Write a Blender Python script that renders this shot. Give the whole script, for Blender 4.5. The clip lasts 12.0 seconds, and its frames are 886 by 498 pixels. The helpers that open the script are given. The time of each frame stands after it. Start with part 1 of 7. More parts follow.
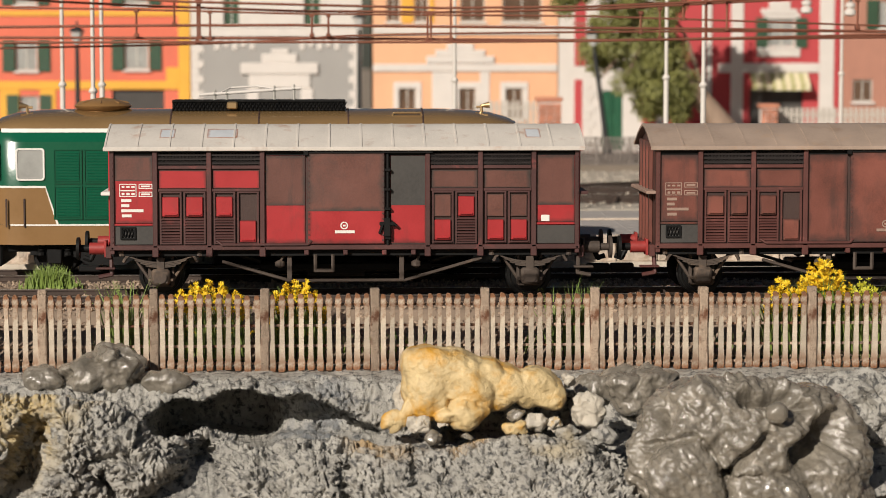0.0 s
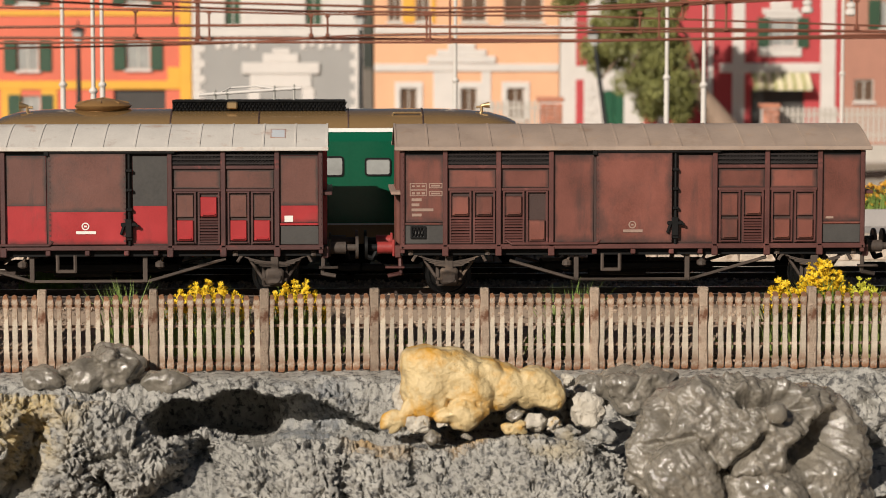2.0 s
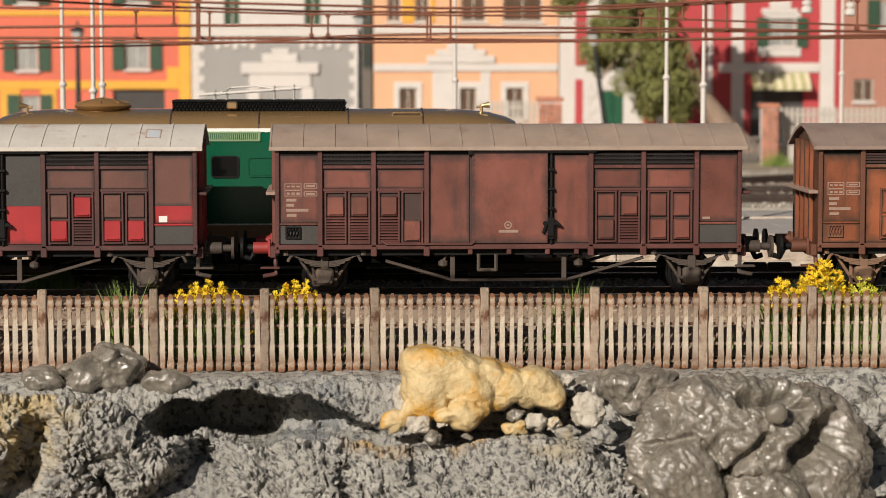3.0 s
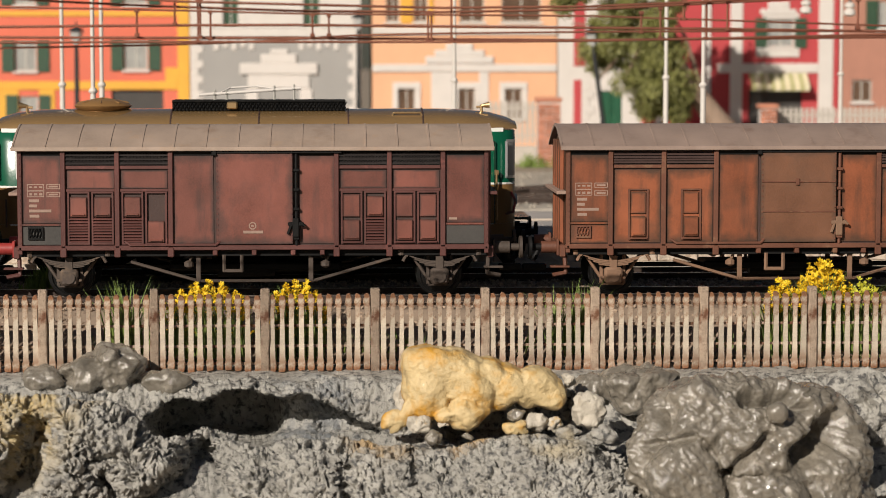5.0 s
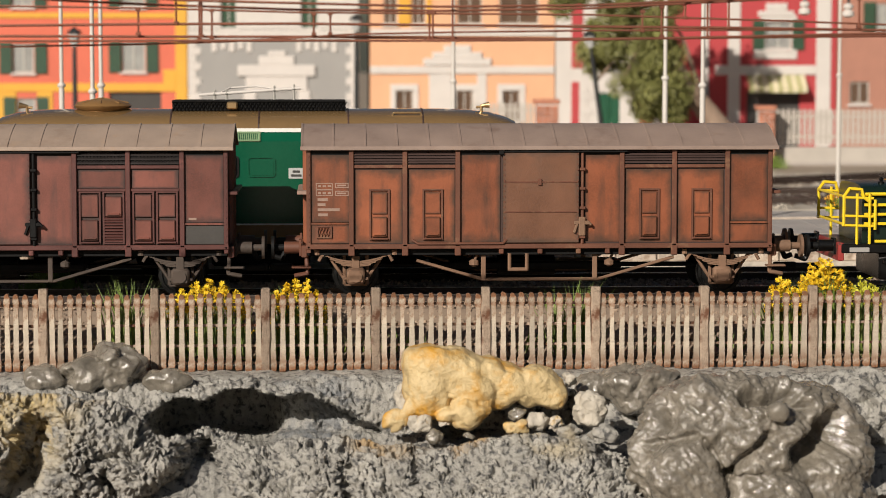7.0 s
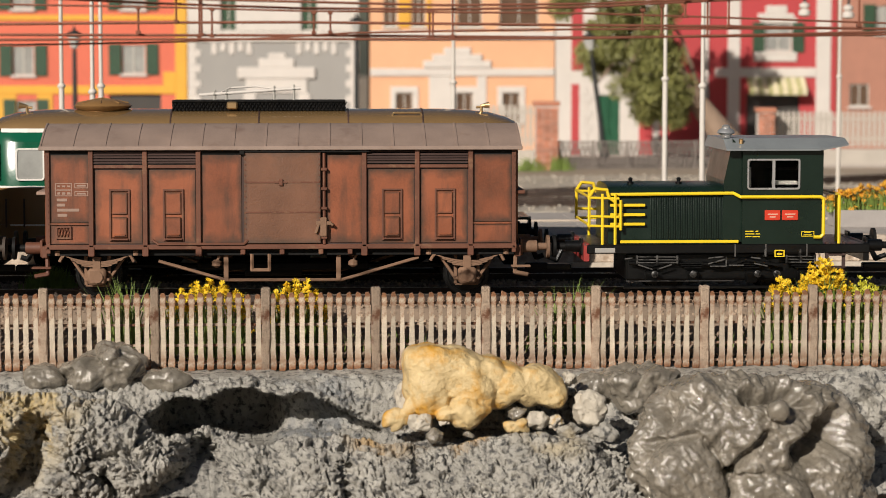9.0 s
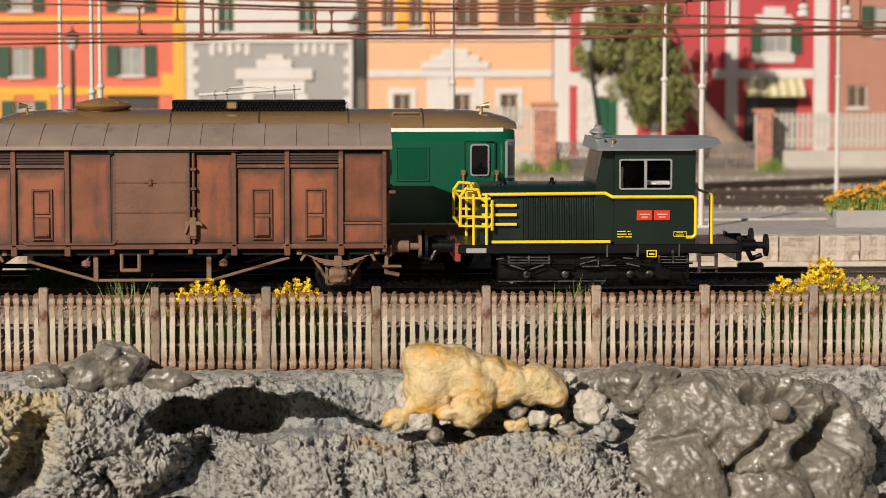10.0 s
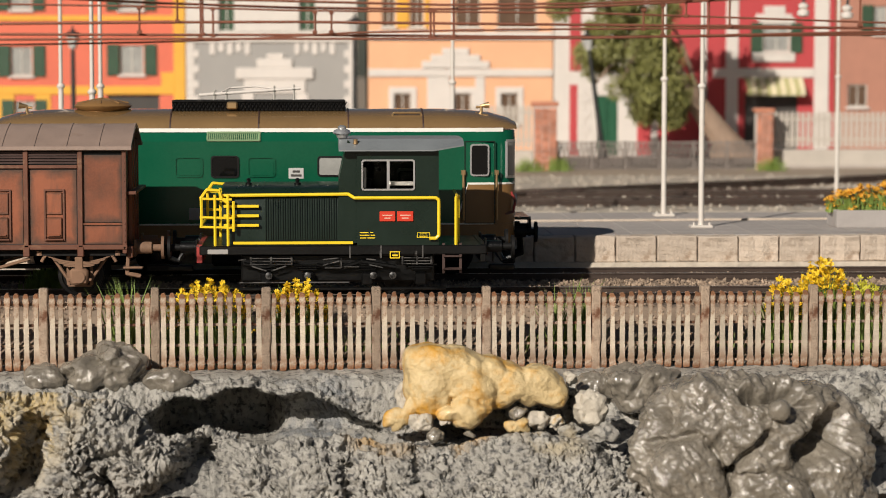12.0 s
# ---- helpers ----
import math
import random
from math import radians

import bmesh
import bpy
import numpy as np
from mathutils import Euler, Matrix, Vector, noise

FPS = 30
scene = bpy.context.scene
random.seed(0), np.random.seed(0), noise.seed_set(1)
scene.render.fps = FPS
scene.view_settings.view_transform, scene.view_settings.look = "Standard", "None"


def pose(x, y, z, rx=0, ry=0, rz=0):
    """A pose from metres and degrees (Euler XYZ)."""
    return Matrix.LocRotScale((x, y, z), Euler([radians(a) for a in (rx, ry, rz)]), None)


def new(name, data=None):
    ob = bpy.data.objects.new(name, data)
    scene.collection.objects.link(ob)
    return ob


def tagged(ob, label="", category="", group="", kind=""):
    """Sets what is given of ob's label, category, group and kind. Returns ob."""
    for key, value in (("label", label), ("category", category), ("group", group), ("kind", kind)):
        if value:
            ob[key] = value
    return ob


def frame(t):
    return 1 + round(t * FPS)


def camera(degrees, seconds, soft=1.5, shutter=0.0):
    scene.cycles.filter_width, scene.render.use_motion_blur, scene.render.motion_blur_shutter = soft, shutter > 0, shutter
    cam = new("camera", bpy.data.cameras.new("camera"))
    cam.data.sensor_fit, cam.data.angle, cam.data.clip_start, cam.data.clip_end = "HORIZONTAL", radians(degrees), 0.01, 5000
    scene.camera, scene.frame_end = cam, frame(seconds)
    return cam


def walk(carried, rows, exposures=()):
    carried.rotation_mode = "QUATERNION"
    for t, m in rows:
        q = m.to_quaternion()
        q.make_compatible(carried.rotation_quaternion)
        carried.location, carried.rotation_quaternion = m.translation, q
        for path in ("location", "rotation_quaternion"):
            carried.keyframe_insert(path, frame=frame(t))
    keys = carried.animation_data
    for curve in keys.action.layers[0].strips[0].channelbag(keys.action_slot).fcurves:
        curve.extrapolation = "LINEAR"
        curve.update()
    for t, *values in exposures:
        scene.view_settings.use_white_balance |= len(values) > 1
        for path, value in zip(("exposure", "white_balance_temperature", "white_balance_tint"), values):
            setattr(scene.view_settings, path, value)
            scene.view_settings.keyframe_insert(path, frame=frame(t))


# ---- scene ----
# Model railway in 1:87. Dimensions are written in prototype metres and multiplied by K.
K = 1.0 / 87.0
EYE_Y, EYE_Z, YAW, PITCH = -50.0, 5.0, 2.8, 4.6416


def eye_at(dx, dz):
    """The camera drifts a little and keeps the train in place."""
    turn, tilt = math.degrees(dx / 53.5), math.degrees(dz / 53.5)
    return pose(dx * K, EYE_Y * K, (EYE_Z + dz) * K, 90 - PITCH - tilt, 0, -YAW + turn)


cam = camera(21.16, 12.0, soft=0.7)
cam.data.dof.use_dof = True
cam.data.dof.focus_distance = 49.0 * K
cam.data.dof.aperture_fstop = 45.0
walk(cam, [(0.0, eye_at(0.20, 0.21)), (1.0, eye_at(0.24, 0.21)), (2.5, eye_at(0.26, 0.22)), (3.2, eye_at(0.21, 0.22)),
           (4.8, eye_at(0.16, 0.21)), (5.5, eye_at(0.20, 0.17)), (6.0, eye_at(0.13, 0.19)), (6.5, eye_at(0.07, 0.11)),
           (7.2, eye_at(0.08, 0.12)), (8.8, eye_at(0.09, 0.05)), (9.5, eye_at(0.0, -0.03)), (10.5, eye_at(-0.01, -0.04)),
           (11.5, eye_at(0.0, 0.02)), (12.0, eye_at(0.0, 0.0))],
     exposures=[(0.0, 0.0), (12.0, 0.0)])

# ---- daylight ----
SUN_WAY = Vector((0.62, 1.0, -0.62)).normalized()
sun = new("sun", bpy.data.lights.new("sun", "SUN"))
sun.data.energy, sun.data.angle, sun.data.color = 4.6, radians(0.5), (1.0, 0.92, 0.82)
sun.rotation_euler = SUN_WAY.to_track_quat("-Z", "Y").to_euler()
sky = bpy.data.worlds.new("sky")
scene.world = sky
sky.use_nodes = True
sky_tex = sky.node_tree.nodes.new("ShaderNodeTexSky")
sky_tex.sky_type, sky_tex.sun_disc = "NISHITA", False
sky_tex.sun_elevation = math.asin(-SUN_WAY.z)
sky_tex.sun_rotation = math.atan2(-SUN_WAY.x, -SUN_WAY.y)
back = sky.node_tree.nodes["Background"]
back.inputs["Strength"].default_value = 0.024
sky.node_tree.links.new(sky_tex.outputs[0], back.inputs["Color"])

# ---- materials ----
def mat(name, base, rough=0.6, metal=0.0, var=0.18, scale=1.2, fine=14.0, bump=0.012, dirt_or_shade=None, dirt_or_shade_at=0.55, dirt_or_shade_scale=0.9,
        rnd=0.0, spec=0.5, stretch=(1, 1, 1), coat=0.0, edge=0.08, stains_and_tints=(), ends=None, island=0.0, streak=None, streak_at=0.5, border=None, border_wide=0.1):
    """Painted or natural surface: broad tone changes, fine grain, an optional second colour in patches (grime or
    painted shade), and relief.
    """
    m = bpy.data.materials.new(name)
    m.use_nodes = True
    n, l = m.node_tree.nodes, m.node_tree.links
    b = n["Principled BSDF"]
    co = n.new("ShaderNodeTexCoord")
    mp = n.new("ShaderNodeMapping")
    mp.inputs["Scale"].default_value = [s / K for s in stretch]
    l.new(co.outputs["Object"], mp.inputs["Vector"])

    def tex(s, detail, where=None):
        t = n.new("ShaderNodeTexNoise")
        t.inputs["Scale"].default_value, t.inputs["Detail"].default_value, t.inputs["Roughness"].default_value = s, detail, 0.62
        l.new((where or mp).outputs[0], t.inputs["Vector"])
        return t.outputs["Fac"]

    def blend(fac, a, c, kind="MIX"):
        x = n.new("ShaderNodeMix")
        x.data_type, x.blend_type = "RGBA", kind
        if isinstance(fac, float):
            x.inputs["Factor"].default_value = fac
        else:
            l.new(fac, x.inputs["Factor"])
        for s, v in ((x.inputs["A"], a), (x.inputs["B"], c)):
            if isinstance(v, tuple):
                s.default_value = (*v, 1)
            else:
                l.new(v, s)
        return x.outputs["Result"]

    def ramp(src, lo, hi):
        r = n.new("ShaderNodeMapRange")
        r.inputs["From Min"].default_value, r.inputs["From Max"].default_value = lo, hi
        l.new(src, r.inputs["Value"])
        return r.outputs[0]

    broad, grain = tex(scale, 4), tex(fine, 5)
    dark = tuple(c * (1 - var) for c in base)
    light = tuple(min(1, c * (1 + var)) for c in base)
    col = blend(ramp(broad, 0.3, 0.7), dark, light)
    col = blend(ramp(grain, 0.35, 0.65), col, blend(0.5, col, tuple(min(1, c * (1 + 0.8 * var) + 0.003) for c in base)))
    if dirt_or_shade:
        col = blend(ramp(tex(dirt_or_shade_scale, 8), dirt_or_shade_at, dirt_or_shade_at + edge), col, dirt_or_shade)
    if streak:
        run = n.new("ShaderNodeMapping")
        run.inputs["Scale"].default_value = (2.6 / K, 2.6 / K, 0.45 / K)
        l.new(co.outputs["Object"], run.inputs["Vector"])
        col = blend(ramp(tex(1.1, 6, run), streak_at, streak_at + 0.28), col, streak)
    if border:
        # grime that has gathered along the borders of each sheet
        cut = n.new("ShaderNodeSeparateXYZ")
        l.new(co.outputs["Generated"], cut.inputs[0])
        near = None
        for ax in ("X", "Z"):
            fold = n.new("ShaderNodeMath")
            fold.operation = "PINGPONG"
            l.new(cut.outputs[ax], fold.inputs[0])
            fold.inputs[1].default_value = 0.5
            if near is None:
                near = fold.outputs[0]
            else:
                least = n.new("ShaderNodeMath")
                least.operation = "MINIMUM"
                l.new(near, least.inputs[0]), l.new(fold.outputs[0], least.inputs[1])
                near = least.outputs[0]
        wob = n.new("ShaderNodeMath")
        wob.operation = "MULTIPLY_ADD"
        l.new(tex(3.5, 5), wob.inputs[0])
        wob.inputs[1].default_value = border_wide * 2.2
        l.new(near, wob.inputs[2])
        col = blend(ramp(wob.outputs[0], border_wide * 2.3, border_wide * 1.0), col, border)
    if ends:
        split = n.new("ShaderNodeSeparateXYZ")
        l.new(mp.outputs[0], split.inputs[0])
        both = n.new("ShaderNodeMath")
        both.operation = "MAXIMUM"
        l.new(ramp(split.outputs["Z"], ends[1], ends[0]), both.inputs[0])
        l.new(ramp(split.outputs["Z"], ends[2], ends[3]), both.inputs[1])
        some = n.new("ShaderNodeMath")
        some.operation = "MULTIPLY"
        l.new(both.outputs[0], some.inputs[0])
        l.new(ramp(tex(5.0, 5), 0.3, 0.5), some.inputs[1])
        col = blend(some.outputs[0], col, dirt_or_shade)
    if island:
        geo = n.new("ShaderNodeNewGeometry")
        col = blend(1.0, col, blend(geo.outputs["Random Per Island"], (1 - island,) * 3, (1 + island,) * 3), "MULTIPLY")
    for centre, radius, tint in stains_and_tints:
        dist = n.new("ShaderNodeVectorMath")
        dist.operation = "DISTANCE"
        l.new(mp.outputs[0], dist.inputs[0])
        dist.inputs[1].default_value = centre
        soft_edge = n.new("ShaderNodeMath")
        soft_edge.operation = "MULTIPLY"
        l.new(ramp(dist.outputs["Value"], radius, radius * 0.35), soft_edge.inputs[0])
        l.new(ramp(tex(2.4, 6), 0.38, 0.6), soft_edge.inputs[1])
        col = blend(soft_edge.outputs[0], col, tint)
    if rnd:
        info = n.new("ShaderNodeObjectInfo")
        col = blend(1.0, col, blend(info.outputs["Random"], (1 - rnd,) * 3, (1 + rnd,) * 3), "MULTIPLY")
    l.new(col, b.inputs["Base Color"])
    l.new(ramp(grain, -0.2, 1.2), b.inputs["Roughness"])
    rr = n.new("ShaderNodeMath")
    rr.operation, rr.use_clamp = "MULTIPLY_ADD", True
    l.new(broad, rr.inputs[0])
    rr.inputs[1].default_value, rr.inputs[2].default_value = 0.25, rough - 0.125
    l.new(rr.outputs[0], b.inputs["Roughness"])
    b.inputs["Metallic"].default_value = metal
    b.inputs["Specular IOR Level"].default_value = spec
    b.inputs["Coat Weight"].default_value = coat
    if bump:
        bp = n.new("ShaderNodeBump")
        bp.inputs["Strength"].default_value, bp.inputs["Distance"].default_value = 0.8, bump * K
        l.new(grain, bp.inputs["Height"])
        l.new(bp.outputs[0], b.inputs["Normal"])
    return m


RED = mat("red_paint", (0.37, 0.021, 0.024), 0.42, var=0.16, fine=30, bump=0.003, dirt_or_shade=(0.19, 0.03, 0.027), dirt_or_shade_at=0.56, dirt_or_shade_scale=1.1, edge=0.25, spec=0.65, rnd=0.05, streak=(0.13, 0.03, 0.027), streak_at=0.6, border=(0.1, 0.02, 0.018), border_wide=0.05)
MAROON = mat("maroon_paint", (0.162, 0.049, 0.033), 0.48, var=0.3, fine=30, bump=0.004, dirt_or_shade=(0.075, 0.034, 0.026), dirt_or_shade_at=0.53, dirt_or_shade_scale=0.9, edge=0.3, spec=0.65, rnd=0.2, streak=(0.05, 0.026, 0.022), streak_at=0.53, border=(0.045, 0.022, 0.018), border_wide=0.09)
RUST = mat("rust_brown_paint", (0.235, 0.066, 0.024), 0.5, var=0.28, fine=26, bump=0.004, dirt_or_shade=(0.10, 0.042, 0.02), dirt_or_shade_at=0.52, dirt_or_shade_scale=1.0, edge=0.3, spec=0.65, rnd=0.18, streak=(0.055, 0.028, 0.016), streak_at=0.52, border=(0.06, 0.028, 0.014), border_wide=0.11)
RUST_DOOR = mat("brown_door_paint", (0.15, 0.056, 0.022), 0.5, var=0.25, fine=26, bump=0.005, dirt_or_shade=(0.1, 0.05, 0.026), dirt_or_shade_at=0.5, dirt_or_shade_scale=0.7, edge=0.3, spec=0.9, border=(0.07, 0.035, 0.018), border_wide=0.06)
SOOT = mat("sooty_brown_paint", (0.13, 0.048, 0.034), 0.48, var=0.3, scale=0.9, fine=26, bump=0.004, dirt_or_shade=(0.06, 0.04, 0.033), dirt_or_shade_at=0.52, dirt_or_shade_scale=0.8, edge=0.3, spec=0.65, rnd=0.15, streak=(0.04, 0.03, 0.027), streak_at=0.55, border=(0.04, 0.028, 0.023), border_wide=0.07)
DARKGREY = mat("dark_grey_panel", (0.055, 0.05, 0.045), 0.7, var=0.25, bump=0.006)
FRAME_BROWN = mat("brown_black_steel", (0.05, 0.027, 0.022), 0.6, var=0.3, fine=24, bump=0.006, dirt_or_shade=(0.14, 0.06, 0.045), dirt_or_shade_at=0.62)
BLACK = mat("black_steel", (0.007, 0.0067, 0.0065), 0.6, var=0.3, bump=0.006, spec=0.2)
GRIME = mat("grimy_underframe", (0.07, 0.052, 0.041), 0.7, var=0.35, fine=18, bump=0.012, spec=0.4, dirt_or_shade=(0.16, 0.11, 0.075), dirt_or_shade_at=0.58)
RUSTY_GEAR = mat("rust_dusted_gear", (0.2, 0.115, 0.07), 0.8, var=0.3, fine=18, bump=0.012)
RED_TRIM = mat("sooty_red_trim", (0.07, 0.027, 0.024), 0.55, var=0.3, fine=24, bump=0.005, dirt_or_shade=(0.17, 0.045, 0.04), dirt_or_shade_at=0.6, dirt_or_shade_scale=2.5)
MAROON_TRIM = mat("maroon_trim", (0.095, 0.032, 0.026), 0.55, var=0.3, fine=24, bump=0.005, dirt_or_shade=(0.18, 0.06, 0.05), dirt_or_shade_at=0.6, dirt_or_shade_scale=2.5)
RUST_TRIM = mat("rusty_trim", (0.13, 0.048, 0.026), 0.6, var=0.3, fine=24, bump=0.005, dirt_or_shade=(0.2, 0.1, 0.055), dirt_or_shade_at=0.58, dirt_or_shade_scale=2.5)
ROOF_PALE = mat("pale_grey_roof", (0.6, 0.55, 0.49), 0.6, var=0.1, fine=20, bump=0.006, dirt_or_shade=(0.42, 0.24, 0.16), dirt_or_shade_at=0.6, dirt_or_shade_scale=1.6, edge=0.2, streak=(0.36, 0.25, 0.19), streak_at=0.6)
ROOF_TAUPE = mat("taupe_roof", (0.36, 0.27, 0.21), 0.5, var=0.15, fine=20, bump=0.004, dirt_or_shade=(0.27, 0.18, 0.125), dirt_or_shade_at=0.56, dirt_or_shade_scale=1.4, edge=0.25, spec=0.8, streak=(0.42, 0.28, 0.18), streak_at=0.58)
ROOF_BROWN = mat("brown_roof", (0.29, 0.21, 0.17), 0.5, var=0.15, fine=20, bump=0.004, dirt_or_shade=(0.19, 0.12, 0.09), dirt_or_shade_at=0.56, dirt_or_shade_scale=1.4, edge=0.25, spec=0.8, streak=(0.33, 0.23, 0.17), streak_at=0.6)
SKY_PATCH = mat("bare_metal_patch", (0.62, 0.64, 0.66), 0.4, 0.1, var=0.1, bump=0.0, border=(0.42, 0.2, 0.12), border_wide=0.1)
BUFFER_RED = mat("red_buffer_paint", (0.3, 0.035, 0.03), 0.5, var=0.3, bump=0.004, dirt_or_shade=(0.1, 0.05, 0.04), dirt_or_shade_at=0.55, dirt_or_shade_scale=3)
WHITE = mat("white_paint", (0.78, 0.76, 0.7), 0.5, var=0.06, bump=0.003)
VENT_BLACK = mat("sooty_vent_mesh", (0.022, 0.017, 0.016), 0.45, var=0.3, fine=24, bump=0.004)
GLOSS_BLACK = mat("oily_black_steel", (0.003, 0.003, 0.003), 0.32, var=0.4, fine=16, bump=0.01, spec=0.4, dirt_or_shade=(0.007, 0.0065, 0.006), dirt_or_shade_at=0.58, dirt_or_shade_scale=3.0)
# Lighter grey puts the highlights of black running gear into the colour.
GLINT_GREY = mat("glint_grey_steel", (0.1, 0.095, 0.09), 0.4, 0.2, var=0.4, fine=20, bump=0.004, dirt_or_shade=(0.02, 0.019, 0.018), dirt_or_shade_at=0.5, dirt_or_shade_scale=6.0)
STEEL = mat("bright_steel", (0.5, 0.46, 0.42), 0.35, 0.9, var=0.15, bump=0.002)
GREEN = mat("green_loco_paint", (0.004, 0.085, 0.042), 0.22, var=0.1, scale=0.5, bump=0.0015, spec=0.5)
ISABELLA = mat("brown_loco_paint", (0.23, 0.125, 0.045), 0.35, var=0.08, bump=0.002)
ROOF_GLOSS = mat("brown_gloss_roof", (0.3, 0.185, 0.08), 0.2, 0.35, var=0.1, bump=0.002, coat=1.0)
DARKGREEN = mat("dark_green_shunter_paint", (0.006, 0.016, 0.0105), 0.3, var=0.15, bump=0.003)
YELLOW = mat("yellow_handrail_paint", (0.85, 0.6, 0.02), 0.4, var=0.06, bump=0.002)
PLATE_RED = mat("red_number_plate", (0.6, 0.045, 0.02), 0.4, var=0.05, bump=0.0)
CAB_GREY = mat("grey_cab_roof", (0.24, 0.26, 0.27), 0.35, 0.2, var=0.1, bump=0.003)
SILVER = mat("silver_frame", (0.6, 0.6, 0.6), 0.3, 0.7, var=0.05, bump=0.0)
BRASS = mat("brass_fitting", (0.45, 0.3, 0.15), 0.4, 0.8, var=0.1, bump=0.0)
DARK_PANE = mat("dark_window_glass", (0.004, 0.0042, 0.0045), 0.06, var=0.1, bump=0.0, spec=0.35)
BROWN_PANE = mat("brown_window_glass", (0.12, 0.075, 0.05), 0.2, var=0.3, bump=0.0)
CLEAR_PANE = bpy.data.materials.new("clear_glass")
CLEAR_PANE.use_nodes = True
for socket, amount in (("Transmission Weight", 1.0), ("Roughness", 0.02), ("IOR", 1.1)):
    CLEAR_PANE.node_tree.nodes["Principled BSDF"].inputs[socket].default_value = amount
INTERIOR = mat("cab_interior", (0.4, 0.38, 0.34), 0.7, var=0.1, bump=0.0)
# Pale grey colour stands for reflections and curtains in the panes.
PALE_PANE = mat("pale_painted_glass", (0.32, 0.32, 0.3), 0.12, var=0.25, scale=1.2, fine=3, bump=0.0)
CONCRETE = mat("weathered_concrete", (0.56, 0.475, 0.37), 0.85, var=0.2, scale=2.5, fine=24, bump=0.05, dirt_or_shade=(0.25, 0.115, 0.055), dirt_or_shade_at=0.55, dirt_or_shade_scale=3.0, rnd=0.22, edge=0.12, ends=(-1.0, -0.62, -0.05, 0.2))
POST_STONE = mat("rust_stained_post", (0.4, 0.3, 0.22), 0.85, var=0.35, scale=2.5, fine=24, bump=0.08, dirt_or_shade=(0.17, 0.075, 0.04), dirt_or_shade_at=0.47, dirt_or_shade_scale=3.0, rnd=0.2, edge=0.14)
GRAVEL = mat("brown_ballast", (0.29, 0.215, 0.155), 0.9, var=0.25, fine=12, bump=0.03, island=0.45)
GRAVEL_GREY = mat("grey_ballast", (0.44, 0.385, 0.315), 0.9, var=0.3, fine=5, bump=0.06, island=0.3, dirt_or_shade=(0.28, 0.23, 0.17), dirt_or_shade_at=0.55, dirt_or_shade_scale=0.5, edge=0.15)
RAIL = mat("rusty_rail", (0.055, 0.036, 0.027), 0.6, 0.2, var=0.3, bump=0.006)
SLEEPER = mat("brown_sleeper", (0.1, 0.065, 0.045), 0.85, var=0.3, stretch=(3, 1, 1), bump=0.015, rnd=0.2)
PAVING = mat("platform_paving", (0.36, 0.33, 0.31), 0.9, var=0.12, fine=8, bump=0.01)
EDGE_STONE = mat("cream_edge_stone", (0.52, 0.43, 0.345), 0.85, var=0.18, scale=2, fine=12, bump=0.06, dirt_or_shade=(0.4, 0.3, 0.22), dirt_or_shade_at=0.56, dirt_or_shade_scale=2.2, rnd=0.1, edge=0.12)
POLE_GREY = mat("pale_grey_pole", (0.66, 0.61, 0.55), 0.5, 0.1, var=0.1, bump=0.003)
WIRE = mat("oxidised_copper_wire", (0.24, 0.09, 0.055), 0.5, 0.5, var=0.2, bump=0.0)
LAMP_BLACK = mat("black_lamp_iron", (0.02, 0.022, 0.022), 0.5, var=0.2, bump=0.0)
LAMP_GLASS = mat("opal_lamp_glass", (0.5, 0.5, 0.48), 0.3, var=0.05, bump=0.0)
# Dark speckle in the colour stands in for the shade inside small pits.
ROCK = mat("grey_crusted_rock", (0.395, 0.375, 0.335), 0.5, var=0.3, scale=1.6, fine=26, bump=0.06, dirt_or_shade=(0.09, 0.088, 0.085), dirt_or_shade_at=0.5, dirt_or_shade_scale=7.0, edge=0.12,
           # The last entry is a cool grey tint round the scoop beside the hollow.
           stains_and_tints=(((-5.56, -7.6, -1.40), 1.5, (0.6, 0.46, 0.22)), ((-4.62, -7.0, -1.34), 1.0, (0.55, 0.42, 0.22)), ((1.02, -7.4, -1.84), 0.95, (0.42, 0.28, 0.13)), ((2.56, -7.4, -2.01), 0.6, (0.5, 0.3, 0.1)), ((4.08, -7.6, -1.94), 0.9, (0.45, 0.38, 0.26)), ((-0.22, -5.0, -1.89), 1.2, (0.22, 0.23, 0.24))))
WET_ROCK = mat("wet_grey_boulder", (0.165, 0.145, 0.115), 0.2, var=0.4, scale=1.6, fine=14, bump=0.025, dirt_or_shade=(0.32, 0.285, 0.235), dirt_or_shade_at=0.52, dirt_or_shade_scale=3.5, edge=0.16, spec=0.9, coat=0.6)
YELLOW_ROCK = mat("ochre_rock", (0.6, 0.455, 0.235), 0.5, var=0.2, scale=2.6, fine=12, bump=0.05, dirt_or_shade=(0.58, 0.3, 0.04), dirt_or_shade_at=0.49, dirt_or_shade_scale=1.7, edge=0.16, coat=0.15, streak=(0.45, 0.35, 0.2), streak_at=0.58)
PALE_ROCK = mat("pale_stone", (0.5, 0.45, 0.37), 0.6, var=0.2, scale=2, fine=12, bump=0.06, dirt_or_shade=(0.55, 0.36, 0.12), dirt_or_shade_at=0.6, dirt_or_shade_scale=2.0)
GRASS = mat("grass_blade", (0.17, 0.24, 0.045), 0.6, var=0.4, scale=6, bump=0.0)
PETAL = mat("yellow_petal", (0.82, 0.56, 0.02), 0.6, var=0.15, scale=8, bump=0.0)
PETAL_ORANGE = mat("orange_petal", (0.72, 0.36, 0.03), 0.6, var=0.2, scale=8, bump=0.0)
LEAF = mat("tree_leaf", (0.2, 0.2, 0.06), 0.55, var=0.45, scale=1.0, bump=0.0)
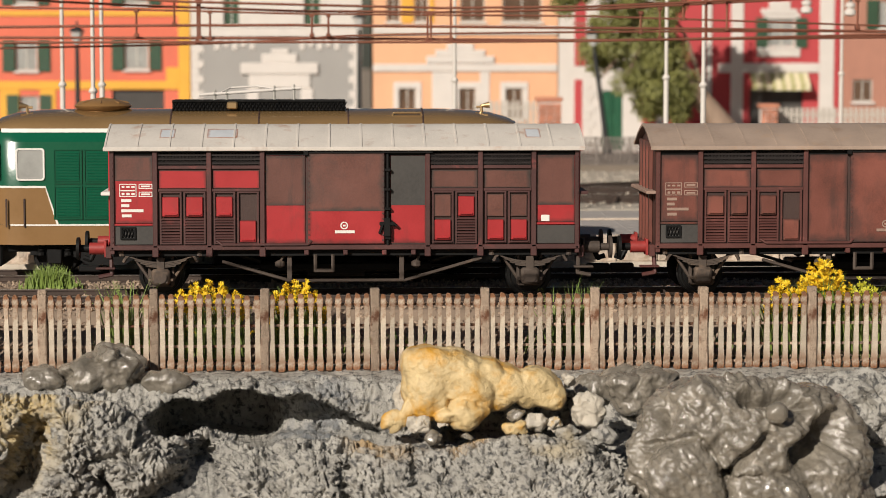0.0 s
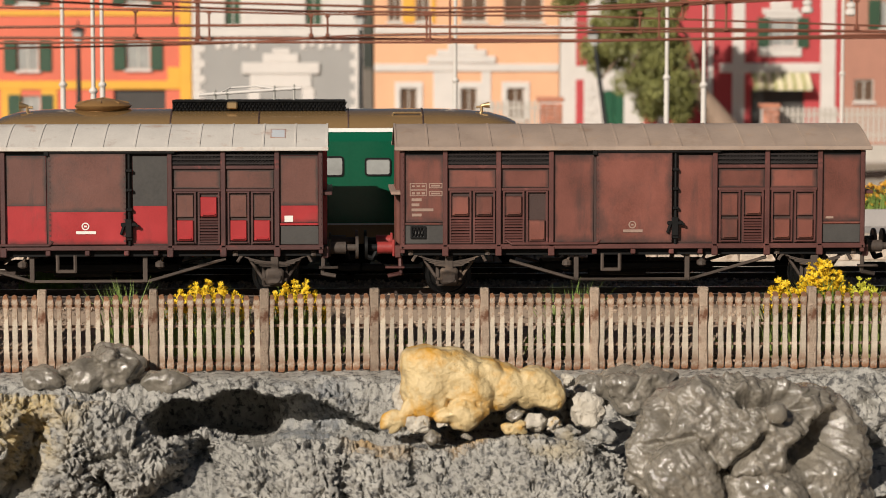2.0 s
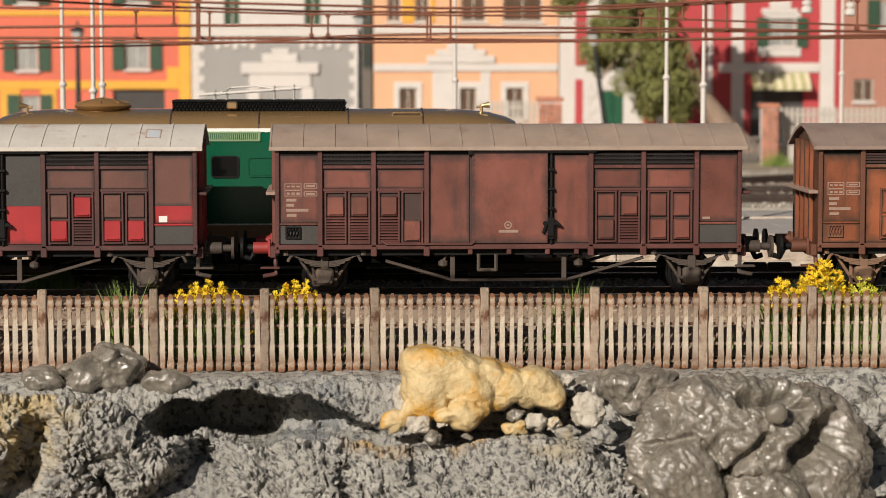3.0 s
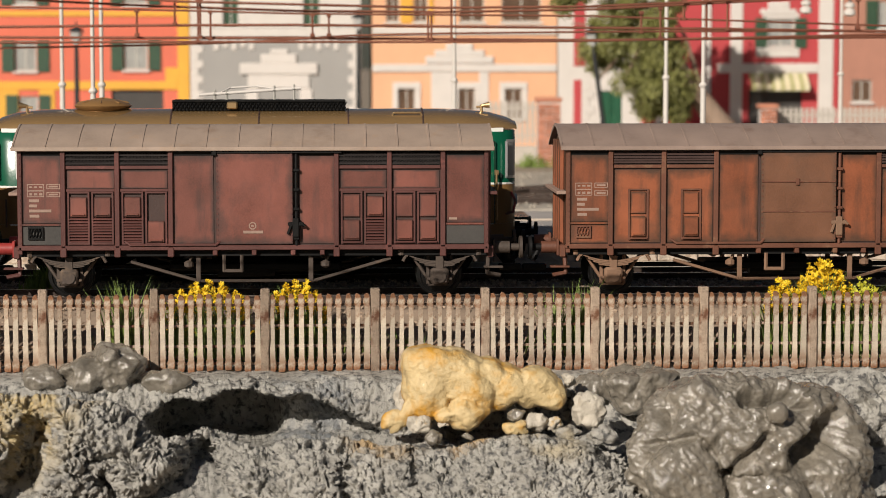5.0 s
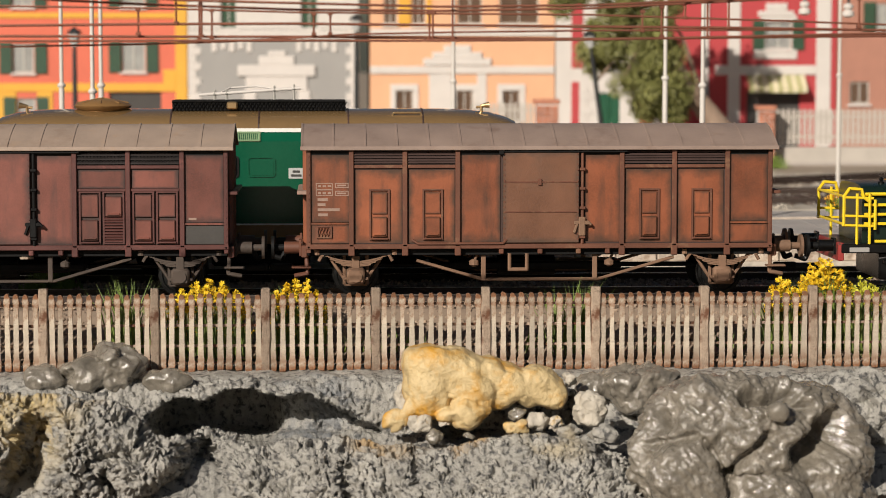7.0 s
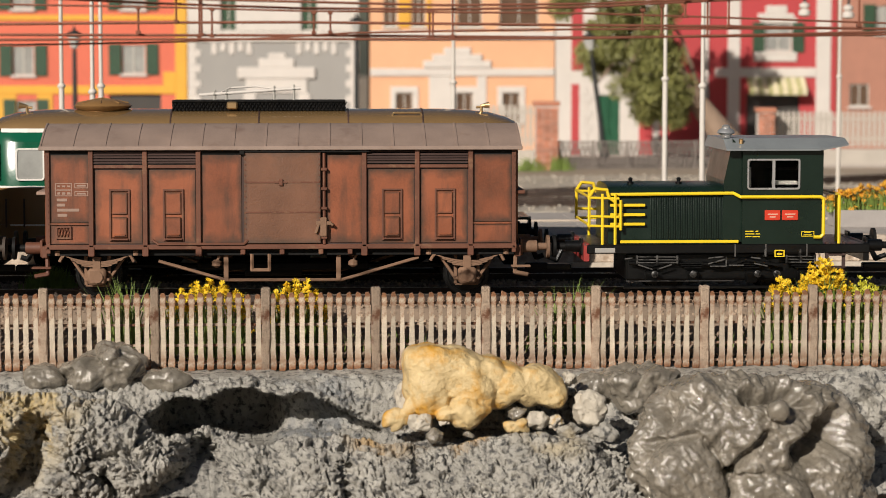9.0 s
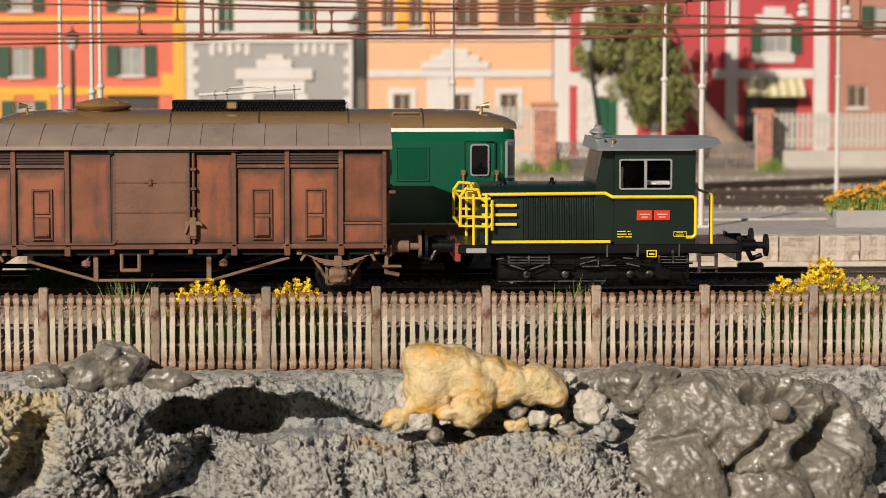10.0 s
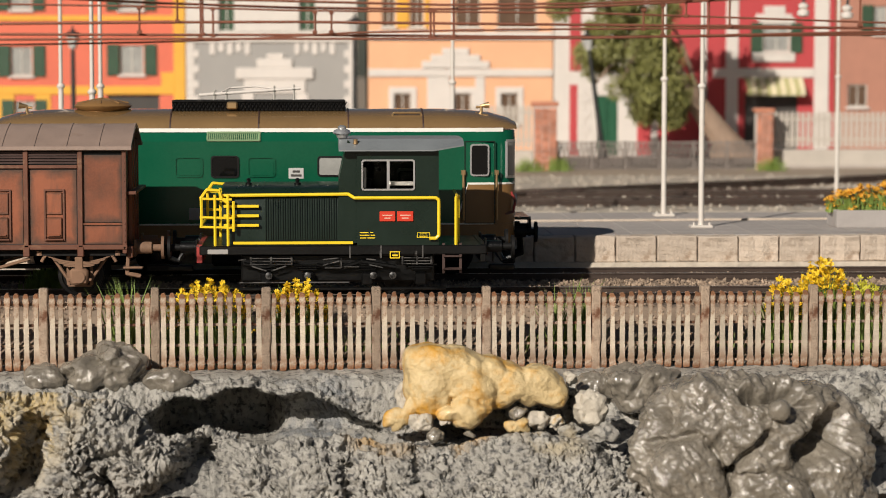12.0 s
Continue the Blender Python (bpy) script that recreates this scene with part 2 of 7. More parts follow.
BARK = mat("tree_bark", (0.3, 0.21, 0.15), 0.9, var=0.25, stretch=(1, 1, 0.3), fine=8, bump=0.05)
BRICK = mat("salmon_brick", (0.5, 0.21, 0.13), 0.85, var=0.2, scale=3, fine=8, bump=0.02, dirt_or_shade=(0.55, 0.36, 0.26), dirt_or_shade_at=0.6)
STUCCO_RED = mat("red_stucco", (0.68, 0.165, 0.10), 0.85, var=0.1, scale=0.4, fine=6, bump=0.01)
STUCCO_YELLOW = mat("yellow_stucco", (0.75, 0.40, 0.06), 0.85, var=0.08, bump=0.01)
STUCCO_GREY = mat("grey_stucco", (0.34, 0.325, 0.305), 0.85, var=0.08, scale=0.4, bump=0.01)
STUCCO_PEACH = mat("peach_stucco", (0.78, 0.43, 0.25), 0.85, var=0.08, scale=0.4, bump=0.01)
STUCCO_CRIMSON = mat("crimson_stucco", (0.47, 0.06, 0.065), 0.85, var=0.1, scale=0.4, fine=6, bump=0.01)
STUCCO_WHITE = mat("white_stucco", (0.66, 0.61, 0.56), 0.85, var=0.06, bump=0.01)
STUCCO_CLAY = mat("clay_stucco", (0.42, 0.2, 0.14), 0.85, var=0.1, bump=0.01)
SHUTTER = mat("green_shutter", (0.03, 0.07, 0.035), 0.6, var=0.2, bump=0.005)
DOOR_GREEN = mat("green_door", (0.012, 0.085, 0.04), 0.5, var=0.15, bump=0.005)
CURTAIN = mat("pale_curtain", (0.5, 0.47, 0.42), 0.9, var=0.15, stretch=(6, 6, 1), bump=0.0)
ROOF_TILE = mat("terracotta_roof", (0.4, 0.17, 0.09), 0.85, var=0.2, bump=0.03)
AWNING = mat("cream_awning", (0.7, 0.62, 0.42), 0.8, var=0.1, bump=0.0)
EARTH = mat("dusty_ground", (0.3, 0.24, 0.18), 0.95, var=0.2, scale=0.2, fine=4, bump=0.02)
STREET = mat("pale_street", (0.42, 0.37, 0.33), 0.9, var=0.1, scale=0.3, fine=5, bump=0.01)
FENCE_CREAM = mat("cream_fence_paint", (0.5, 0.45, 0.39), 0.8, var=0.1, bump=0.005)
IRON = mat("grey_iron_lattice", (0.2, 0.17, 0.15), 0.7, var=0.15, bump=0.0)


# ---- mesh helpers ----
def box(bm, x0, x1, y0, y1, z0, z1, bev=0.0):
    r = bmesh.ops.create_cube(bm, size=1.0)
    vs = r["verts"]
    for v in vs:
        v.co = Vector((x0 if v.co.x < 0 else x1, y0 if v.co.y < 0 else y1, z0 if v.co.z < 0 else z1))
    if bev:
        es = list({e for v in vs for e in v.link_edges})
        bmesh.ops.bevel(bm, geom=es, offset=bev, segments=1, affect="EDGES")


def tube(bm, a, b, r, n=8, r2=None):
    a, b = Vector(a), Vector(b)
    q = (b - a).to_track_quat("Z", "Y").to_matrix().to_4x4()
    m = Matrix.Translation((a + b) / 2) @ q
    bmesh.ops.create_cone(bm, cap_ends=True, segments=n, radius1=r, radius2=r if r2 is None else r2, depth=(b - a).length, matrix=m)


def path_tube(bm, pts, r, n=6):
    for a, b in zip(pts, pts[1:]):
        tube(bm, a, b, r, n)
    for p in pts[1:-1]:
        bmesh.ops.create_icosphere(bm, subdivisions=1, radius=r * 1.02, matrix=Matrix.Translation(p))


def prism(bm, prof, x0, x1):
    """A profile of (y, z) drawn out along x."""
    a = [bm.verts.new((x0, y, z)) for y, z in prof]
    b = [bm.verts.new((x1, y, z)) for y, z in prof]
    k = len(prof)
    for i in range(k):
        bm.faces.new((a[i], a[(i + 1) % k], b[(i + 1) % k], b[i]))
    bm.faces.new(a[::-1]), bm.faces.new(b)


def slab(bm, outline, y0, y1):
    """An outline of (x, z) drawn out along y."""
    a = [bm.verts.new((x, y0, z)) for x, z in outline]
    b = [bm.verts.new((x, y1, z)) for x, z in outline]
    k = len(outline)
    for i in range(k):
        bm.faces.new((a[i], a[(i + 1) % k], b[(i + 1) % k], b[i]))
    bm.faces.new(a[::-1]), bm.faces.new(b)


def lathe(bm, prof, at, n=16):
    """Radii and heights turned round the vertical through at."""
    rings = []
    for r, z in prof:
        rings.append([bm.verts.new((at[0] + r * math.cos(6.28318 * i / n), at[1] + r * math.sin(6.28318 * i / n), at[2] + z)) for i in range(n)])
    for a, b in zip(rings, rings[1:]):
        for i in range(n):
            bm.faces.new((a[i], a[(i + 1) % n], b[(i + 1) % n], b[i]))
    bm.faces.new(rings[0][::-1]), bm.faces.new(rings[-1])


def rounded(x0, x1, z0, z1, r, n=3):
    pts = []
    for cx, cz, a0 in ((x1 - r, z1 - r, 0), (x0 + r, z1 - r, 90), (x0 + r, z0 + r, 180), (x1 - r, z0 + r, 270)):
        for i in range(n + 1):
            a = radians(a0 + 90 * i / n)
            pts.append((cx + r * math.cos(a), cz + r * math.sin(a)))
    return pts


def ring_slab(bm, outer, inner, y0, y1):
    """A frame between two outlines of equal count, drawn out along y."""
    k = len(outer)
    o0, i0, o1, i1 = ([bm.verts.new((x, y, z)) for x, z in c] for c, y in ((outer, y0), (inner, y0), (outer, y1), (inner, y1)))
    for j in range(k):
        h = (j + 1) % k
        bm.faces.new((o0[j], o0[h], i0[h], i0[j])), bm.faces.new((o1[h], o1[j], i1[j], i1[h]))
        bm.faces.new((o0[h], o0[j], o1[j], o1[h])), bm.faces.new((i0[j], i0[h], i1[h], i1[j]))


def mesh_of(bm, name, material, smooth=False):
    bmesh.ops.recalc_face_normals(bm, faces=bm.faces)
    bm.transform(Matrix.Scale(K, 4))
    me = bpy.data.meshes.new(name)
    bm.to_mesh(me)
    bm.free()
    me.materials.append(material)
    if smooth:
        me.polygons.foreach_set("use_smooth", [True] * len(me.polygons))
        me.set_sharp_from_angle(angle=radians(38))
    return me


def part(name, bm, material, parent, label="", smooth=False):
    """Links a bmesh as one mesh object under a thing or a part."""
    ob = new(name, mesh_of(bm, name, material, smooth))
    ob.parent = parent
    return tagged(ob, label)


def share(name, me, parent, x=0, y=0, z=0, m=None):
    ob = new(name, me)
    ob.parent = parent
    ob.matrix_basis = m if m else pose(x * K, y * K, z * K)
    return ob


def thing(name, x, y, z, label, category, group="", kind=""):
    ob = new(name)
    ob.empty_display_size = 0.01
    ob.location = (x * K, y * K, z * K)
    return tagged(ob, label, category, group, kind)


def single(name, bm, material, label, category, group="", kind="", smooth=False, at=(0, 0, 0)):
    ob = new(name, mesh_of(bm, name, material, smooth))
    ob.location = [c * K for c in at]
    return tagged(ob, label, category, group, kind)


def B():
    return bmesh.new()

# ---- ground, tracks, platform ----
def ground():
    prof = [(-500, -4.6), (-30, -4.6), (-9.0, -4.6), (-2.7, -4.5), (-2.6, -0.66), (-1.9, -0.42),
            (7.6, -0.42), (30, -0.2), (50, -0.05), (54, 0.12), (75, 0.15), (110, 0.15), (500, 0.15)]
    bm = B()
    xs = [-500, -60, -30, -15, 0, 15, 30, 60, 500]
    rows = [[bm.verts.new((x, y, z)) for x in xs] for y, z in prof]
    for a, b in zip(rows, rows[1:]):
        for i in range(len(xs) - 1):
            bm.faces.new((a[i], a[i + 1], b[i + 1], b[i]))
    single("ground", bm, EARTH, "dusty brown ground below tracks and village", "ground", kind="structure", smooth=True)
    bm = B()
    box(bm, -45, 60, 53.5, 66, 0.02, 0.22)
    single("street", bm, STREET, "pale paved street before the painted houses", "street", kind="structure")


def stones(bm, rng, x0, x1, y0, y1, zf, count, size):
    for _ in range(count):
        x, y = rng.uniform(x0, x1), rng.uniform(y0, y1)
        s = size * rng.uniform(0.6, 1.4)
        m = Matrix.Translation((x, y, zf(y))) @ Euler((rng.uniform(0, 6), rng.uniform(0, 6), rng.uniform(0, 6))).to_matrix().to_4x4() @ Matrix.Diagonal((s, s * rng.uniform(0.6, 1), s * rng.uniform(0.5, 0.9), 1))
        vs = [bm.verts.new(m @ Vector(p)) for p in ((1, 0, 0), (-1, 0, 0), (0, 1, 0), (0, -1, 0), (0, 0, 1), (0, 0, -1))]
        for f in ((0, 2, 4), (2, 1, 4), (1, 3, 4), (3, 0, 4), (2, 0, 5), (1, 2, 5), (3, 1, 5), (0, 3, 5)):
            bm.faces.new([vs[i] for i in f])


def ballast(name, x0, x1, y0, y1, top, count, size, material, label):
    rng = random.Random(len(name) + count)
    bm = B()
    prism(bm, [(y0 - 1.55, top - 0.8), (y0, top), (y1, top), (y1 + 0.3, top - 0.32)], x0, x1)

    def zf(y):
        return top + 0.02 if y > y0 else top - 0.51 * (y0 - y)
    stones(bm, rng, max(x0, -12), min(x1, 24), y0 - 1.55, y1, zf, count, size)
    return single(name, bm, material, label, "ballast", kind="stuff")


RAIL_PROF = [(-0.07, -0.12), (0.07, -0.12), (0.07, -0.09), (0.02, -0.07), (0.02, 0.01), (0.04, 0.02), (0.04, 0.05), (-0.04, 0.05), (-0.04, 0.02), (-0.02, 0.01), (-0.02, -0.07), (-0.07, -0.09)]


def track(y, x0, x1, z=0.0, turn=0.0, first=None, last=None, worn=STEEL):
    """Two rails on sleepers, along x from its own origin."""
    t = thing("railway_track", 0, y, z, "rusty railway track on brown wooden sleepers", "track", "railway tracks")
    t.rotation_euler = (0, 0, radians(turn))
    for s in (-0.7175, 0.7175):
        bm = B()
        prism(bm, [(s + a, b) for a, b in RAIL_PROF], x0, x1)
        r = part("rail", bm, RAIL, t)
        bm = B()
        box(bm, x0, x1, s - 0.032, s + 0.032, 0.051, 0.056)
        part("rail_head", bm, worn, r, "polished running surface")
    bm = B()
    box(bm, -0.12, 0.12, -1.25, 1.25, -0.24, -0.115, 0.015)
    me = mesh_of(bm, "sleeper", SLEEPER)
    x = x0
    while x < x1:
        share("sleeper", me, t, x + 0.3)
        x += 0.62
    return t


def platform():
    x0, x1 = -16.0, 28.0
    p = thing("platform", 0, 7.13, 0, "grey station platform with cream stone edge blocks", "platform", kind="structure")
    bm = B()
    box(bm, x0, x1, 0.42, 8.8, -0.4, 0.60)
    part("platform_core", bm, PAVING, p)
    bm = B()
    box(bm, x0, x1, -0.16, 0.3, -0.42, 0.02)
    part("footing", bm, GRAVEL_GREY, p, "grey concrete footing")
    rng = random.Random(5)
    meshes = []
    for i in range(6):
        bm = B()
        w = 0.985
        box(bm, 0.012, w, 0.0, 0.5, 0.02, 0.65, 0.025)
        bmesh.ops.subdivide_edges(bm, edges=bm.edges[:], cuts=4, use_grid_fill=True)
        for v in bm.verts:
            v.co += Vector((0, 1, 0.4)) * (noise.fractal(v.co * 4 + Vector((i * 7, 0, 0)), 0.9, 2.0, 3) * 0.05)
        meshes.append(mesh_of(bm, "edge_stone", EDGE_STONE))
    x = x0
    while x < x1 - 0.5:
        share("edge_stone", rng.choice(meshes), p, x, rng.uniform(-0.012, 0.012), rng.uniform(-0.012, 0.012))
        x += 1.0
    slab_bm = B()
    box(slab_bm, 0.006, 0.994, 0.006, 0.994, 0.0, 0.05, 0.008)
    me = mesh_of(slab_bm, "paving_slab", mat("paving_slab", (0.37, 0.335, 0.31), 0.9, var=0.12, fine=8, bump=0.01, rnd=0.06))
    for i in range(26):
        for j in range(8):
            share("paving_slab", me, p, 0.5 + i, 0.52 + j * 1.03, 0.602)
    bm = B()
    tube(bm, (-10, 4.0, 0.66), (28, 6.5, 0.66), 0.05, 4)
    part("drain_kerb", bm, EDGE_STONE, p, "low pale kerb strip")


def pole(x, y, z, h, arm=1.6, label="pale grey steel catenary pole with insulators"):
    p = thing("catenary_pole", x, y, z, label, "pole", "catenary poles")
    bm = B()
    tube(bm, (0, 0, 0), (0, 0, h * 0.45), 0.072, 12)
    tube(bm, (0, 0, h * 0.45), (0, 0, h), 0.054, 12)
    lathe(bm, [(0.1, 0), (0.115, 0.05), (0.075, 0.12)], (0, 0, h * 0.45 - 0.05), 12)
    part("mast", bm, POLE_GREY, p, smooth=True)
    bm = B()
    box(bm, -0.28, 0.28, -0.22, 0.22, 0, 0.07, 0.02)
    for a in (-0.2, 0.2):
        tube(bm, (a, -0.12, 0.06), (a, -0.12, 0.14), 0.03, 6)
    part("base_plate", bm, POLE_GREY, p)
    bm = B()
    zt = h - 0.9
    for s in (-1, 1):
        path_tube(bm, [(0, -0.06, zt - 0.6), (s * 0.22, -0.1, zt + 0.25), (s * 0.3, -0.1, zt + 0.55)], 0.035, 6)
    tube(bm, (-0.4, -0.1, zt + 0.3), (0.4, -0.1, zt + 0.3), 0.03, 6)
    part("bracket", bm, POLE_GREY, p)
    for s in (-1, 1):
        bm = B()
        lathe(bm, [(0.03, 0), (0.09, 0.03), (0.05, 0.08), (0.09, 0.12), (0.05, 0.17), (0.09, 0.21), (0.03, 0.26)], (s * 0.3, -0.1, zt + 0.5), 10)
        part("insulator", bm, INTERIOR, p, "brown-white ceramic insulator", smooth=True)
    return p


def overhead_line(wires, drops):
    """The catenary of the line nearest to the viewer: wires of (x, z) and droppers between them."""
    t = thing("overhead_line", 0, -10.0, 0, "oxidised copper overhead line wires with thin droppers", "overhead line")
    for k, (r, pts) in enumerate(wires):
        bm = B()
        n = 8
        cv = [Vector((x, 0.12 * math.sin(k * 2.1), z)) for x, z in pts]
        rings = [[bm.verts.new(c + Vector((0, r * math.cos(6.28318 * i / n), r * math.sin(6.28318 * i / n)))) for i in range(n)] for c in cv]
        for p, q in zip(rings, rings[1:]):
            for i in range(n):
                bm.faces.new((p[i], p[(i + 1) % n], q[(i + 1) % n], q[i]))
        part("wire", bm, WIRE, t, smooth=True)
    for x, z0, z1 in drops:
        bm = B()
        tube(bm, (x, 0, z0), (x, 0, z1), 0.02, 6)
        for z in (z0, z1):
            box(bm, x - 0.04, x + 0.04, -0.05, 0.05, z - 0.03, z + 0.03, 0.008)
        part("dropper", bm, WIRE, t)


def fence():
    """Concrete picket panels between posts."""
    y, top, foot, pitch = -4.0, 0.40, -1.06, 2.147
    rng = random.Random(11)
    pickets = []
    for i in range(5):
        bm = B()
        w = 0.05
        half = [(1.1, foot - 0.03), (1.5, foot + 0.03), (1.05, foot + 0.09), (1.3, foot + 0.15), (0.92, foot + 0.22), (0.86, top - 0.34), (0.9, top - 0.24), (1.3, top - 0.17), (1.35, top - 0.1), (0.8, top - 0.06), (1.0, top - 0.025), (0.5, top + 0.01)]
        pts = [(w * a, b) for a, b in half] + [(-w * a, b) for a, b in half[::-1]]
        pts = [(a + rng.uniform(-0.008, 0.008), b + rng.uniform(-0.012, 0.012)) for a, b in pts]
        slab(bm, pts, -0.05, 0.05)
        bmesh.ops.bevel(bm, geom=[e for e in bm.edges if abs(e.verts[0].co.y - e.verts[1].co.y) < 1e-4 and e.verts[0].co.y < 0], offset=0.012, segments=1, affect="EDGES")
        pickets.append(mesh_of(bm, "picket", CONCRETE))
    posts = []
    for i in range(3):
        bm = B()
        box(bm, -0.085, 0.085, -0.11, 0.11, foot - 0.1, top + 0.13, 0.02)
        bmesh.ops.subdivide_edges(bm, edges=[e for e in bm.edges if abs(e.verts[0].co.z - e.verts[1].co.z) > 0.5], cuts=6)
        for v in bm.verts:
            v.co += Vector((noise.noise(v.co * 4 + Vector((i * 5, 0, 0))), 0.5 * noise.noise(v.co * 5), 0)) * 0.03
        posts.append(mesh_of(bm, "post", POST_STONE))
    bm = B()
    for z in (top - 0.19, -0.2, -0.6, foot + 0.12):
        box(bm, 0.1, pitch - 0.1, 0.045, 0.10, z - 0.03, z + 0.022, 0.008)
    rails = mesh_of(bm, "rail", POST_STONE)
    x0 = -5.49 - 2 * pitch
    for k in range(10):
        t = thing("fence_panel", x0 + k * pitch, y, 0, "rust-stained concrete picket fence panel with stout post", "fence", "trackside fence panels")
        share("post", posts[k % 3], t)
        share("rail", rails, t)
        for i in range(11):
            a = 0.155 + i * (pitch - 0.31) / 10
            share("picket", rng.choice(pickets), t, m=pose((a + rng.uniform(-0.012, 0.012)) * K, rng.uniform(-0.01, 0.01) * K, rng.uniform(-0.02, 0.02) * K, 0, rng.uniform(-0.7, 0.7), 0))


ground()
ballast("ballast_bed", -40, 45, -2.0, 6.6, -0.12, 17000, 0.052, GRAVEL, "brown crushed-stone ballast under two tracks")
ballast("ballast_far", -40, 60, 27.0, 50.0, -0.05, 2500, 0.07, GRAVEL_GREY, "grey-brown ballast of the far tracks")
track(0.0, -24, 28)
track(4.6, -24, 28)
track(30.5, -20, 40, 0.1)
track(35.5, -20, 40, 0.1)
track(31.0, 2, 45, 0.1, turn=33)
platform()
fence()
for mast_x, mast_y, mast_h in ((9.18, 14.3, 8.3), (9.52, 9.95, 8.0), (17.0, 28.4, 9.6), (3.707, 20, 9.4), (-7.134, 14.3, 7.9), (-5.877, 9.95, 7.7), (-6.049, 14, 7.9)):
    mast = pole(mast_x, mast_y, 0.65 if mast_y < 16 else 0.0, mast_h)
    if mast_y > 25:
        for ix, iz in ((15.767, 6.295), (17.225, 6.221)):
            bm = B()
            lathe(bm, [(0.05, 0), (0.2, 0.06), (0.2, 0.2), (0.1, 0.26), (0.17, 0.32), (0.17, 0.42), (0.05, 0.48)], (ix - mast_x, -0.2, iz), 12)
            ins = part("insulator", bm, STUCCO_WHITE, mast, "white ceramic insulator", smooth=True)
            bm = B()
            tube(bm, (ix - mast_x, -0.2, iz + 0.45), (ix - mast_x + 0.15, -0.2, iz + 1.6), 0.05, 8)
            tube(bm, (ix - mast_x + 0.15, -0.2, iz + 1.6), (0, -0.05, iz + 1.7), 0.05, 8)
            part("insulator_rod", bm, LAMP_BLACK, ins)

# catenary
overhead_line([
    (0.017, [(-8.249, 5.908), (-5.450, 5.870), (-2.962, 5.832), (-0.458, 5.766), (1.966, 5.747), (4.500, 5.728), (6.905, 5.653), (9.499, 5.568), (11.758, 5.492)]),
    (0.021, [(-8.249, 6.228), (-4.419, 5.964), (-2.962, 5.898), (-0.458, 5.813), (1.966, 5.794), (4.500, 5.842), (6.905, 5.964), (11.758, 6.228)]),
    (0.021, [(-8.249, 6.323), (-2.349, 5.964), (-0.458, 5.917), (1.966, 5.861), (4.500, 5.889), (6.423, 5.974), (11.758, 6.285)]),
    (0.023, [(-8.249, 5.511), (-2.962, 5.568), (-0.458, 5.577), (4.500, 5.530), (6.905, 5.511), (11.758, 5.435)]),
    (0.023, [(-8.249, 5.379), (-2.962, 5.360), (-0.458, 5.360), (4.500, 5.322), (6.905, 5.350), (11.758, 5.398)]),
    (0.021, [(-8.249, 5.265), (-2.962, 5.293), (1.966, 5.293), (4.500, 5.312), (6.905, 5.360), (11.758, 5.473)]),
    (0.017, [(-8.249, 5.114), (-5.450, 5.189), (-2.962, 5.237), (-1.688, 5.275), (-0.458, 5.341), (0.396, 5.398), (2.109, 5.435), (4.500, 5.464), (6.423, 5.473), (11.758, 5.483)]),
], [
    (-3.122, 5.407, 5.813), (-2.491, 5.587, 6.002), (-2.104, 5.303, 6.002), (-2.066, 5.369, 6.002), (-1.896, 5.350, 5.794), (-0.193, 5.407, 5.738), (0.083, 5.407, 5.738), (1.747, 5.303, 5.757), (1.804, 5.303, 5.757), (2.138, 5.341, 6.040), (5.345, 5.464, 5.785), (5.672, 5.360, 5.861), (6.067, 5.681, 6.002), (6.452, 5.350, 6.002), (6.809, 5.511, 6.002), (9.034, 5.530, 6.002),
])

# ---- rock bank ----
def along(table, x):
    """A value that changes smoothly along x, from (x, value) pairs."""
    return np.interp(x, [a for a, _ in table], [b for _, b in table])


def crust(p, rough):
    """Relief of the crusted rock: broken knobs with deep ragged pits between them."""
    q = p + noise.noise_vector(p * 3.1) * 0.14 + noise.noise_vector(p * 9.0) * 0.035
    a = noise.noise(q * 8.0)
    b = noise.noise(q * 16.5 + Vector((3, 1, 2)))
    c = noise.noise(q * 1.6 + Vector((9, 4, 1)))
    pit = min(1.0, max(0.0, (a + 0.4 * c - 0.04) / 0.2))
    pock = min(1.0, max(0.0, (b + 0.25 * c - 0.04) / 0.2))
    hole = min(1.0, max(0.0, (noise.noise(q * 3.7 + Vector((1, 8, 4))) - 0.2) / 0.14)) * max(0.0, rough - 0.55)
    return rough * (-0.115 * pit - 0.075 * pock + 0.08) - 0.2 * hole + 0.06 * noise.fractal(p * 1.8, 0.9, 2.0, 3)


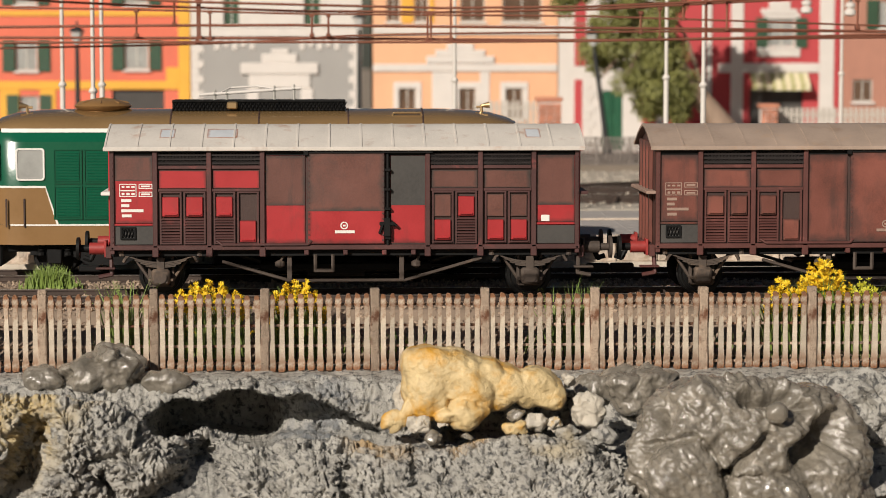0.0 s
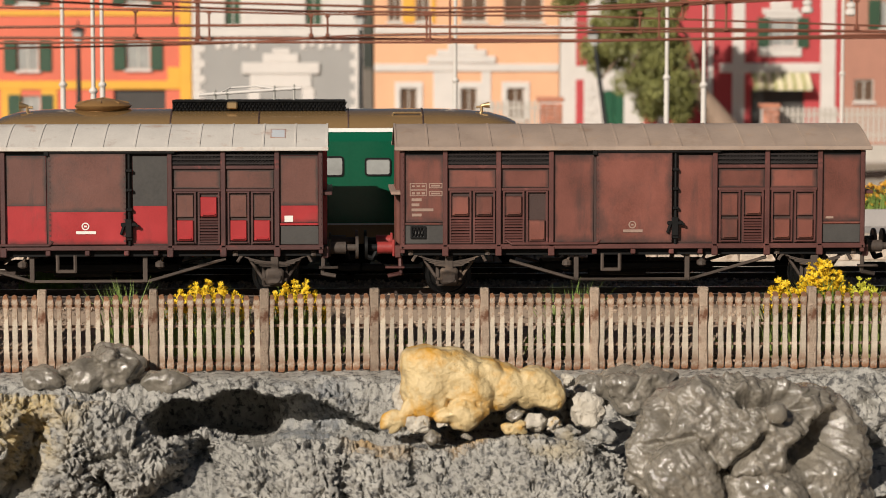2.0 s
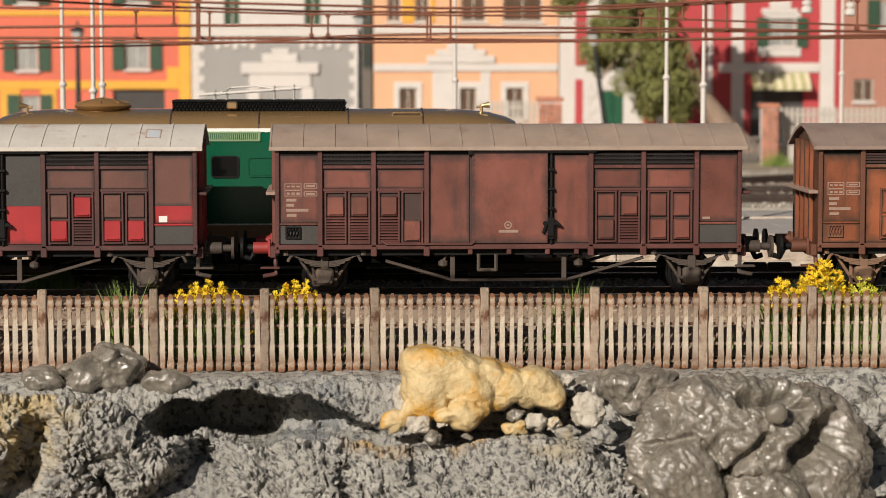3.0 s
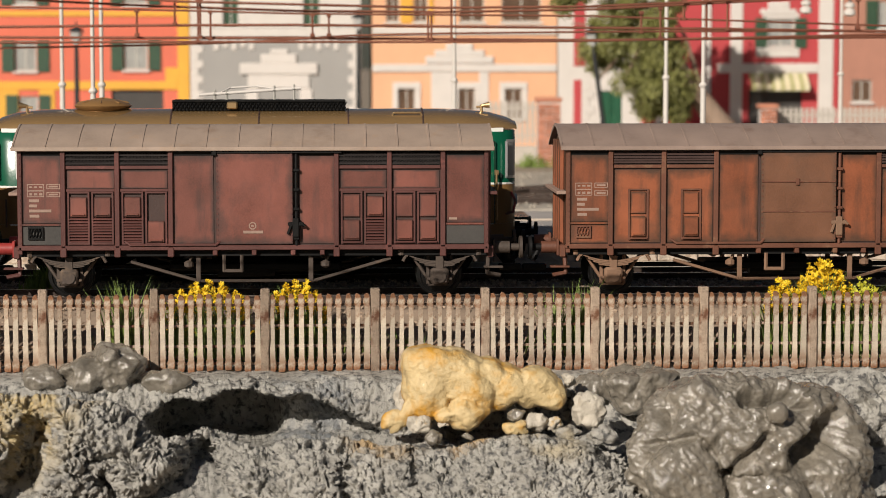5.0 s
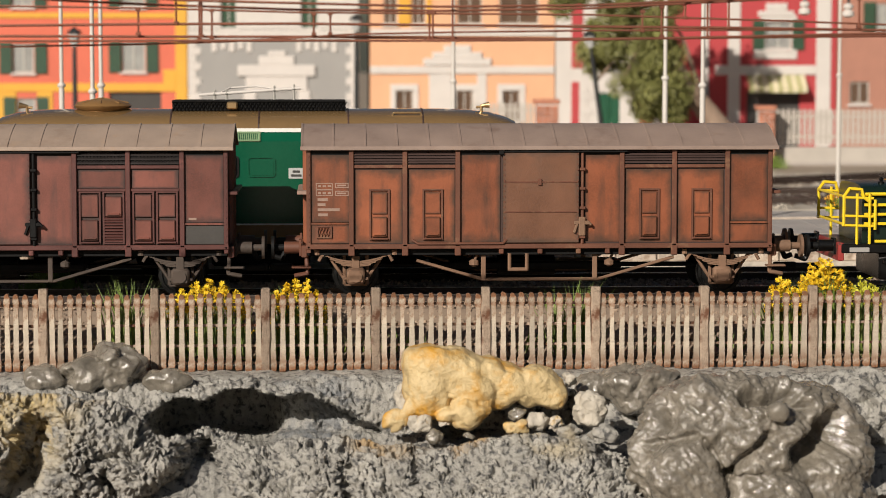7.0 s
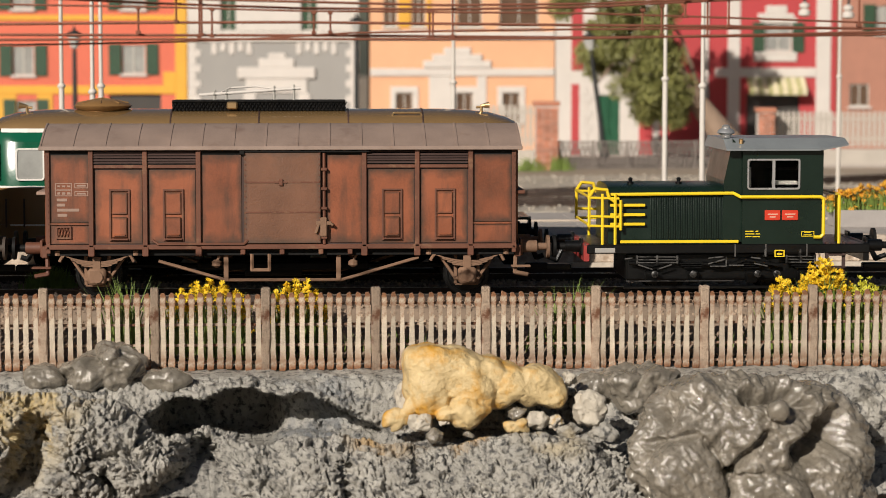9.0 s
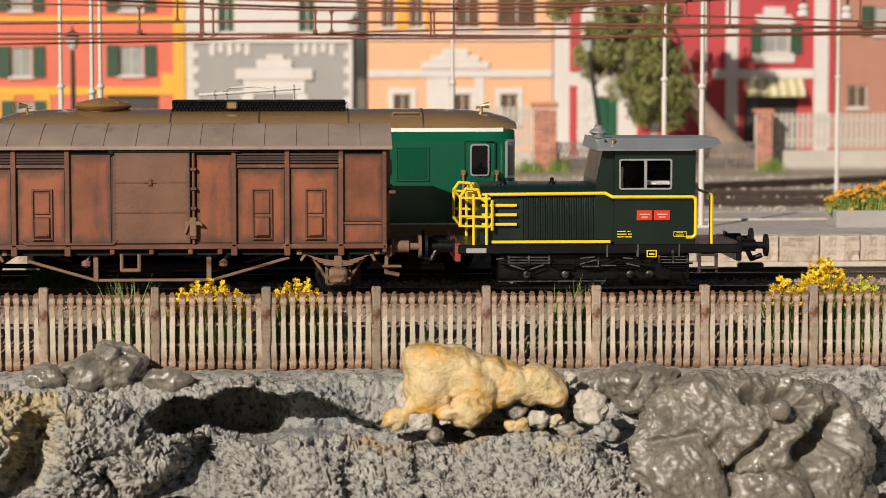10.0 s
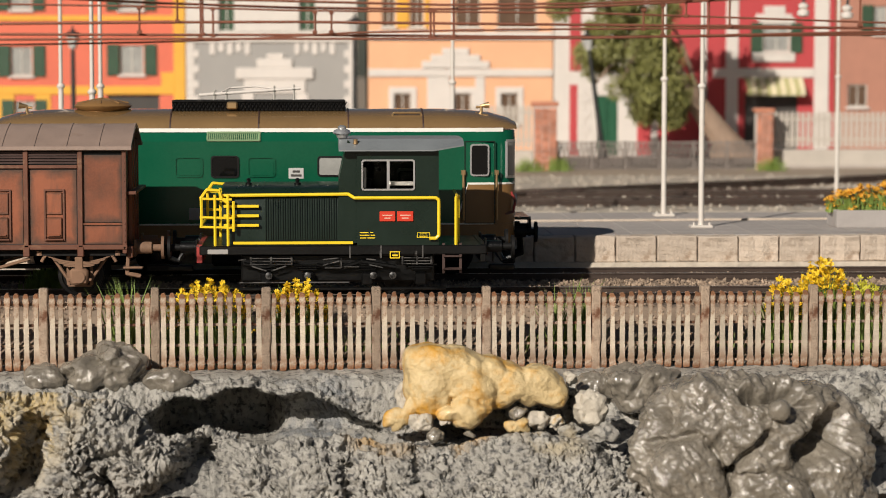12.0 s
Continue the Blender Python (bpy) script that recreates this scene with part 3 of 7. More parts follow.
def relief(name, xs, ys, zs, amount, material, label):
    """A sheet from base grids, pushed out along its normals by the crust."""
    base = np.stack([xs, ys, zs], axis=-1)
    du, dv = np.gradient(base, axis=1), np.gradient(base, axis=0)
    nrm = np.cross(dv, du)
    nrm /= np.linalg.norm(nrm, axis=-1, keepdims=True) + 1e-9
    for _ in range(24):
        for ax in (0, 1):
            nrm = (np.roll(nrm, 1, ax) + 2 * nrm + np.roll(nrm, -1, ax)) / 4
    nrm[0], nrm[-1] = nrm[1], nrm[-2]
    nrm[:, :2], nrm[:, -2:] = nrm[:, 2:3], nrm[:, -3:-2]
    nrm /= np.linalg.norm(nrm, axis=-1, keepdims=True) + 1e-9
    if nrm[..., 1].mean() > 0:
        nrm = -nrm
    r, c = xs.shape
    push = np.empty((r, c))
    for j in range(r):
        for i in range(c):
            push[j, i] = crust(Vector(base[j, i]), float(amount[j, i])) if amount[j, i] > 0 else 0.0
    pts = base + nrm * push[..., None]
    me = bpy.data.meshes.new(name)
    idx = np.arange(r * c).reshape(r, c)
    quads = np.stack([idx[:-1, :-1], idx[:-1, 1:], idx[1:, 1:], idx[1:, :-1]], axis=-1).reshape(-1, 4)
    me.from_pydata((pts.reshape(-1, 3) * K).tolist(), [], quads.tolist())
    me.materials.append(material)
    me.polygons.foreach_set("use_smooth", [True] * len(me.polygons))
    return tagged(new(name, me), label, "rock", kind="structure")


def smooth_rows(table, x, width):
    """The table's value, rounded off over a width."""
    return sum(along(table, x + d * width) for d in (-1, -0.5, 0, 0.5, 1)) / 5


def back_wall():
    """The strip under the fence, the lip of the hollow, the hollow and the floor behind the front rocks."""
    x = np.linspace(-7.6, 11.6, 880)
    lip = [(-9.29, -1.32), (-6.15, -1.34), (-3.62, -1.66), (-3.39, -1.72), (-3.17, -1.47), (-2.66, -1.36), (-2.34, -1.41), (-1.97, -1.22), (-1.49, -1.20), (-1.18, -1.29), (-0.86, -1.36), (-0.35, -1.27), (0.21, -1.56), (0.63, -1.76), (1.06, -1.95), (1.49, -1.83), (2.35, -1.40), (4.50, -1.31), (5.57, -1.31), (12.10, -1.36)]
    deep = [(-9.29, 0), (-3.46, 0), (-3.14, 1.0), (-1.18, 1.0), (-0.86, 0.62), (-0.32, 0.5), (-0.06, 0.55), (0.96, 0.5), (1.22, 0), (1.92, 0.1), (2.35, 0.5), (4.60, 0.4), (4.93, 0.15), (5.90, 0.15), (12.10, 0)]
    lz = smooth_rows(lip, x, 0.06) + 0.05 * np.array([noise.fractal(Vector((v * 3.0, 0, 0)), 0.8, 2.0, 3) for v in x])
    h = smooth_rows(deep, x, 0.05)
    n = np.zeros_like(x)
    keys = [(n - 2.55, n - 0.72), (n - 3.5, n - 1.07), (n - 4.7, n - 1.10), (n - 5.1, np.maximum(lz + 0.1, n - 1.18)), (n - 5.55, lz), (-5.75 + h * 2.6, lz - 0.22 + 0.19 * h), (-6.3 + h * 3.35, n - 2.0 - 0.35 * h), (n - 7.2, n - 2.42), (n - 8.2, n - 2.9)]
    cuts = [6, 10, 14, 16, 22, 34, 26, 10]
    yy, zz, am = [], [], []
    for k, ((ya, za), (yb, zb), m) in enumerate(zip(keys, keys[1:], cuts)):
        for i in range(m):
            f = i / m
            yy.append(ya + (yb - ya) * f), zz.append(za + (zb - za) * f)
            am.append(n + (0, 0.0, 0.2, 0.7, 0.8, 0.35, 0.3, 0.3)[k])
    ys, zs, am = np.array(yy), np.array(zz), np.array(am)
    for _ in range(3):
        ys[1:-1], zs[1:-1] = (ys[:-2] + 2 * ys[1:-1] + ys[2:]) / 4, (zs[:-2] + 2 * zs[1:-1] + zs[2:]) / 4
    am = am * np.where((x > -1.07) & (x < -0.22), 0.6, 1.0) + 1e-4
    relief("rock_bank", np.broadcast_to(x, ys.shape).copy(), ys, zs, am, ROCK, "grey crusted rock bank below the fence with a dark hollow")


def front_rocks():
    """The crusted masses in front: their crest along x, then the face that falls away with clefts between them."""
    x = np.linspace(-7.0, 11.2, 1380)
    crest = [(-8.85, -1.02), (-5.86, -1.07), (-4.65, -1.12), (-3.85, -1.28), (-3.40, -1.49), (-3.15, -1.78), (-2.65, -1.94), (-2.12, -1.95), (-1.63, -2.03), (-1.08, -2.06), (-0.82, -1.92), (-0.41, -1.86), (0.20, -1.86), (1.11, -1.95), (1.73, -2.08), (2.24, -2.05), (2.85, -1.88), (3.26, -1.80), (3.88, -1.82), (4.70, -1.96), (5.16, -2.13), (5.42, -2.28), (5.63, -2.67), (5.94, -3.09), (11.56, -3.15)]
    cz = smooth_rows(crest, x, 0.06) + 0.035 * np.array([noise.fractal(Vector((v * 2.4, 5, 0)), 0.8, 2.0, 4) for v in x])
    rows = 205
    ys, zs = np.empty((rows, len(x))), np.empty((rows, len(x)))
    wander = np.array([noise.fractal(Vector((v * 0.7, 2, 8)), 1.0, 2.0, 3) for v in x])
    for j in range(rows):
        f = j / (rows - 1)
        if f < 0.16:
            g = f / 0.16
            ys[j], zs[j] = -6.9 - 0.7 * g, cz - 0.5 * (1 - g) ** 2
        else:
            g = (f - 0.16) / 0.84
            ys[j], zs[j] = -7.6 - 1.5 * g ** 0.8 - 0.35 * np.sin(g * 2.6) - 0.25 * wander, cz + (-3.75 - cz) * g ** 1.25
    under = np.interp(x, [-6.75, -5.57, -2.50, -1.60], [1, 1, 1, 0.25])
    fall = np.clip((np.arange(rows) / (rows - 1) - 0.35) / 0.65, 0, 1)[:, None]
    ys += 1.5 * fall ** 1.3 * under
    # clefts: foot on the crest side, foot below, half width, depth; each face that turns from the sun lies in shade
    for (xa, za), (xb, zb), half, depth in (((-1.85, -1.96), (-2.80, -2.76), 0.46, 1.15), ((-5.07, -1.63), (-5.53, -2.73), 0.42, 1.0), ((-2.45, -2.08), (-1.89, -2.77), 0.4, 1.0), ((1.54, -1.99), (1.69, -2.82), 0.10, 0.35), ((0.27, -2.28), (0.31, -2.81), 0.09, 0.3), ((4.97, -2.14), (5.32, -2.38), 0.12, 0.6), ((-3.99, -2.45), (-3.65, -2.75), 0.16, 0.5)):
        ax, az = xb - xa, zb - za
        t = np.clip(((x - xa) * ax + (zs - za) * az) / (ax * ax + az * az), 0, 1.4)
        d = np.hypot(x - xa - t * ax, zs - za - t * az) + 0.12 * wander
        k = np.clip(1.15 - d / half, 0, 1)
        ys += depth * k * k * (3 - 2 * k)
    for _ in range(10):
        ys[1:-1] = (ys[:-2] + 2 * ys[1:-1] + ys[2:]) / 4
        ys[:, 1:-1] = (ys[:, :-2] + 2 * ys[:, 1:-1] + ys[:, 2:]) / 4
    am = np.ones_like(ys) * (1.0 + 0.3 * np.exp(-((x - -3.89) / 1.9) ** 2) - 0.25 * np.exp(-((x - 4.01) / 1.2) ** 2))
    for j in range(rows):
        if j < 36:
            am[j] *= np.interp(x, [-0.82, -0.21, 4.90, 5.32], [1, 0.3, 0.3, 1])
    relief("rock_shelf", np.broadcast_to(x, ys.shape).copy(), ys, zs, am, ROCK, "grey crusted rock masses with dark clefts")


def boulder(bm, outline, y, thick, seed, sub=5, rough=0.05, freq=1.6, box_like=0.8, grooves=(), ripple=0.0, pebble=0.0):
    """A closed stone of a given outline (x, z), rounded front and back, with grooves (ends, width, depth), bulges and fine ripples."""
    cx, cz = sum(p[0] for p in outline) / len(outline), sum(p[1] for p in outline) / len(outline)
    pol = sorted((math.atan2(b - cz, a - cx), math.hypot(a - cx, b - cz)) for a, b in outline)
    ang = [pol[-1][0] - 2 * math.pi] + [p[0] for p in pol] + [pol[0][0] + 2 * math.pi]
    rad = [pol[-1][1]] + [p[1] for p in pol] + [pol[0][1]]
    o = Vector((seed * 1.7, seed * 0.9, seed))
    r = bmesh.ops.create_icosphere(bm, subdivisions=sub, radius=1.0)
    for v in r["verts"]:
        n = v.co.normalized()
        a, s = math.atan2(n.z, n.x), math.hypot(n.x, n.z)
        far = sum(float(np.interp(a + d, ang, rad)) for d in (-0.09, 0, 0.09)) / 3 * s ** box_like
        p = Vector((cx + far * math.cos(a), y + math.copysign(abs(n.y) ** box_like, n.y) * thick, cz + far * math.sin(a)))
        d = rough * noise.fractal(p * freq + o, 0.9, 2.0, 5) * 2.0
        d -= 0.5 * rough * max(0.0, 0.3 - abs(noise.noise(p * freq * 1.3 - o))) * 3
        if ripple:
            d += ripple * noise.fractal(Vector((p.x * 3.5 - p.z * 3.0, p.y * 3, p.x * 9 + p.z * 9)) + o, 0.8, 2.0, 3)
        if pebble:
            d += pebble * (noise.noise(p * 7.5 + o) + 0.7 * noise.noise(p * 16.0 - o)) * (0.6 + noise.noise(p * 1.3))
        for (xa, za), (xb, zb), half, deep in grooves:
            ax, az = xb - xa, zb - za
            t = min(1.0, max(0.0, ((p.x - xa) * ax + (p.z - za) * az) / (ax * ax + az * az)))
            k = math.hypot(p.x - xa - t * ax, p.z - za - t * az) / half + 0.35 * noise.noise(p * 3)
            if k < 1 and n.y < 0:
                d -= deep * (1 - k) * (1 - k) * (1 + 2 * k)
        v.co = p + Vector((n.x * 0.7, n.y, n.z * 0.7)).normalized() * d


def stone(name, forms, material, label, category="rock", group="", voxel=0.022, worn_steps=1):
    """One rock out of one or more boulders grown together."""
    bm = B()
    for f in forms:
        boulder(bm, *f[0], **f[1])
    ob = new(name, mesh_of(bm, name, material, smooth=True))
    if len(forms) > 1:
        fuse = ob.modifiers.new("fuse", "REMESH")
        fuse.mode, fuse.voxel_size, fuse.use_smooth_shade = "VOXEL", voxel * K, True
        worn = ob.modifiers.new("worn", "SMOOTH")
        worn.factor, worn.iterations = 0.5, worn_steps
    return tagged(ob, label, category, group)


back_wall()
front_rocks()
OCHRE_BLOCK = [(1.41, -0.36), (1.66, -0.30), (2.18, -0.32), (2.62, -0.41), (3.04, -0.67), (3.20, -1.13), (3.16, -1.36), (2.93, -1.53), (2.28, -1.46), (1.95, -1.67), (1.53, -1.62), (1.44, -1.22), (1.41, -0.80)]
OCHRE_ARM = [(2.65, -0.73), (3.01, -0.69), (3.59, -0.75), (4.22, -0.86), (4.46, -1.14), (4.44, -1.41), (4.27, -1.54), (3.94, -1.41), (3.49, -1.28), (3.07, -1.30), (2.68, -1.23)]
stone("ochre_rock", [
    ((OCHRE_BLOCK, -6.5, 0.62, 1), dict(sub=6, rough=0.034, freq=1.7, box_like=0.6, grooves=(((2.63, -0.56), (3.01, -0.86), 0.14, 0.05), ((2.27, -1.31), (2.50, -1.27), 0.10, 0.14), ((2.22, -1.08), (2.27, -1.50), 0.05, 0.04)))),
    ((OCHRE_ARM, -6.5, 0.42, 2), dict(sub=6, rough=0.032, freq=2.0, box_like=0.66)),
    (([(2.28, -0.60), (2.81, -0.54), (3.33, -0.73), (3.75, -0.84), (3.85, -1.19), (3.43, -1.30), (2.81, -1.40), (2.28, -1.28)], -6.5, 0.5, 6), dict(sub=6, rough=0.03, freq=1.8, box_like=0.66)),
    (([(1.46, -1.19), (1.69, -1.34), (1.59, -1.55), (1.40, -1.76), (1.13, -1.85), (1.01, -1.81), (1.26, -1.69), (1.38, -1.48)], -6.85, 0.12, 3), dict(sub=5, rough=0.02, freq=2.5)),
    (([(1.96, -1.49), (2.27, -1.39), (2.79, -1.35), (3.09, -1.41), (2.90, -1.58), (2.27, -1.64), (2.01, -1.64)], -6.95, 0.3, 7), dict(sub=5, rough=0.035, freq=2.5))],
    YELLOW_ROCK, "ochre-yellow weathered rock lying on the grey bank", voxel=0.02, worn_steps=1)
WY = -8.0
BOULDER = [(5.40, -1.92), (5.57, -1.46), (5.82, -1.06), (6.27, -0.83), (7.13, -0.69), (7.94, -0.74), (8.66, -0.87), (9.27, -0.93), (9.58, -1.34), (9.74, -1.95), (9.86, -2.57), (9.92, -3.39), (8.28, -3.68), (6.24, -3.56), (5.43, -3.04), (5.30, -2.32)]
CRACKS = (
        ((6.88, -2.47), (7.78, -1.62), 0.13, 0.28), ((7.10, -2.27), (7.14, -2.88), 0.12, 0.4), ((7.37, -0.98), (8.27, -0.95), 0.17, 0.42), ((8.27, -1.09), (8.68, -1.13), 0.12, 0.25),
        ((5.67, -1.85), (6.52, -1.64), 0.10, 0.16), ((6.62, -1.71), (7.03, -2.37), 0.10, 0.15), ((5.86, -1.25), (5.97, -1.55), 0.14, 0.22), ((8.59, -1.98), (9.14, -1.53), 0.5, 0.8), ((9.13, -1.43), (9.29, -1.98), 0.16, 0.2), ((7.18, -2.39), (7.68, -2.33), 0.06, 0.10))
stone("wet_boulder", [
    ((BOULDER, WY, 0.95, 11), dict(sub=7, rough=0.12, freq=1.15, box_like=0.85, ripple=0.04, pebble=0.02, grooves=CRACKS)),
    (([(5.76, -1.94), (6.10, -1.76), (6.56, -1.80), (6.91, -2.15), (7.04, -2.66), (7.02, -3.16), (6.17, -3.25), (5.81, -2.85), (5.68, -2.34)], WY - 0.72, 0.42, 12), dict(sub=6, rough=0.04, freq=1.6, box_like=0.75, ripple=0.03, pebble=0.016)),
    (([(7.75, -1.16), (7.88, -1.06), (8.08, -1.08), (8.13, -1.24), (8.06, -1.38), (7.86, -1.40), (7.75, -1.30)], WY - 0.92, 0.22, 15), dict(sub=5, rough=0.02)),
    (([(7.16, -2.45), (7.56, -2.34), (8.17, -2.41), (8.58, -2.77), (8.48, -3.28), (7.37, -3.26)], WY - 0.72, 0.4, 16), dict(sub=5, rough=0.04, freq=1.6, ripple=0.03, pebble=0.016))],
    WET_ROCK, "large wet glossy grey boulder below the fence", voxel=0.019, worn_steps=0)
stone("rounded_rock", [
    (([(-5.20, -0.93), (-4.82, -0.77), (-4.45, -0.61), (-4.02, -0.47), (-3.65, -0.52), (-3.46, -0.67), (-3.42, -0.89), (-3.65, -1.13), (-4.30, -1.21), (-5.04, -1.16)], -4.95, 0.42, 21), dict(sub=6, rough=0.07, freq=2.0, pebble=0.02, grooves=(((-4.47, -0.76), (-4.35, -0.74), 0.16, 0.16), ((-3.81, -0.58), (-3.57, -0.66), 0.2, 0.2), ((-5.11, -1.11), (-4.85, -0.95), 0.14, 0.14)))),
    (([(-5.72, -0.97), (-5.45, -0.84), (-5.08, -0.92), (-4.92, -1.14), (-5.35, -1.25), (-5.71, -1.18)], -5.1, 0.3, 23), dict(sub=5, rough=0.05, freq=2.2)),
    (([(-3.48, -1.07), (-3.16, -0.92), (-2.68, -0.97), (-2.52, -1.12), (-2.79, -1.27), (-3.38, -1.29)], -5.1, 0.3, 24), dict(sub=5, rough=0.04, freq=2.2))],
    WET_ROCK, "smooth grey rock lump against the fence foot", worn_steps=1)
stone("rounded_rock", [
    (([(5.13, -1.06), (5.40, -0.93), (5.88, -0.89), (6.42, -0.94), (6.69, -1.07), (6.59, -1.42), (6.10, -1.65), (5.46, -1.58), (5.19, -1.41)], -5.6, 0.5, 31), dict(sub=6, rough=0.075, freq=1.8, pebble=0.02, grooves=(((5.75, -1.27), (5.96, -0.95), 0.1, 0.12), ((6.45, -1.28), (6.66, -1.06), 0.1, 0.2)))),
    (([(4.70, -1.10), (4.91, -1.01), (5.22, -1.10), (5.24, -1.41), (4.92, -1.51), (4.68, -1.40)], -5.5, 0.35, 32), dict(sub=5, rough=0.05, freq=2.2))],
    WET_ROCK, "smooth grey rock lump against the fence foot", worn_steps=1)
stone("rounded_rock", [
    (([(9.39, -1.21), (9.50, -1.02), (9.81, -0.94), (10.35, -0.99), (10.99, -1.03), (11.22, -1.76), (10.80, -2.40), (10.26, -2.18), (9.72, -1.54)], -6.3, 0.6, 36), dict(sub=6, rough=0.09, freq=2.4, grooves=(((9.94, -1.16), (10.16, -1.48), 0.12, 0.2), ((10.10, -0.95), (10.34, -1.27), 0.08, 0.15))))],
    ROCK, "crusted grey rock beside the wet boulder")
for sx, sz, half_w, half_h, sy, seed, sm in (
        (1.70, -1.69, 0.22, 0.16, -7.1, 41, PALE_ROCK), (3.48, -1.49, 0.15, 0.14, -7.0, 42, WET_ROCK), (3.47, -1.72, 0.22, 0.11, -7.2, 43, YELLOW_ROCK), (3.85, -1.65, 0.26, 0.17, -7.1, 44, PALE_ROCK),
        (4.16, -1.68, 0.15, 0.14, -7.1, 45, PALE_ROCK), (4.80, -1.46, 0.29, 0.36, -7.0, 46, PALE_ROCK), (5.01, -1.84, 0.33, 0.15, -7.4, 47, ROCK), (1.96, -1.87, 0.13, 0.09, -7.3, 48, WET_ROCK),
        (2.58, -1.85, 0.10, 0.08, -7.3, 49, WET_ROCK), (2.13, -1.64, 0.13, 0.12, -7.0, 50, PALE_ROCK), (4.52, -1.00, 0.11, 0.14, -6.2, 51, PALE_ROCK), (4.44, -1.82, 0.23, 0.12, -7.3, 52, ROCK),
        (1.40, -1.29, 0.12, 0.26, -6.3, 53, PALE_ROCK)):
    rng = random.Random(seed)
    outline = []
    for i in range(8):
        far = rng.uniform(0.88, 1.14)
        outline.append((sx + half_w * far * math.cos(0.785 * i + 0.2), sz + half_h * far * math.sin(0.785 * i + 0.2)))
    stone("loose_stone", [((outline, sy, 0.8 * min(half_w, half_h) + 0.04, seed), dict(sub=4, rough=0.05, freq=3.5))], sm, "small loose stone on the rock ledge", "stone", "loose stones")

# ---- painted houses across the tracks ----
HY = 65.0


def window(parent, x0, x1, z0, z1, shutter=None, surround=None, pane=DARK_PANE, curtain=True):
    """A sash in an opening whose front is y = 0, with frame, pane, sill, and shutters folded back."""
    fw = 0.07
    bm = B()
    ring_slab(bm, [(x0, z0), (x1, z0), (x1, z1), (x0, z1)], [(x0 + fw, z0 + fw), (x1 - fw, z0 + fw), (x1 - fw, z1 - fw), (x0 + fw, z1 - fw)], 0.08, 0.16)
    xm = (x0 + x1) / 2
    box(bm, xm - 0.03, xm + 0.03, 0.09, 0.15, z0 + fw, z1 - fw)
    w = part("window", bm, CURTAIN, parent)
    bm = B()
    box(bm, x0 + fw, x1 - fw, 0.115, 0.125, z0 + fw, z1 - fw)
    part("pane", bm, pane, w)
    bm = B()
    box(bm, x0 - 0.1, x1 + 0.1, -0.14, 0.1, z0 - 0.12, z0 - 0.004, 0.02)
    part("sill", bm, STUCCO_WHITE, w)
    if surround:
        bm = B()
        ring_slab(bm, [(x0 - 0.25, z0 - 0.004), (x1 + 0.25, z0 - 0.004), (x1 + 0.25, z1 + 0.3), (x0 - 0.25, z1 + 0.3)], [(x0, z0 - 0.002), (x1, z0 - 0.002), (x1, z1), (x0, z1)], -0.06, 0.02)
        part("surround", bm, surround, w)
    if shutter:
        for s0, s1 in ((x0 - 0.62, x0 - 0.04), (x1 + 0.04, x1 + 0.62)):
            bm = B()
            teeth, z = [(-0.01, z0 - 0.05), (-0.07, z0 - 0.05)], z0 + 0.05
            while z < z1 - 0.05:
                teeth += [(-0.07, z), (-0.10, z), (-0.07, z + 0.07)]
                z += 0.11
            prism(bm, teeth + [(-0.07, z1 + 0.05), (-0.01, z1 + 0.05)], s0, s1)
            part("shutter", bm, shutter, w, "green slatted shutter")


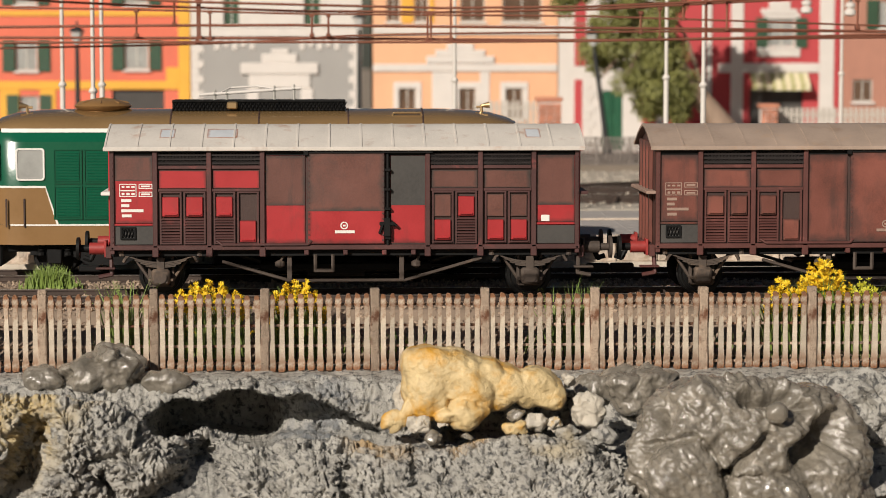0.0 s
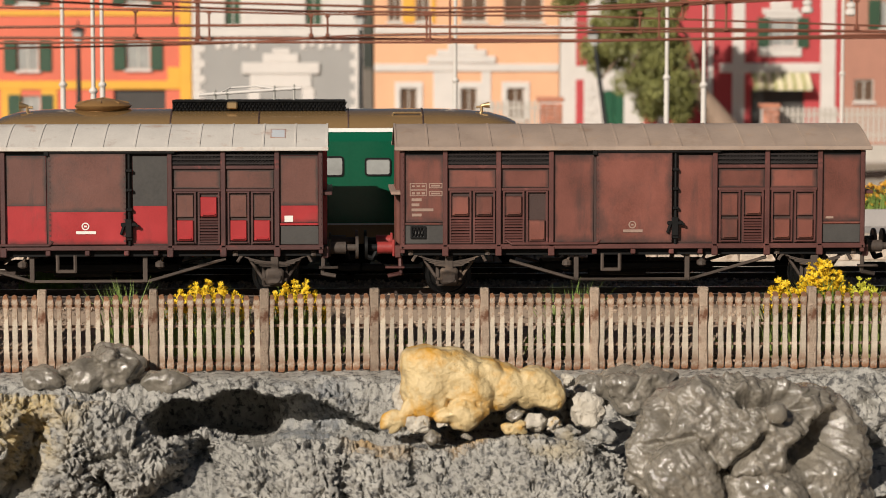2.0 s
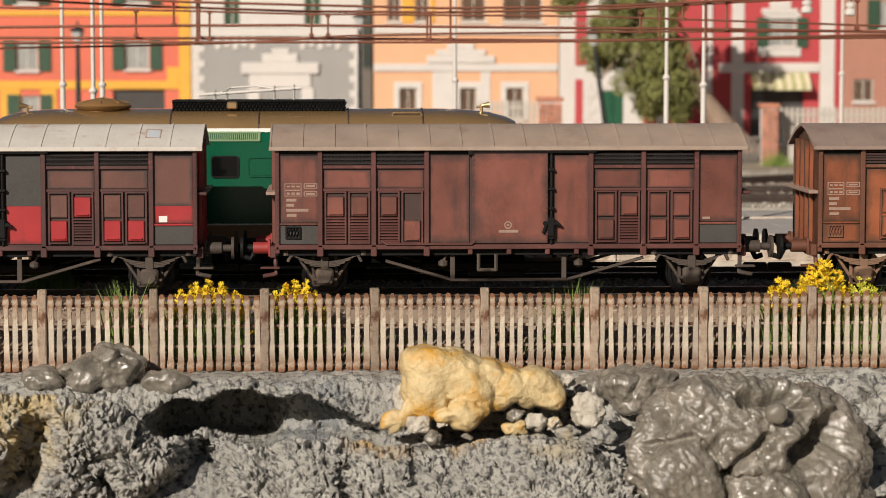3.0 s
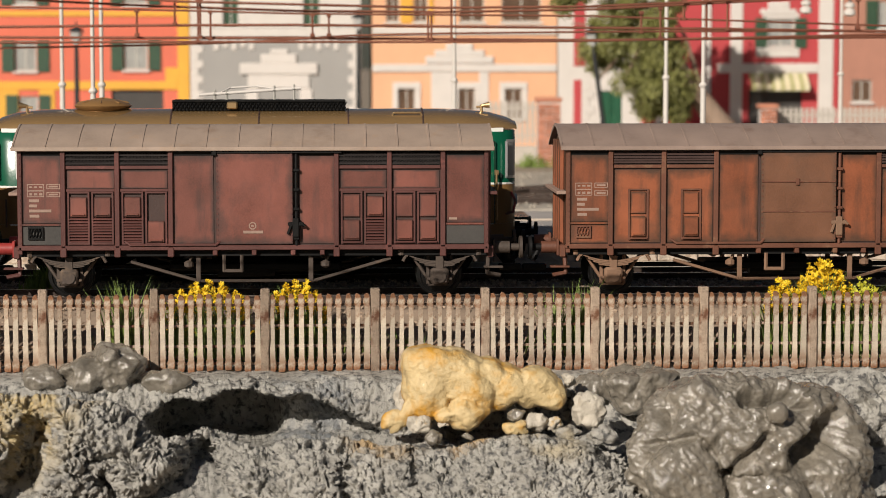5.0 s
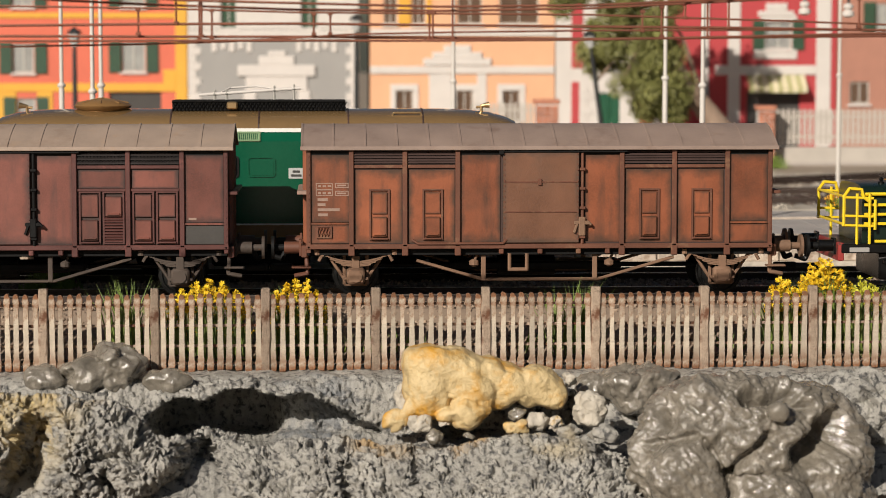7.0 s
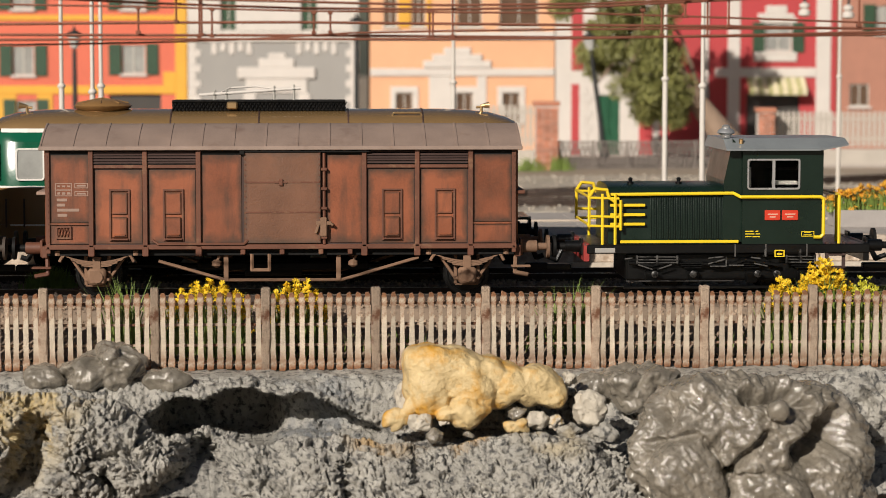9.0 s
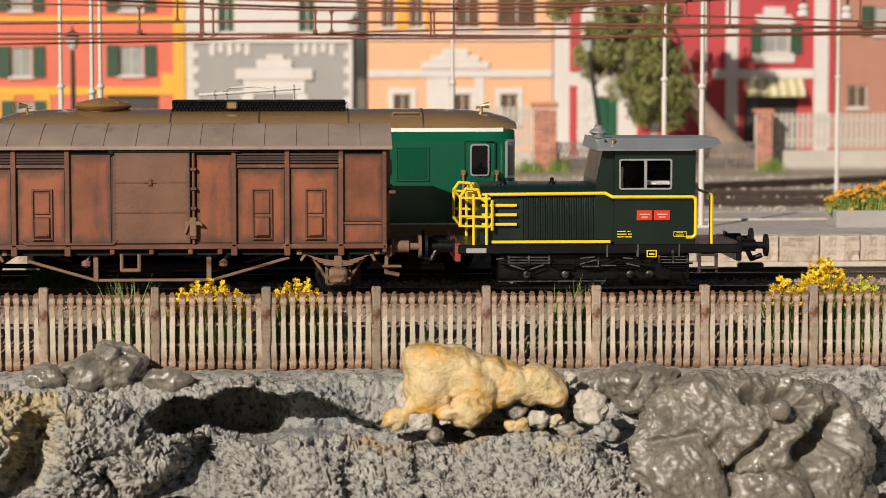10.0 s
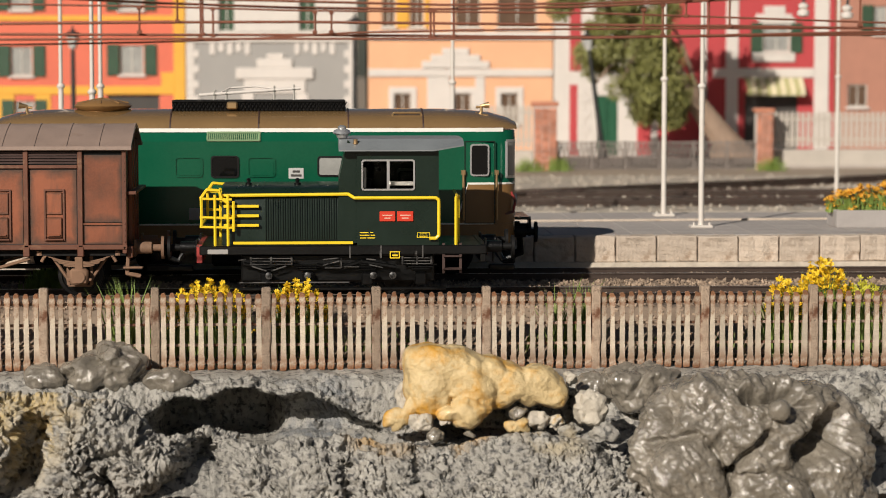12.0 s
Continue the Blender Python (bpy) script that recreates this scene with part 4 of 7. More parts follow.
def house(label, x0, x1, zt, wall, openings=(), trims=(), depth=7.0, zb=0.2, y=HY):
    h = thing("house", x0, y, zb, label, "house", "row of painted houses")
    w, t = x1 - x0, zt - zb
    holes = [(a - x0, b - x0, c - zb, d - zb) for a, b, c, d, *_ in openings]
    xs = sorted({0.0, w, *(v for o in holes for v in o[:2])})
    zs = sorted({0.0, t, *(v for o in holes for v in o[2:])})
    bm = B()
    for a, b in zip(xs, xs[1:]):
        for c, d in zip(zs, zs[1:]):
            mx, mz = (a + b) / 2, (c + d) / 2
            if not any(o[0] < mx < o[1] and o[2] < mz < o[3] for o in holes):
                box(bm, a, b, 0, 0.35, c, d)
    bmesh.ops.remove_doubles(bm, verts=bm.verts[:], dist=1e-5)
    seen = {}
    for f in bm.faces:
        seen.setdefault(frozenset(v.index for v in f.verts), []).append(f)
    bmesh.ops.delete(bm, geom=[f for fs in seen.values() if len(fs) > 1 for f in fs], context="FACES")
    part("front_wall", bm, wall, h)
    bm = B()
    for a, b in ((0, 0.3), (w - 0.3, w)):
        box(bm, a, b, 0.35, depth, 0, t)
    box(bm, 0.3, w - 0.3, depth - 0.3, depth, 0, t)
    box(bm, 0.3, w - 0.3, 0.36, depth - 0.3, t - 0.2, t)
    box(bm, 0.3, w - 0.3, 0.9, 1.0, 0, t - 0.2)
    part("side_wall", bm, wall, h)
    bm = B()
    slab(bm, [(-0.3, t), (w + 0.3, t), (w + 0.3, t + 0.15), (w / 2, t + 1.6), (-0.3, t + 0.15)], -0.5, depth + 0.4)
    part("roof", bm, ROOF_TILE, h)
    for o, (a, b, c, d) in zip(openings, holes):
        kind = o[4]
        if kind == "win":
            window(h, a, b, c, d, *o[5:])
        elif kind == "door":
            bm = B()
            ring_slab(bm, [(a, c), (b, c), (b, d), (a, d)], [(a + 0.06, c + 0.02), (b - 0.06, c + 0.02), (b - 0.06, d - 0.06), (a + 0.06, d - 0.06)], 0.06, 0.2)
            dr = part("door", bm, STUCCO_WHITE, h)
            for s0, s1 in ((a + 0.07, (a + b) / 2 - 0.01), ((a + b) / 2 + 0.01, b - 0.07)):
                bm = B()
                box(bm, s0, s1, 0.1, 0.16, c + 0.03, d - 0.07, 0.01)
                for z0, z1 in ((c + 0.15, c + 0.9), (c + 1.05, d - 0.2)):
                    box(bm, s0 + 0.08, s1 - 0.08, 0.085, 0.11, z0, z1, 0.01)
                lf = part("door_leaf", bm, o[5], dr, "panelled green leaf")
        elif kind == "shop":
            bm = B()
            box(bm, a, b, 0.15, 0.2, c, d)
            part("shop_front", bm, o[5], h, "dark shop front in shade")
    for a, b, c, d, m, proud, nm in trims:
        bm = B()
        box(bm, a - x0, b - x0, -proud, 0.004, c - zb, d - zb, min(0.03, proud / 3))
        part(nm, bm, m, h)
    return h


def quoins(x, side, z0, z1, m):
    """Toothed corner stones as trims."""
    out, z, k = [], z0, 0
    while z < z1 - 0.3:
        wdt = 0.62 if k % 2 else 0.4
        out.append((x if side > 0 else x - wdt, x + wdt if side > 0 else x, z, z + 0.36, m, 0.05, "quoin"))
        z, k = z + 0.365, k + 1
    return out


TOP = 10.6
house("red stucco house with yellow corner bands and green shutters", -17.284, -6.781, TOP + 0.4, STUCCO_RED,
      [(-15.132, -14.108, 4.073, 5.490, "win", SHUTTER, None, PALE_PANE), (-9.923, -8.786, 4.128, 5.544, "win", SHUTTER, None, PALE_PANE), (-15.132, -14.108, 7.230, 8.586, "win", SHUTTER, None, PALE_PANE), (-9.923, -8.786, 7.230, 8.586, "win", SHUTTER, None, PALE_PANE),
       (-10.545, -8.055, 0.2, 3.146, "shop", DARKGREY), (-14.970, -14.054, 1.314, 2.873, "win", SHUTTER, None, PALE_PANE)],
      [(-17.284, -6.781, 6.687, 6.958, STUCCO_YELLOW, 0.07, "band"), (-17.284, -7.350, 3.173, 3.582, STUCCO_YELLOW, 0.07, "band"), (-7.350, -6.781, 0.2, TOP, STUCCO_YELLOW, 0.09, "pilaster"),
       (-7.947, -7.350, 3.173, 4.237, STUCCO_YELLOW, 0.06, "corner_block"), (-15.939, -14.970, 0.2, 3.173, STUCCO_YELLOW, 0.05, "plinth"), (-14.000, -13.245, 0.2, 3.173, STUCCO_YELLOW, 0.05, "plinth")])
dent = [(-5.614 + i * 0.42, -5.614 + i * 0.42 + 0.26, 5.082 + (0.14 if i % 2 else 0), 5.653, STUCCO_WHITE, 0.06, "dentil") for i in range(5)]
dent += [(-1.535 + i * 0.42, -1.535 + i * 0.42 + 0.26, 5.082 + (0.14 if i % 2 else 0), 5.653, STUCCO_WHITE, 0.06, "dentil") for i in range(5)]
house("grey stucco house with white quoins and door pediment", -6.754, 1.466, TOP + 1.2, STUCCO_GREY,
      [(-5.180, -4.392, 6.197, 8.261, "win", None, STUCCO_WHITE, SHUTTER), (-1.317, -0.499, 6.197, 8.261, "win", None, STUCCO_WHITE, SHUTTER), (-3.359, -1.589, 0.2, 2.681, "door", DOOR_GREEN)],
      quoins(-6.754, 1, 0.2, 5.653, STUCCO_WHITE) + quoins(1.466, -1, 0.2, 5.653, STUCCO_WHITE) + dent +
      [(-6.754, 1.466, 5.681, 6.143, STUCCO_WHITE, 0.12, "cornice"), (-4.365, -0.636, 3.910, 4.455, STUCCO_WHITE, 0.16, "pediment"), (-3.984, -1.017, 3.228, 3.910, STUCCO_WHITE, 0.1, "lintel"),
       (-3.359, -1.644, 4.455, 4.891, STUCCO_WHITE, 0.13, "pediment"), (-2.896, -2.052, 4.891, 5.136, STUCCO_WHITE, 0.13, "pediment"), (-4.093, -3.495, 0.2, 3.228, STUCCO_WHITE, 0.08, "jamb"), (-1.480, -0.881, 0.2, 3.228, STUCCO_WHITE, 0.08, "jamb"),
       (-6.754, -5.234, 6.170, TOP + 1, STUCCO_WHITE, 0.05, "wall_panel"), (-4.310, -1.371, 6.170, TOP + 1, STUCCO_WHITE, 0.05, "wall_panel"), (-0.445, 1.466, 6.170, TOP + 1, STUCCO_WHITE, 0.05, "wall_panel")])
house("peach stucco house with white bands and low windows", 2.012, 10.954, TOP + 0.8, STUCCO_PEACH,
      [(3.242, 4.091, 1.724, 3.228, "win", None, STUCCO_WHITE, BROWN_PANE), (6.173, 6.996, 1.724, 3.228, "win", None, STUCCO_WHITE, BROWN_PANE), (8.423, 9.275, 1.724, 3.228, "win", None, STUCCO_WHITE, BROWN_PANE),
       (2.668, 3.324, 6.415, 8.803, "win", None, None, BROWN_PANE), (4.036, 4.693, 6.415, 8.803, "win", None, None, BROWN_PANE), (6.228, 7.435, 6.415, 8.803, "win", None, None, BROWN_PANE), (8.259, 10.183, 6.415, 8.803, "win", None, None, BROWN_PANE)],
      [(2.012, 10.954, 5.817, 6.197, STUCCO_WHITE, 0.14, "cornice"), (2.012, 10.954, 4.019, 4.401, STUCCO_WHITE, 0.1, "band"), (4.583, 7.874, 4.428, 4.782, STUCCO_WHITE, 0.14, "pediment"),
       (5.022, 7.435, 4.782, 5.082, STUCCO_WHITE, 0.13, "pediment"), (5.570, 6.886, 5.082, 5.408, STUCCO_WHITE, 0.12, "pediment"), (4.857, 5.953, 0.2, 4.019, STUCCO_WHITE, 0.05, "pilaster"), (7.188, 7.654, 0.2, 4.019, STUCCO_WHITE, 0.05, "pilaster"),
       (3.379, 3.981, 6.360, 8.803, STUCCO_YELLOW, 0.06, "shutter"), (4.748, 4.967, 6.360, 8.803, STUCCO_YELLOW, 0.06, "shutter")])
house("white and crimson house with green double door", 11.009, 18.467, TOP, STUCCO_WHITE,
      [(13.103, 14.207, 0.2, 3.146, "door", DOOR_GREEN)],
      [(11.780, 12.331, 4.292, TOP, STUCCO_CRIMSON, 0.03, "wall_panel"), (11.780, 12.166, 0.2, 3.637, STUCCO_CRIMSON, 0.03, "wall_panel"), (15.091, 15.754, 0.2, 3.036, STUCCO_CRIMSON, 0.03, "wall_panel"), (16.114, 18.190, 0.2, 3.228, STUCCO_CRIMSON, 0.03, "wall_panel"),
       (16.529, 18.190, 3.637, TOP, STUCCO_CRIMSON, 0.03, "wall_panel")] + quoins(12.166, 1, 0.2, 3.637, STUCCO_WHITE))
house("crimson house with white pilasters and striped awning", 18.522, 24.745, TOP + 0.6, STUCCO_CRIMSON,
      [(21.241, 22.519, 5.218, 6.578, "win", SHUTTER, STUCCO_WHITE, PALE_PANE), (21.241, 22.519, 7.989, 9.344, "win", None, STUCCO_WHITE), (20.352, 22.964, 0.2, 3.146, "shop", DARKGREY)],
      [(19.409, 20.019, 0.2, TOP, STUCCO_WHITE, 0.06, "pilaster"), (23.743, 24.467, 0.2, TOP, STUCCO_WHITE, 0.06, "pilaster"), (18.799, 23.743, 3.964, 4.428, STUCCO_WHITE, 0.09, "band"), (20.685, 22.797, 4.728, 5.191, STUCCO_WHITE, 0.1, "window_apron"),
       (20.852, 22.630, 6.795, 7.067, STUCCO_WHITE, 0.1, "hood_mould"), (21.241, 22.297, 7.067, 7.447, STUCCO_WHITE, 0.1, "hood_mould")])
house("clay-coloured stucco house at the end of the row", 24.801, 31.001, TOP - 0.5, STUCCO_CLAY, [(25.414, 26.390, 2.545, 3.637, "win", None, None, BROWN_PANE), (26.669, 27.311, 6.089, 7.447, "win", SHUTTER, None, PALE_PANE)], [])


def awning():
    a = thing("awning", 20.352, HY, 3.228, "cream striped cloth awning over a shop front", "awning")
    n, w = 12, 23.186 - (20.352)
    stripe = mat("awning_stripe", (0.45, 0.42, 0.2), 0.8, var=0.1, bump=0.0)
    for i in range(n):
        bm = B()
        prism(bm, [(-0.003, 0.75), (-0.003, 0.70), (-0.8, 0.1), (-0.8, -0.12), (-0.83, -0.12), (-0.83, 0.13)], i * w / n, (i + 1) * w / n - 0.005)
        part("awning_strip", bm, AWNING if i % 2 else stripe, a)


awning()


def brick_pillar(x, y, z0, z1, w):
    p = thing("brick_pillar", x, y, z0, "weathered salmon brick gate pillar", "pillar", "gate pillars")
    bm = B()
    box(bm, -w / 2 + 0.02, w / 2 - 0.02, -w / 2 + 0.02, w / 2 - 0.02, 0, z1 - z0 - 0.2)
    part("core", bm, STUCCO_WHITE, p)
    bm = B()
    box(bm, -w / 2 - 0.06, w / 2 + 0.06, -w / 2 - 0.06, w / 2 + 0.06, z1 - z0 - 0.2, z1 - z0, 0.03)
    part("cap", bm, BRICK, p)
    bm = B()
    box(bm, 0.01, w / 3 - 0.01, -0.03, 0.05, 0.01, 0.11, 0.01)
    me = mesh_of(bm, "brick", mat("brick", (0.5, 0.2, 0.12), 0.85, var=0.2, bump=0.01, rnd=0.3) if "brick" not in bpy.data.materials else bpy.data.materials["brick"])
    z, k = 0.0, 0
    while z < z1 - z0 - 0.32:
        for i in range(3):
            share("brick", me, p, -w / 2 + i * w / 3, -w / 2 + (0.01 if k % 2 else 0), z)
        z, k = z + 0.13, k + 1


brick_pillar(9.466, 53, 0.05, 3.046, 1.0)
brick_pillar(19.074, 53, 0.05, 2.752, 0.72)


def picket_run(x0, x1, y, z0, z1, material, label):
    t = thing("picket_fence", x0, y, z0, label, "fence", "garden fences")
    bm = B()
    box(bm, -0.08, 0.08, -0.02, 0.02, 0, z1 - z0 - 0.08)
    slab(bm, [(-0.08, z1 - z0 - 0.08), (0.08, z1 - z0 - 0.08), (0, z1 - z0)], -0.02, 0.02)
    me = mesh_of(bm, "picket", material)
    x = 0.1
    while x < x1 - x0:
        share("picket", me, t, x)
        x += 0.24
    bm = B()
    for z in (0.3, z1 - z0 - 0.4):
        box(bm, 0, x1 - x0, 0.025, 0.08, z, z + 0.1)
    part("rail", bm, material, t)


picket_run(19.711, 26.518, 54, 0.998, 2.582, FENCE_CREAM, "cream wooden picket fence on a low wall")
picket_run(6.467, 9.434, 58, 0.844, 2.797, FENCE_CREAM, "cream wooden picket fence beside a brick pillar")
for xa, xb in ((19.711, 26.518), (0.535, 9.010)):
    bm = B()
    box(bm, xa, xb, 53.7, 54.4, -0.05, 0.898, 0.03)
    single("low_wall", bm, FENCE_CREAM, "low pale rendered garden wall", "wall", kind="structure")


def lattice_fence():
    x0, x1, z0, z1 = 10.008, 18.925, 0.08, 1.282
    t = thing("lattice_fence", x0, 53, z0, "grey iron lattice fence between brick pillars", "fence")
    w, h = x1 - x0, z1 - z0
    n = 6
    for i in range(n):
        a, b = i * w / n, (i + 1) * w / n
        bm = B()
        for z in (0.02, h - 0.06):
            box(bm, a, b, -0.03, 0.03, z, z + 0.07)
        box(bm, a, a + 0.09, -0.05, 0.05, 0, h + 0.05)
        k = 7
        for j in range(k):
            u = a + (b - a) * j / k
            v = a + (b - a) * (j + 1) / k
            tube(bm, (u, -0.015, 0.05), (v, -0.015, h - 0.05), 0.035, 4)
            tube(bm, (v, 0.015, 0.05), (u, 0.015, h - 0.05), 0.035, 4)
        part("lattice_panel", bm, IRON, t)
    bm = B()
    box(bm, x0, x1, 53.5, 53.7, 0.05, z0 + h * 0.4)
    single("low_wall", bm, IRON, "low grey wall behind a lattice fence", "wall", kind="structure")


lattice_fence()


def lantern(x, y, z0, h, lean=0.0):
    t = thing("street_lamp", x, y, z0, "black cast-iron street lamp with glass lantern", "street lamp", "street lamps")
    t.rotation_euler = (0, radians(lean), 0)
    bm = B()
    lathe(bm, [(0.24, 0), (0.24, 0.3), (0.16, 0.5), (0.12, 1.2), (0.09, h - 0.9), (0.07, h - 0.7)], (0, 0, 0), 10)
    part("column", bm, LAMP_BLACK, t, smooth=True)
    bm = B()
    lathe(bm, [(0.14, 0), (0.28, 0.5), (0.02, 0.52)], (0, 0, h - 0.72), 6)
    part("lantern_glass", bm, LAMP_GLASS, t, "pale glass lantern")
    bm = B()
    lathe(bm, [(0.34, 0), (0.26, 0.12), (0.06, 0.24), (0.04, 0.36), (0.01, 0.5)], (0, 0, h - 0.2), 6)
    part("lantern_cap", bm, LAMP_BLACK, t)


lantern(-10.579, 50, 0.1, 5.947)
lantern(1.262, 57, 0.2, 6.519)
lantern(12.45, 56, 0.15, 5.9, -8.0)

# ---- the goods train ----
LEN = 9.61


def wheelset(parent, x, r, y=0.0, material=GRIME):
    """Two spoked-looking disc wheels on an axle; turns about its own y axis."""
    bm = B()
    prof = [(0.12, 0.10), (0.12, 0.13), (r * 0.55, 0.06), (r * 0.84, 0.05), (r * 0.86, 0.09), (r, 0.085), (r * 1.0, -0.02), (r * 1.06, -0.03), (r * 1.06, -0.05), (r * 0.84, -0.05), (r * 0.55, -0.03), (0.12, -0.06)]
    for s in (-1, 1):
        n = 28
        rings = [[bm.verts.new((a * math.cos(6.28318 * i / n), s * (0.76 + b), a * math.sin(6.28318 * i / n))) for i in range(n)] for a, b in prof]
        for p, q in zip(rings, rings[1:]):
            for i in range(n):
                bm.faces.new((p[i], p[(i + 1) % n], q[(i + 1) % n], q[i]))
        bm.faces.new(rings[0])
        for i in range(3):
            a = 2.0944 * i
            box(bm, r * 0.62 * math.cos(a) - 0.05, r * 0.62 * math.cos(a) + 0.05, s * 0.8 - 0.03, s * 0.8 + 0.05, r * 0.62 * math.sin(a) - 0.05, r * 0.62 * math.sin(a) + 0.05, 0.015)
    tube(bm, (0, -1.0, 0), (0, 1.0, 0), 0.075, 10)
    w = part("wheelset", bm, material, parent, "grimy steel wheels on an axle", smooth=True)
    w.matrix_basis = pose(x * K, y * K, (r + 0.052) * K)
    return w


def buffer(parent, x, y, z, way, body, face):
    """A sprung buffer that points along way."""
    bm = B()
    box(bm, min(x, x + way * 0.05), max(x, x + way * 0.05), y - 0.17, y + 0.17, z - 0.17, z + 0.17, 0.01)
    tube(bm, (x, y, z), (x + way * 0.36, y, z), 0.125, 14)
    b = part("buffer", bm, body, parent, smooth=True)
    bm = B()
    tube(bm, (x + way * 0.34, y, z), (x + way * 0.58, y, z), 0.075, 10)
    tube(bm, (x + way * 0.56, y, z), (x + way * 0.62, y, z), 0.235, 20)
    part("buffer_head", bm, face, b, smooth=True)


def bars(parent, spots, y, material, name="stencil_bar"):
    """Unreadable stencilled writing: small bars of its size."""
    for x0, x1, z0, z1 in spots:
        bm = B()
        box(bm, x0, x1, y - 0.006, y, z0, z1)
        part(name, bm, material, parent)


def axle_guard(w, x, gear):
    for s in (-1, 1):
        bm = B()
        y0 = s * 1.02
        for d in (-1, 1):
            box(bm, x + d * 0.235 - 0.035, x + d * 0.235 + 0.035, y0 - 0.03, y0 + 0.03, 0.3, 0.95, 0.01)
            tube(bm, (x + d * 0.58, y0, 0.93), (x + d * 0.24, y0, 0.42), 0.035, 6)
        box(bm, x - 0.24, x + 0.24, y0 - 0.02, y0 + 0.02, 0.27, 0.31, 0.008)
        box(bm, x - 0.62, x + 0.62, y0 - 0.03, y0 + 0.03, 0.915, 0.955, 0.008)
        part("axle_guard", bm, gear, w)
        bm = B()
        box(bm, x - 0.19, x + 0.19, s * 1.15 - 0.13, s * 1.15 + 0.13, 0.32, 0.66, 0.05)
        tube(bm, (x, s * 1.2, 0.49), (x, s * 1.31, 0.49), 0.13, 10)
        box(bm, x - 0.26, x + 0.26, s * 1.13 - 0.08, s * 1.13 + 0.08, 0.40, 0.46, 0.01)
        part("axle_box", bm, gear, w, "dusty cast axle box", smooth=True)
        bm = B()
        for i in range(4):
            hl = 0.64 - 0.11 * i
            n = 8
            top = [(x + hl * (2 * j / n - 1), 0.80 - 0.03 * i + 0.13 * (hl * (2 * j / n - 1) / 0.64) ** 2) for j in range(n + 1)]
            slab(bm, [(a, b - 0.026) for a, b in top] + top[::-1], s * 1.16 - 0.05, s * 1.16 + 0.05)
        box(bm, x - 0.08, x + 0.08, s * 1.16 - 0.07, s * 1.16 + 0.07, 0.62, 0.9, 0.01)
        part("leaf_spring", bm, gear, w)
        for d in (-1, 1):
            bm = B()
            tube(bm, (x + d * 0.66, s * 1.2, 0.91), (x + d * 0.86, s * 1.2, 1.04), 0.045, 6)
            tube(bm, (x + d * 0.62, s * 1.2, 1.05), (x + d * 0.76, s * 1.2, 0.80), 0.035, 6)
            lathe(bm, [(0.07, -0.05), (0.07, 0.05)], (x + d * 0.8, s * 1.2, 0.98), 8)
            part("spring_shackle", bm, gear, w)


def brake_rigging(w, gear):
    for s in (-1, 1):
        y = s * 1.12
        bm = B()
        zt = 0.40
        path_tube(bm, [(2.257, y, 0.801), (3.646, y, zt), (6.030, y, zt), (7.616, y, 0.859)], 0.035, 6)
        part("truss_rod", bm, gear, w, "thin slanting steel truss rod")
        for x in (3.646, 5.961):
            bm = B()
            box(bm, x - 0.05, x + 0.05, y - 0.04, y + 0.04, zt - 0.02, 0.98, 0.01)
            part("truss_post", bm, gear, w)
        bm = B()
        path_tube(bm, [(4.178, y - s * -0.1, 0.951), (4.178, y - s * -0.1, 0.615), (4.537, y - s * -0.1, 0.615), (4.537, y - s * -0.1, 0.951)], 0.04, 6)
        part("step_loop", bm, gear, w, "bent steel step loop")
        for x in (3.449, 6.262):
            bm = B()
            lathe(bm, [(0.03, -0.1), (0.1, -0.06), (0.1, 0.02), (0.04, 0.06)], (x, y, 0.766), 8)
            tube(bm, (x, y, 0.766), (x + 0.1, y, 1.0), 0.03, 6)
            part("lamp_hook", bm, gear, w)
    bm = B()
    box(bm, 3.0, 6.6, -0.5, 0.5, 0.55, 0.72, 0.04)
    tube(bm, (4.0, -0.2, 0.62), (5.2, -0.2, 0.62), 0.22, 14)
    tube(bm, (0.8, 0.1, 0.6), (8.8, 0.1, 0.6), 0.05, 6)
    part("brake_gear", bm, BLACK, w)


def vent_grille(w, x0, x1, z0, z1, s, mesh):
    bm = B()
    y = s * 1.345
    box(bm, x0, x1, min(s * 1.32, y), max(s * 1.32, y), z0, z1)
    v = part("vent", bm, BLACK, w, "dark ventilation opening")
    bm = B()
    yo, yi = s * 1.375, s * 1.345
    if mesh:
        n = int((x1 - x0) / 0.07)
        h = z1 - z0
        for i in range(-3, n):
            for d in (0, 1):
                a = x0 + i * 0.07 + (0 if d == 0 else h)
                b = a + (h if d == 0 else -h)
                za, zb = z0, z1
                if min(a, b) >= x0 and max(a, b) <= x1:
                    tube(bm, (a, (yo + yi) / 2, za), (b, (yo + yi) / 2, zb), 0.009, 4)
    z = z0 + 0.03
    while z < z1 - 0.02:
        prism(bm, [(yi, z + 0.03), (yo, z), (yo, z + 0.012), (yi, z + 0.042)], x0, x1)
        z += 0.085 if mesh else 0.055
    part("louvre", bm, VENT_BLACK if mesh else FRAME_BROWN, v)


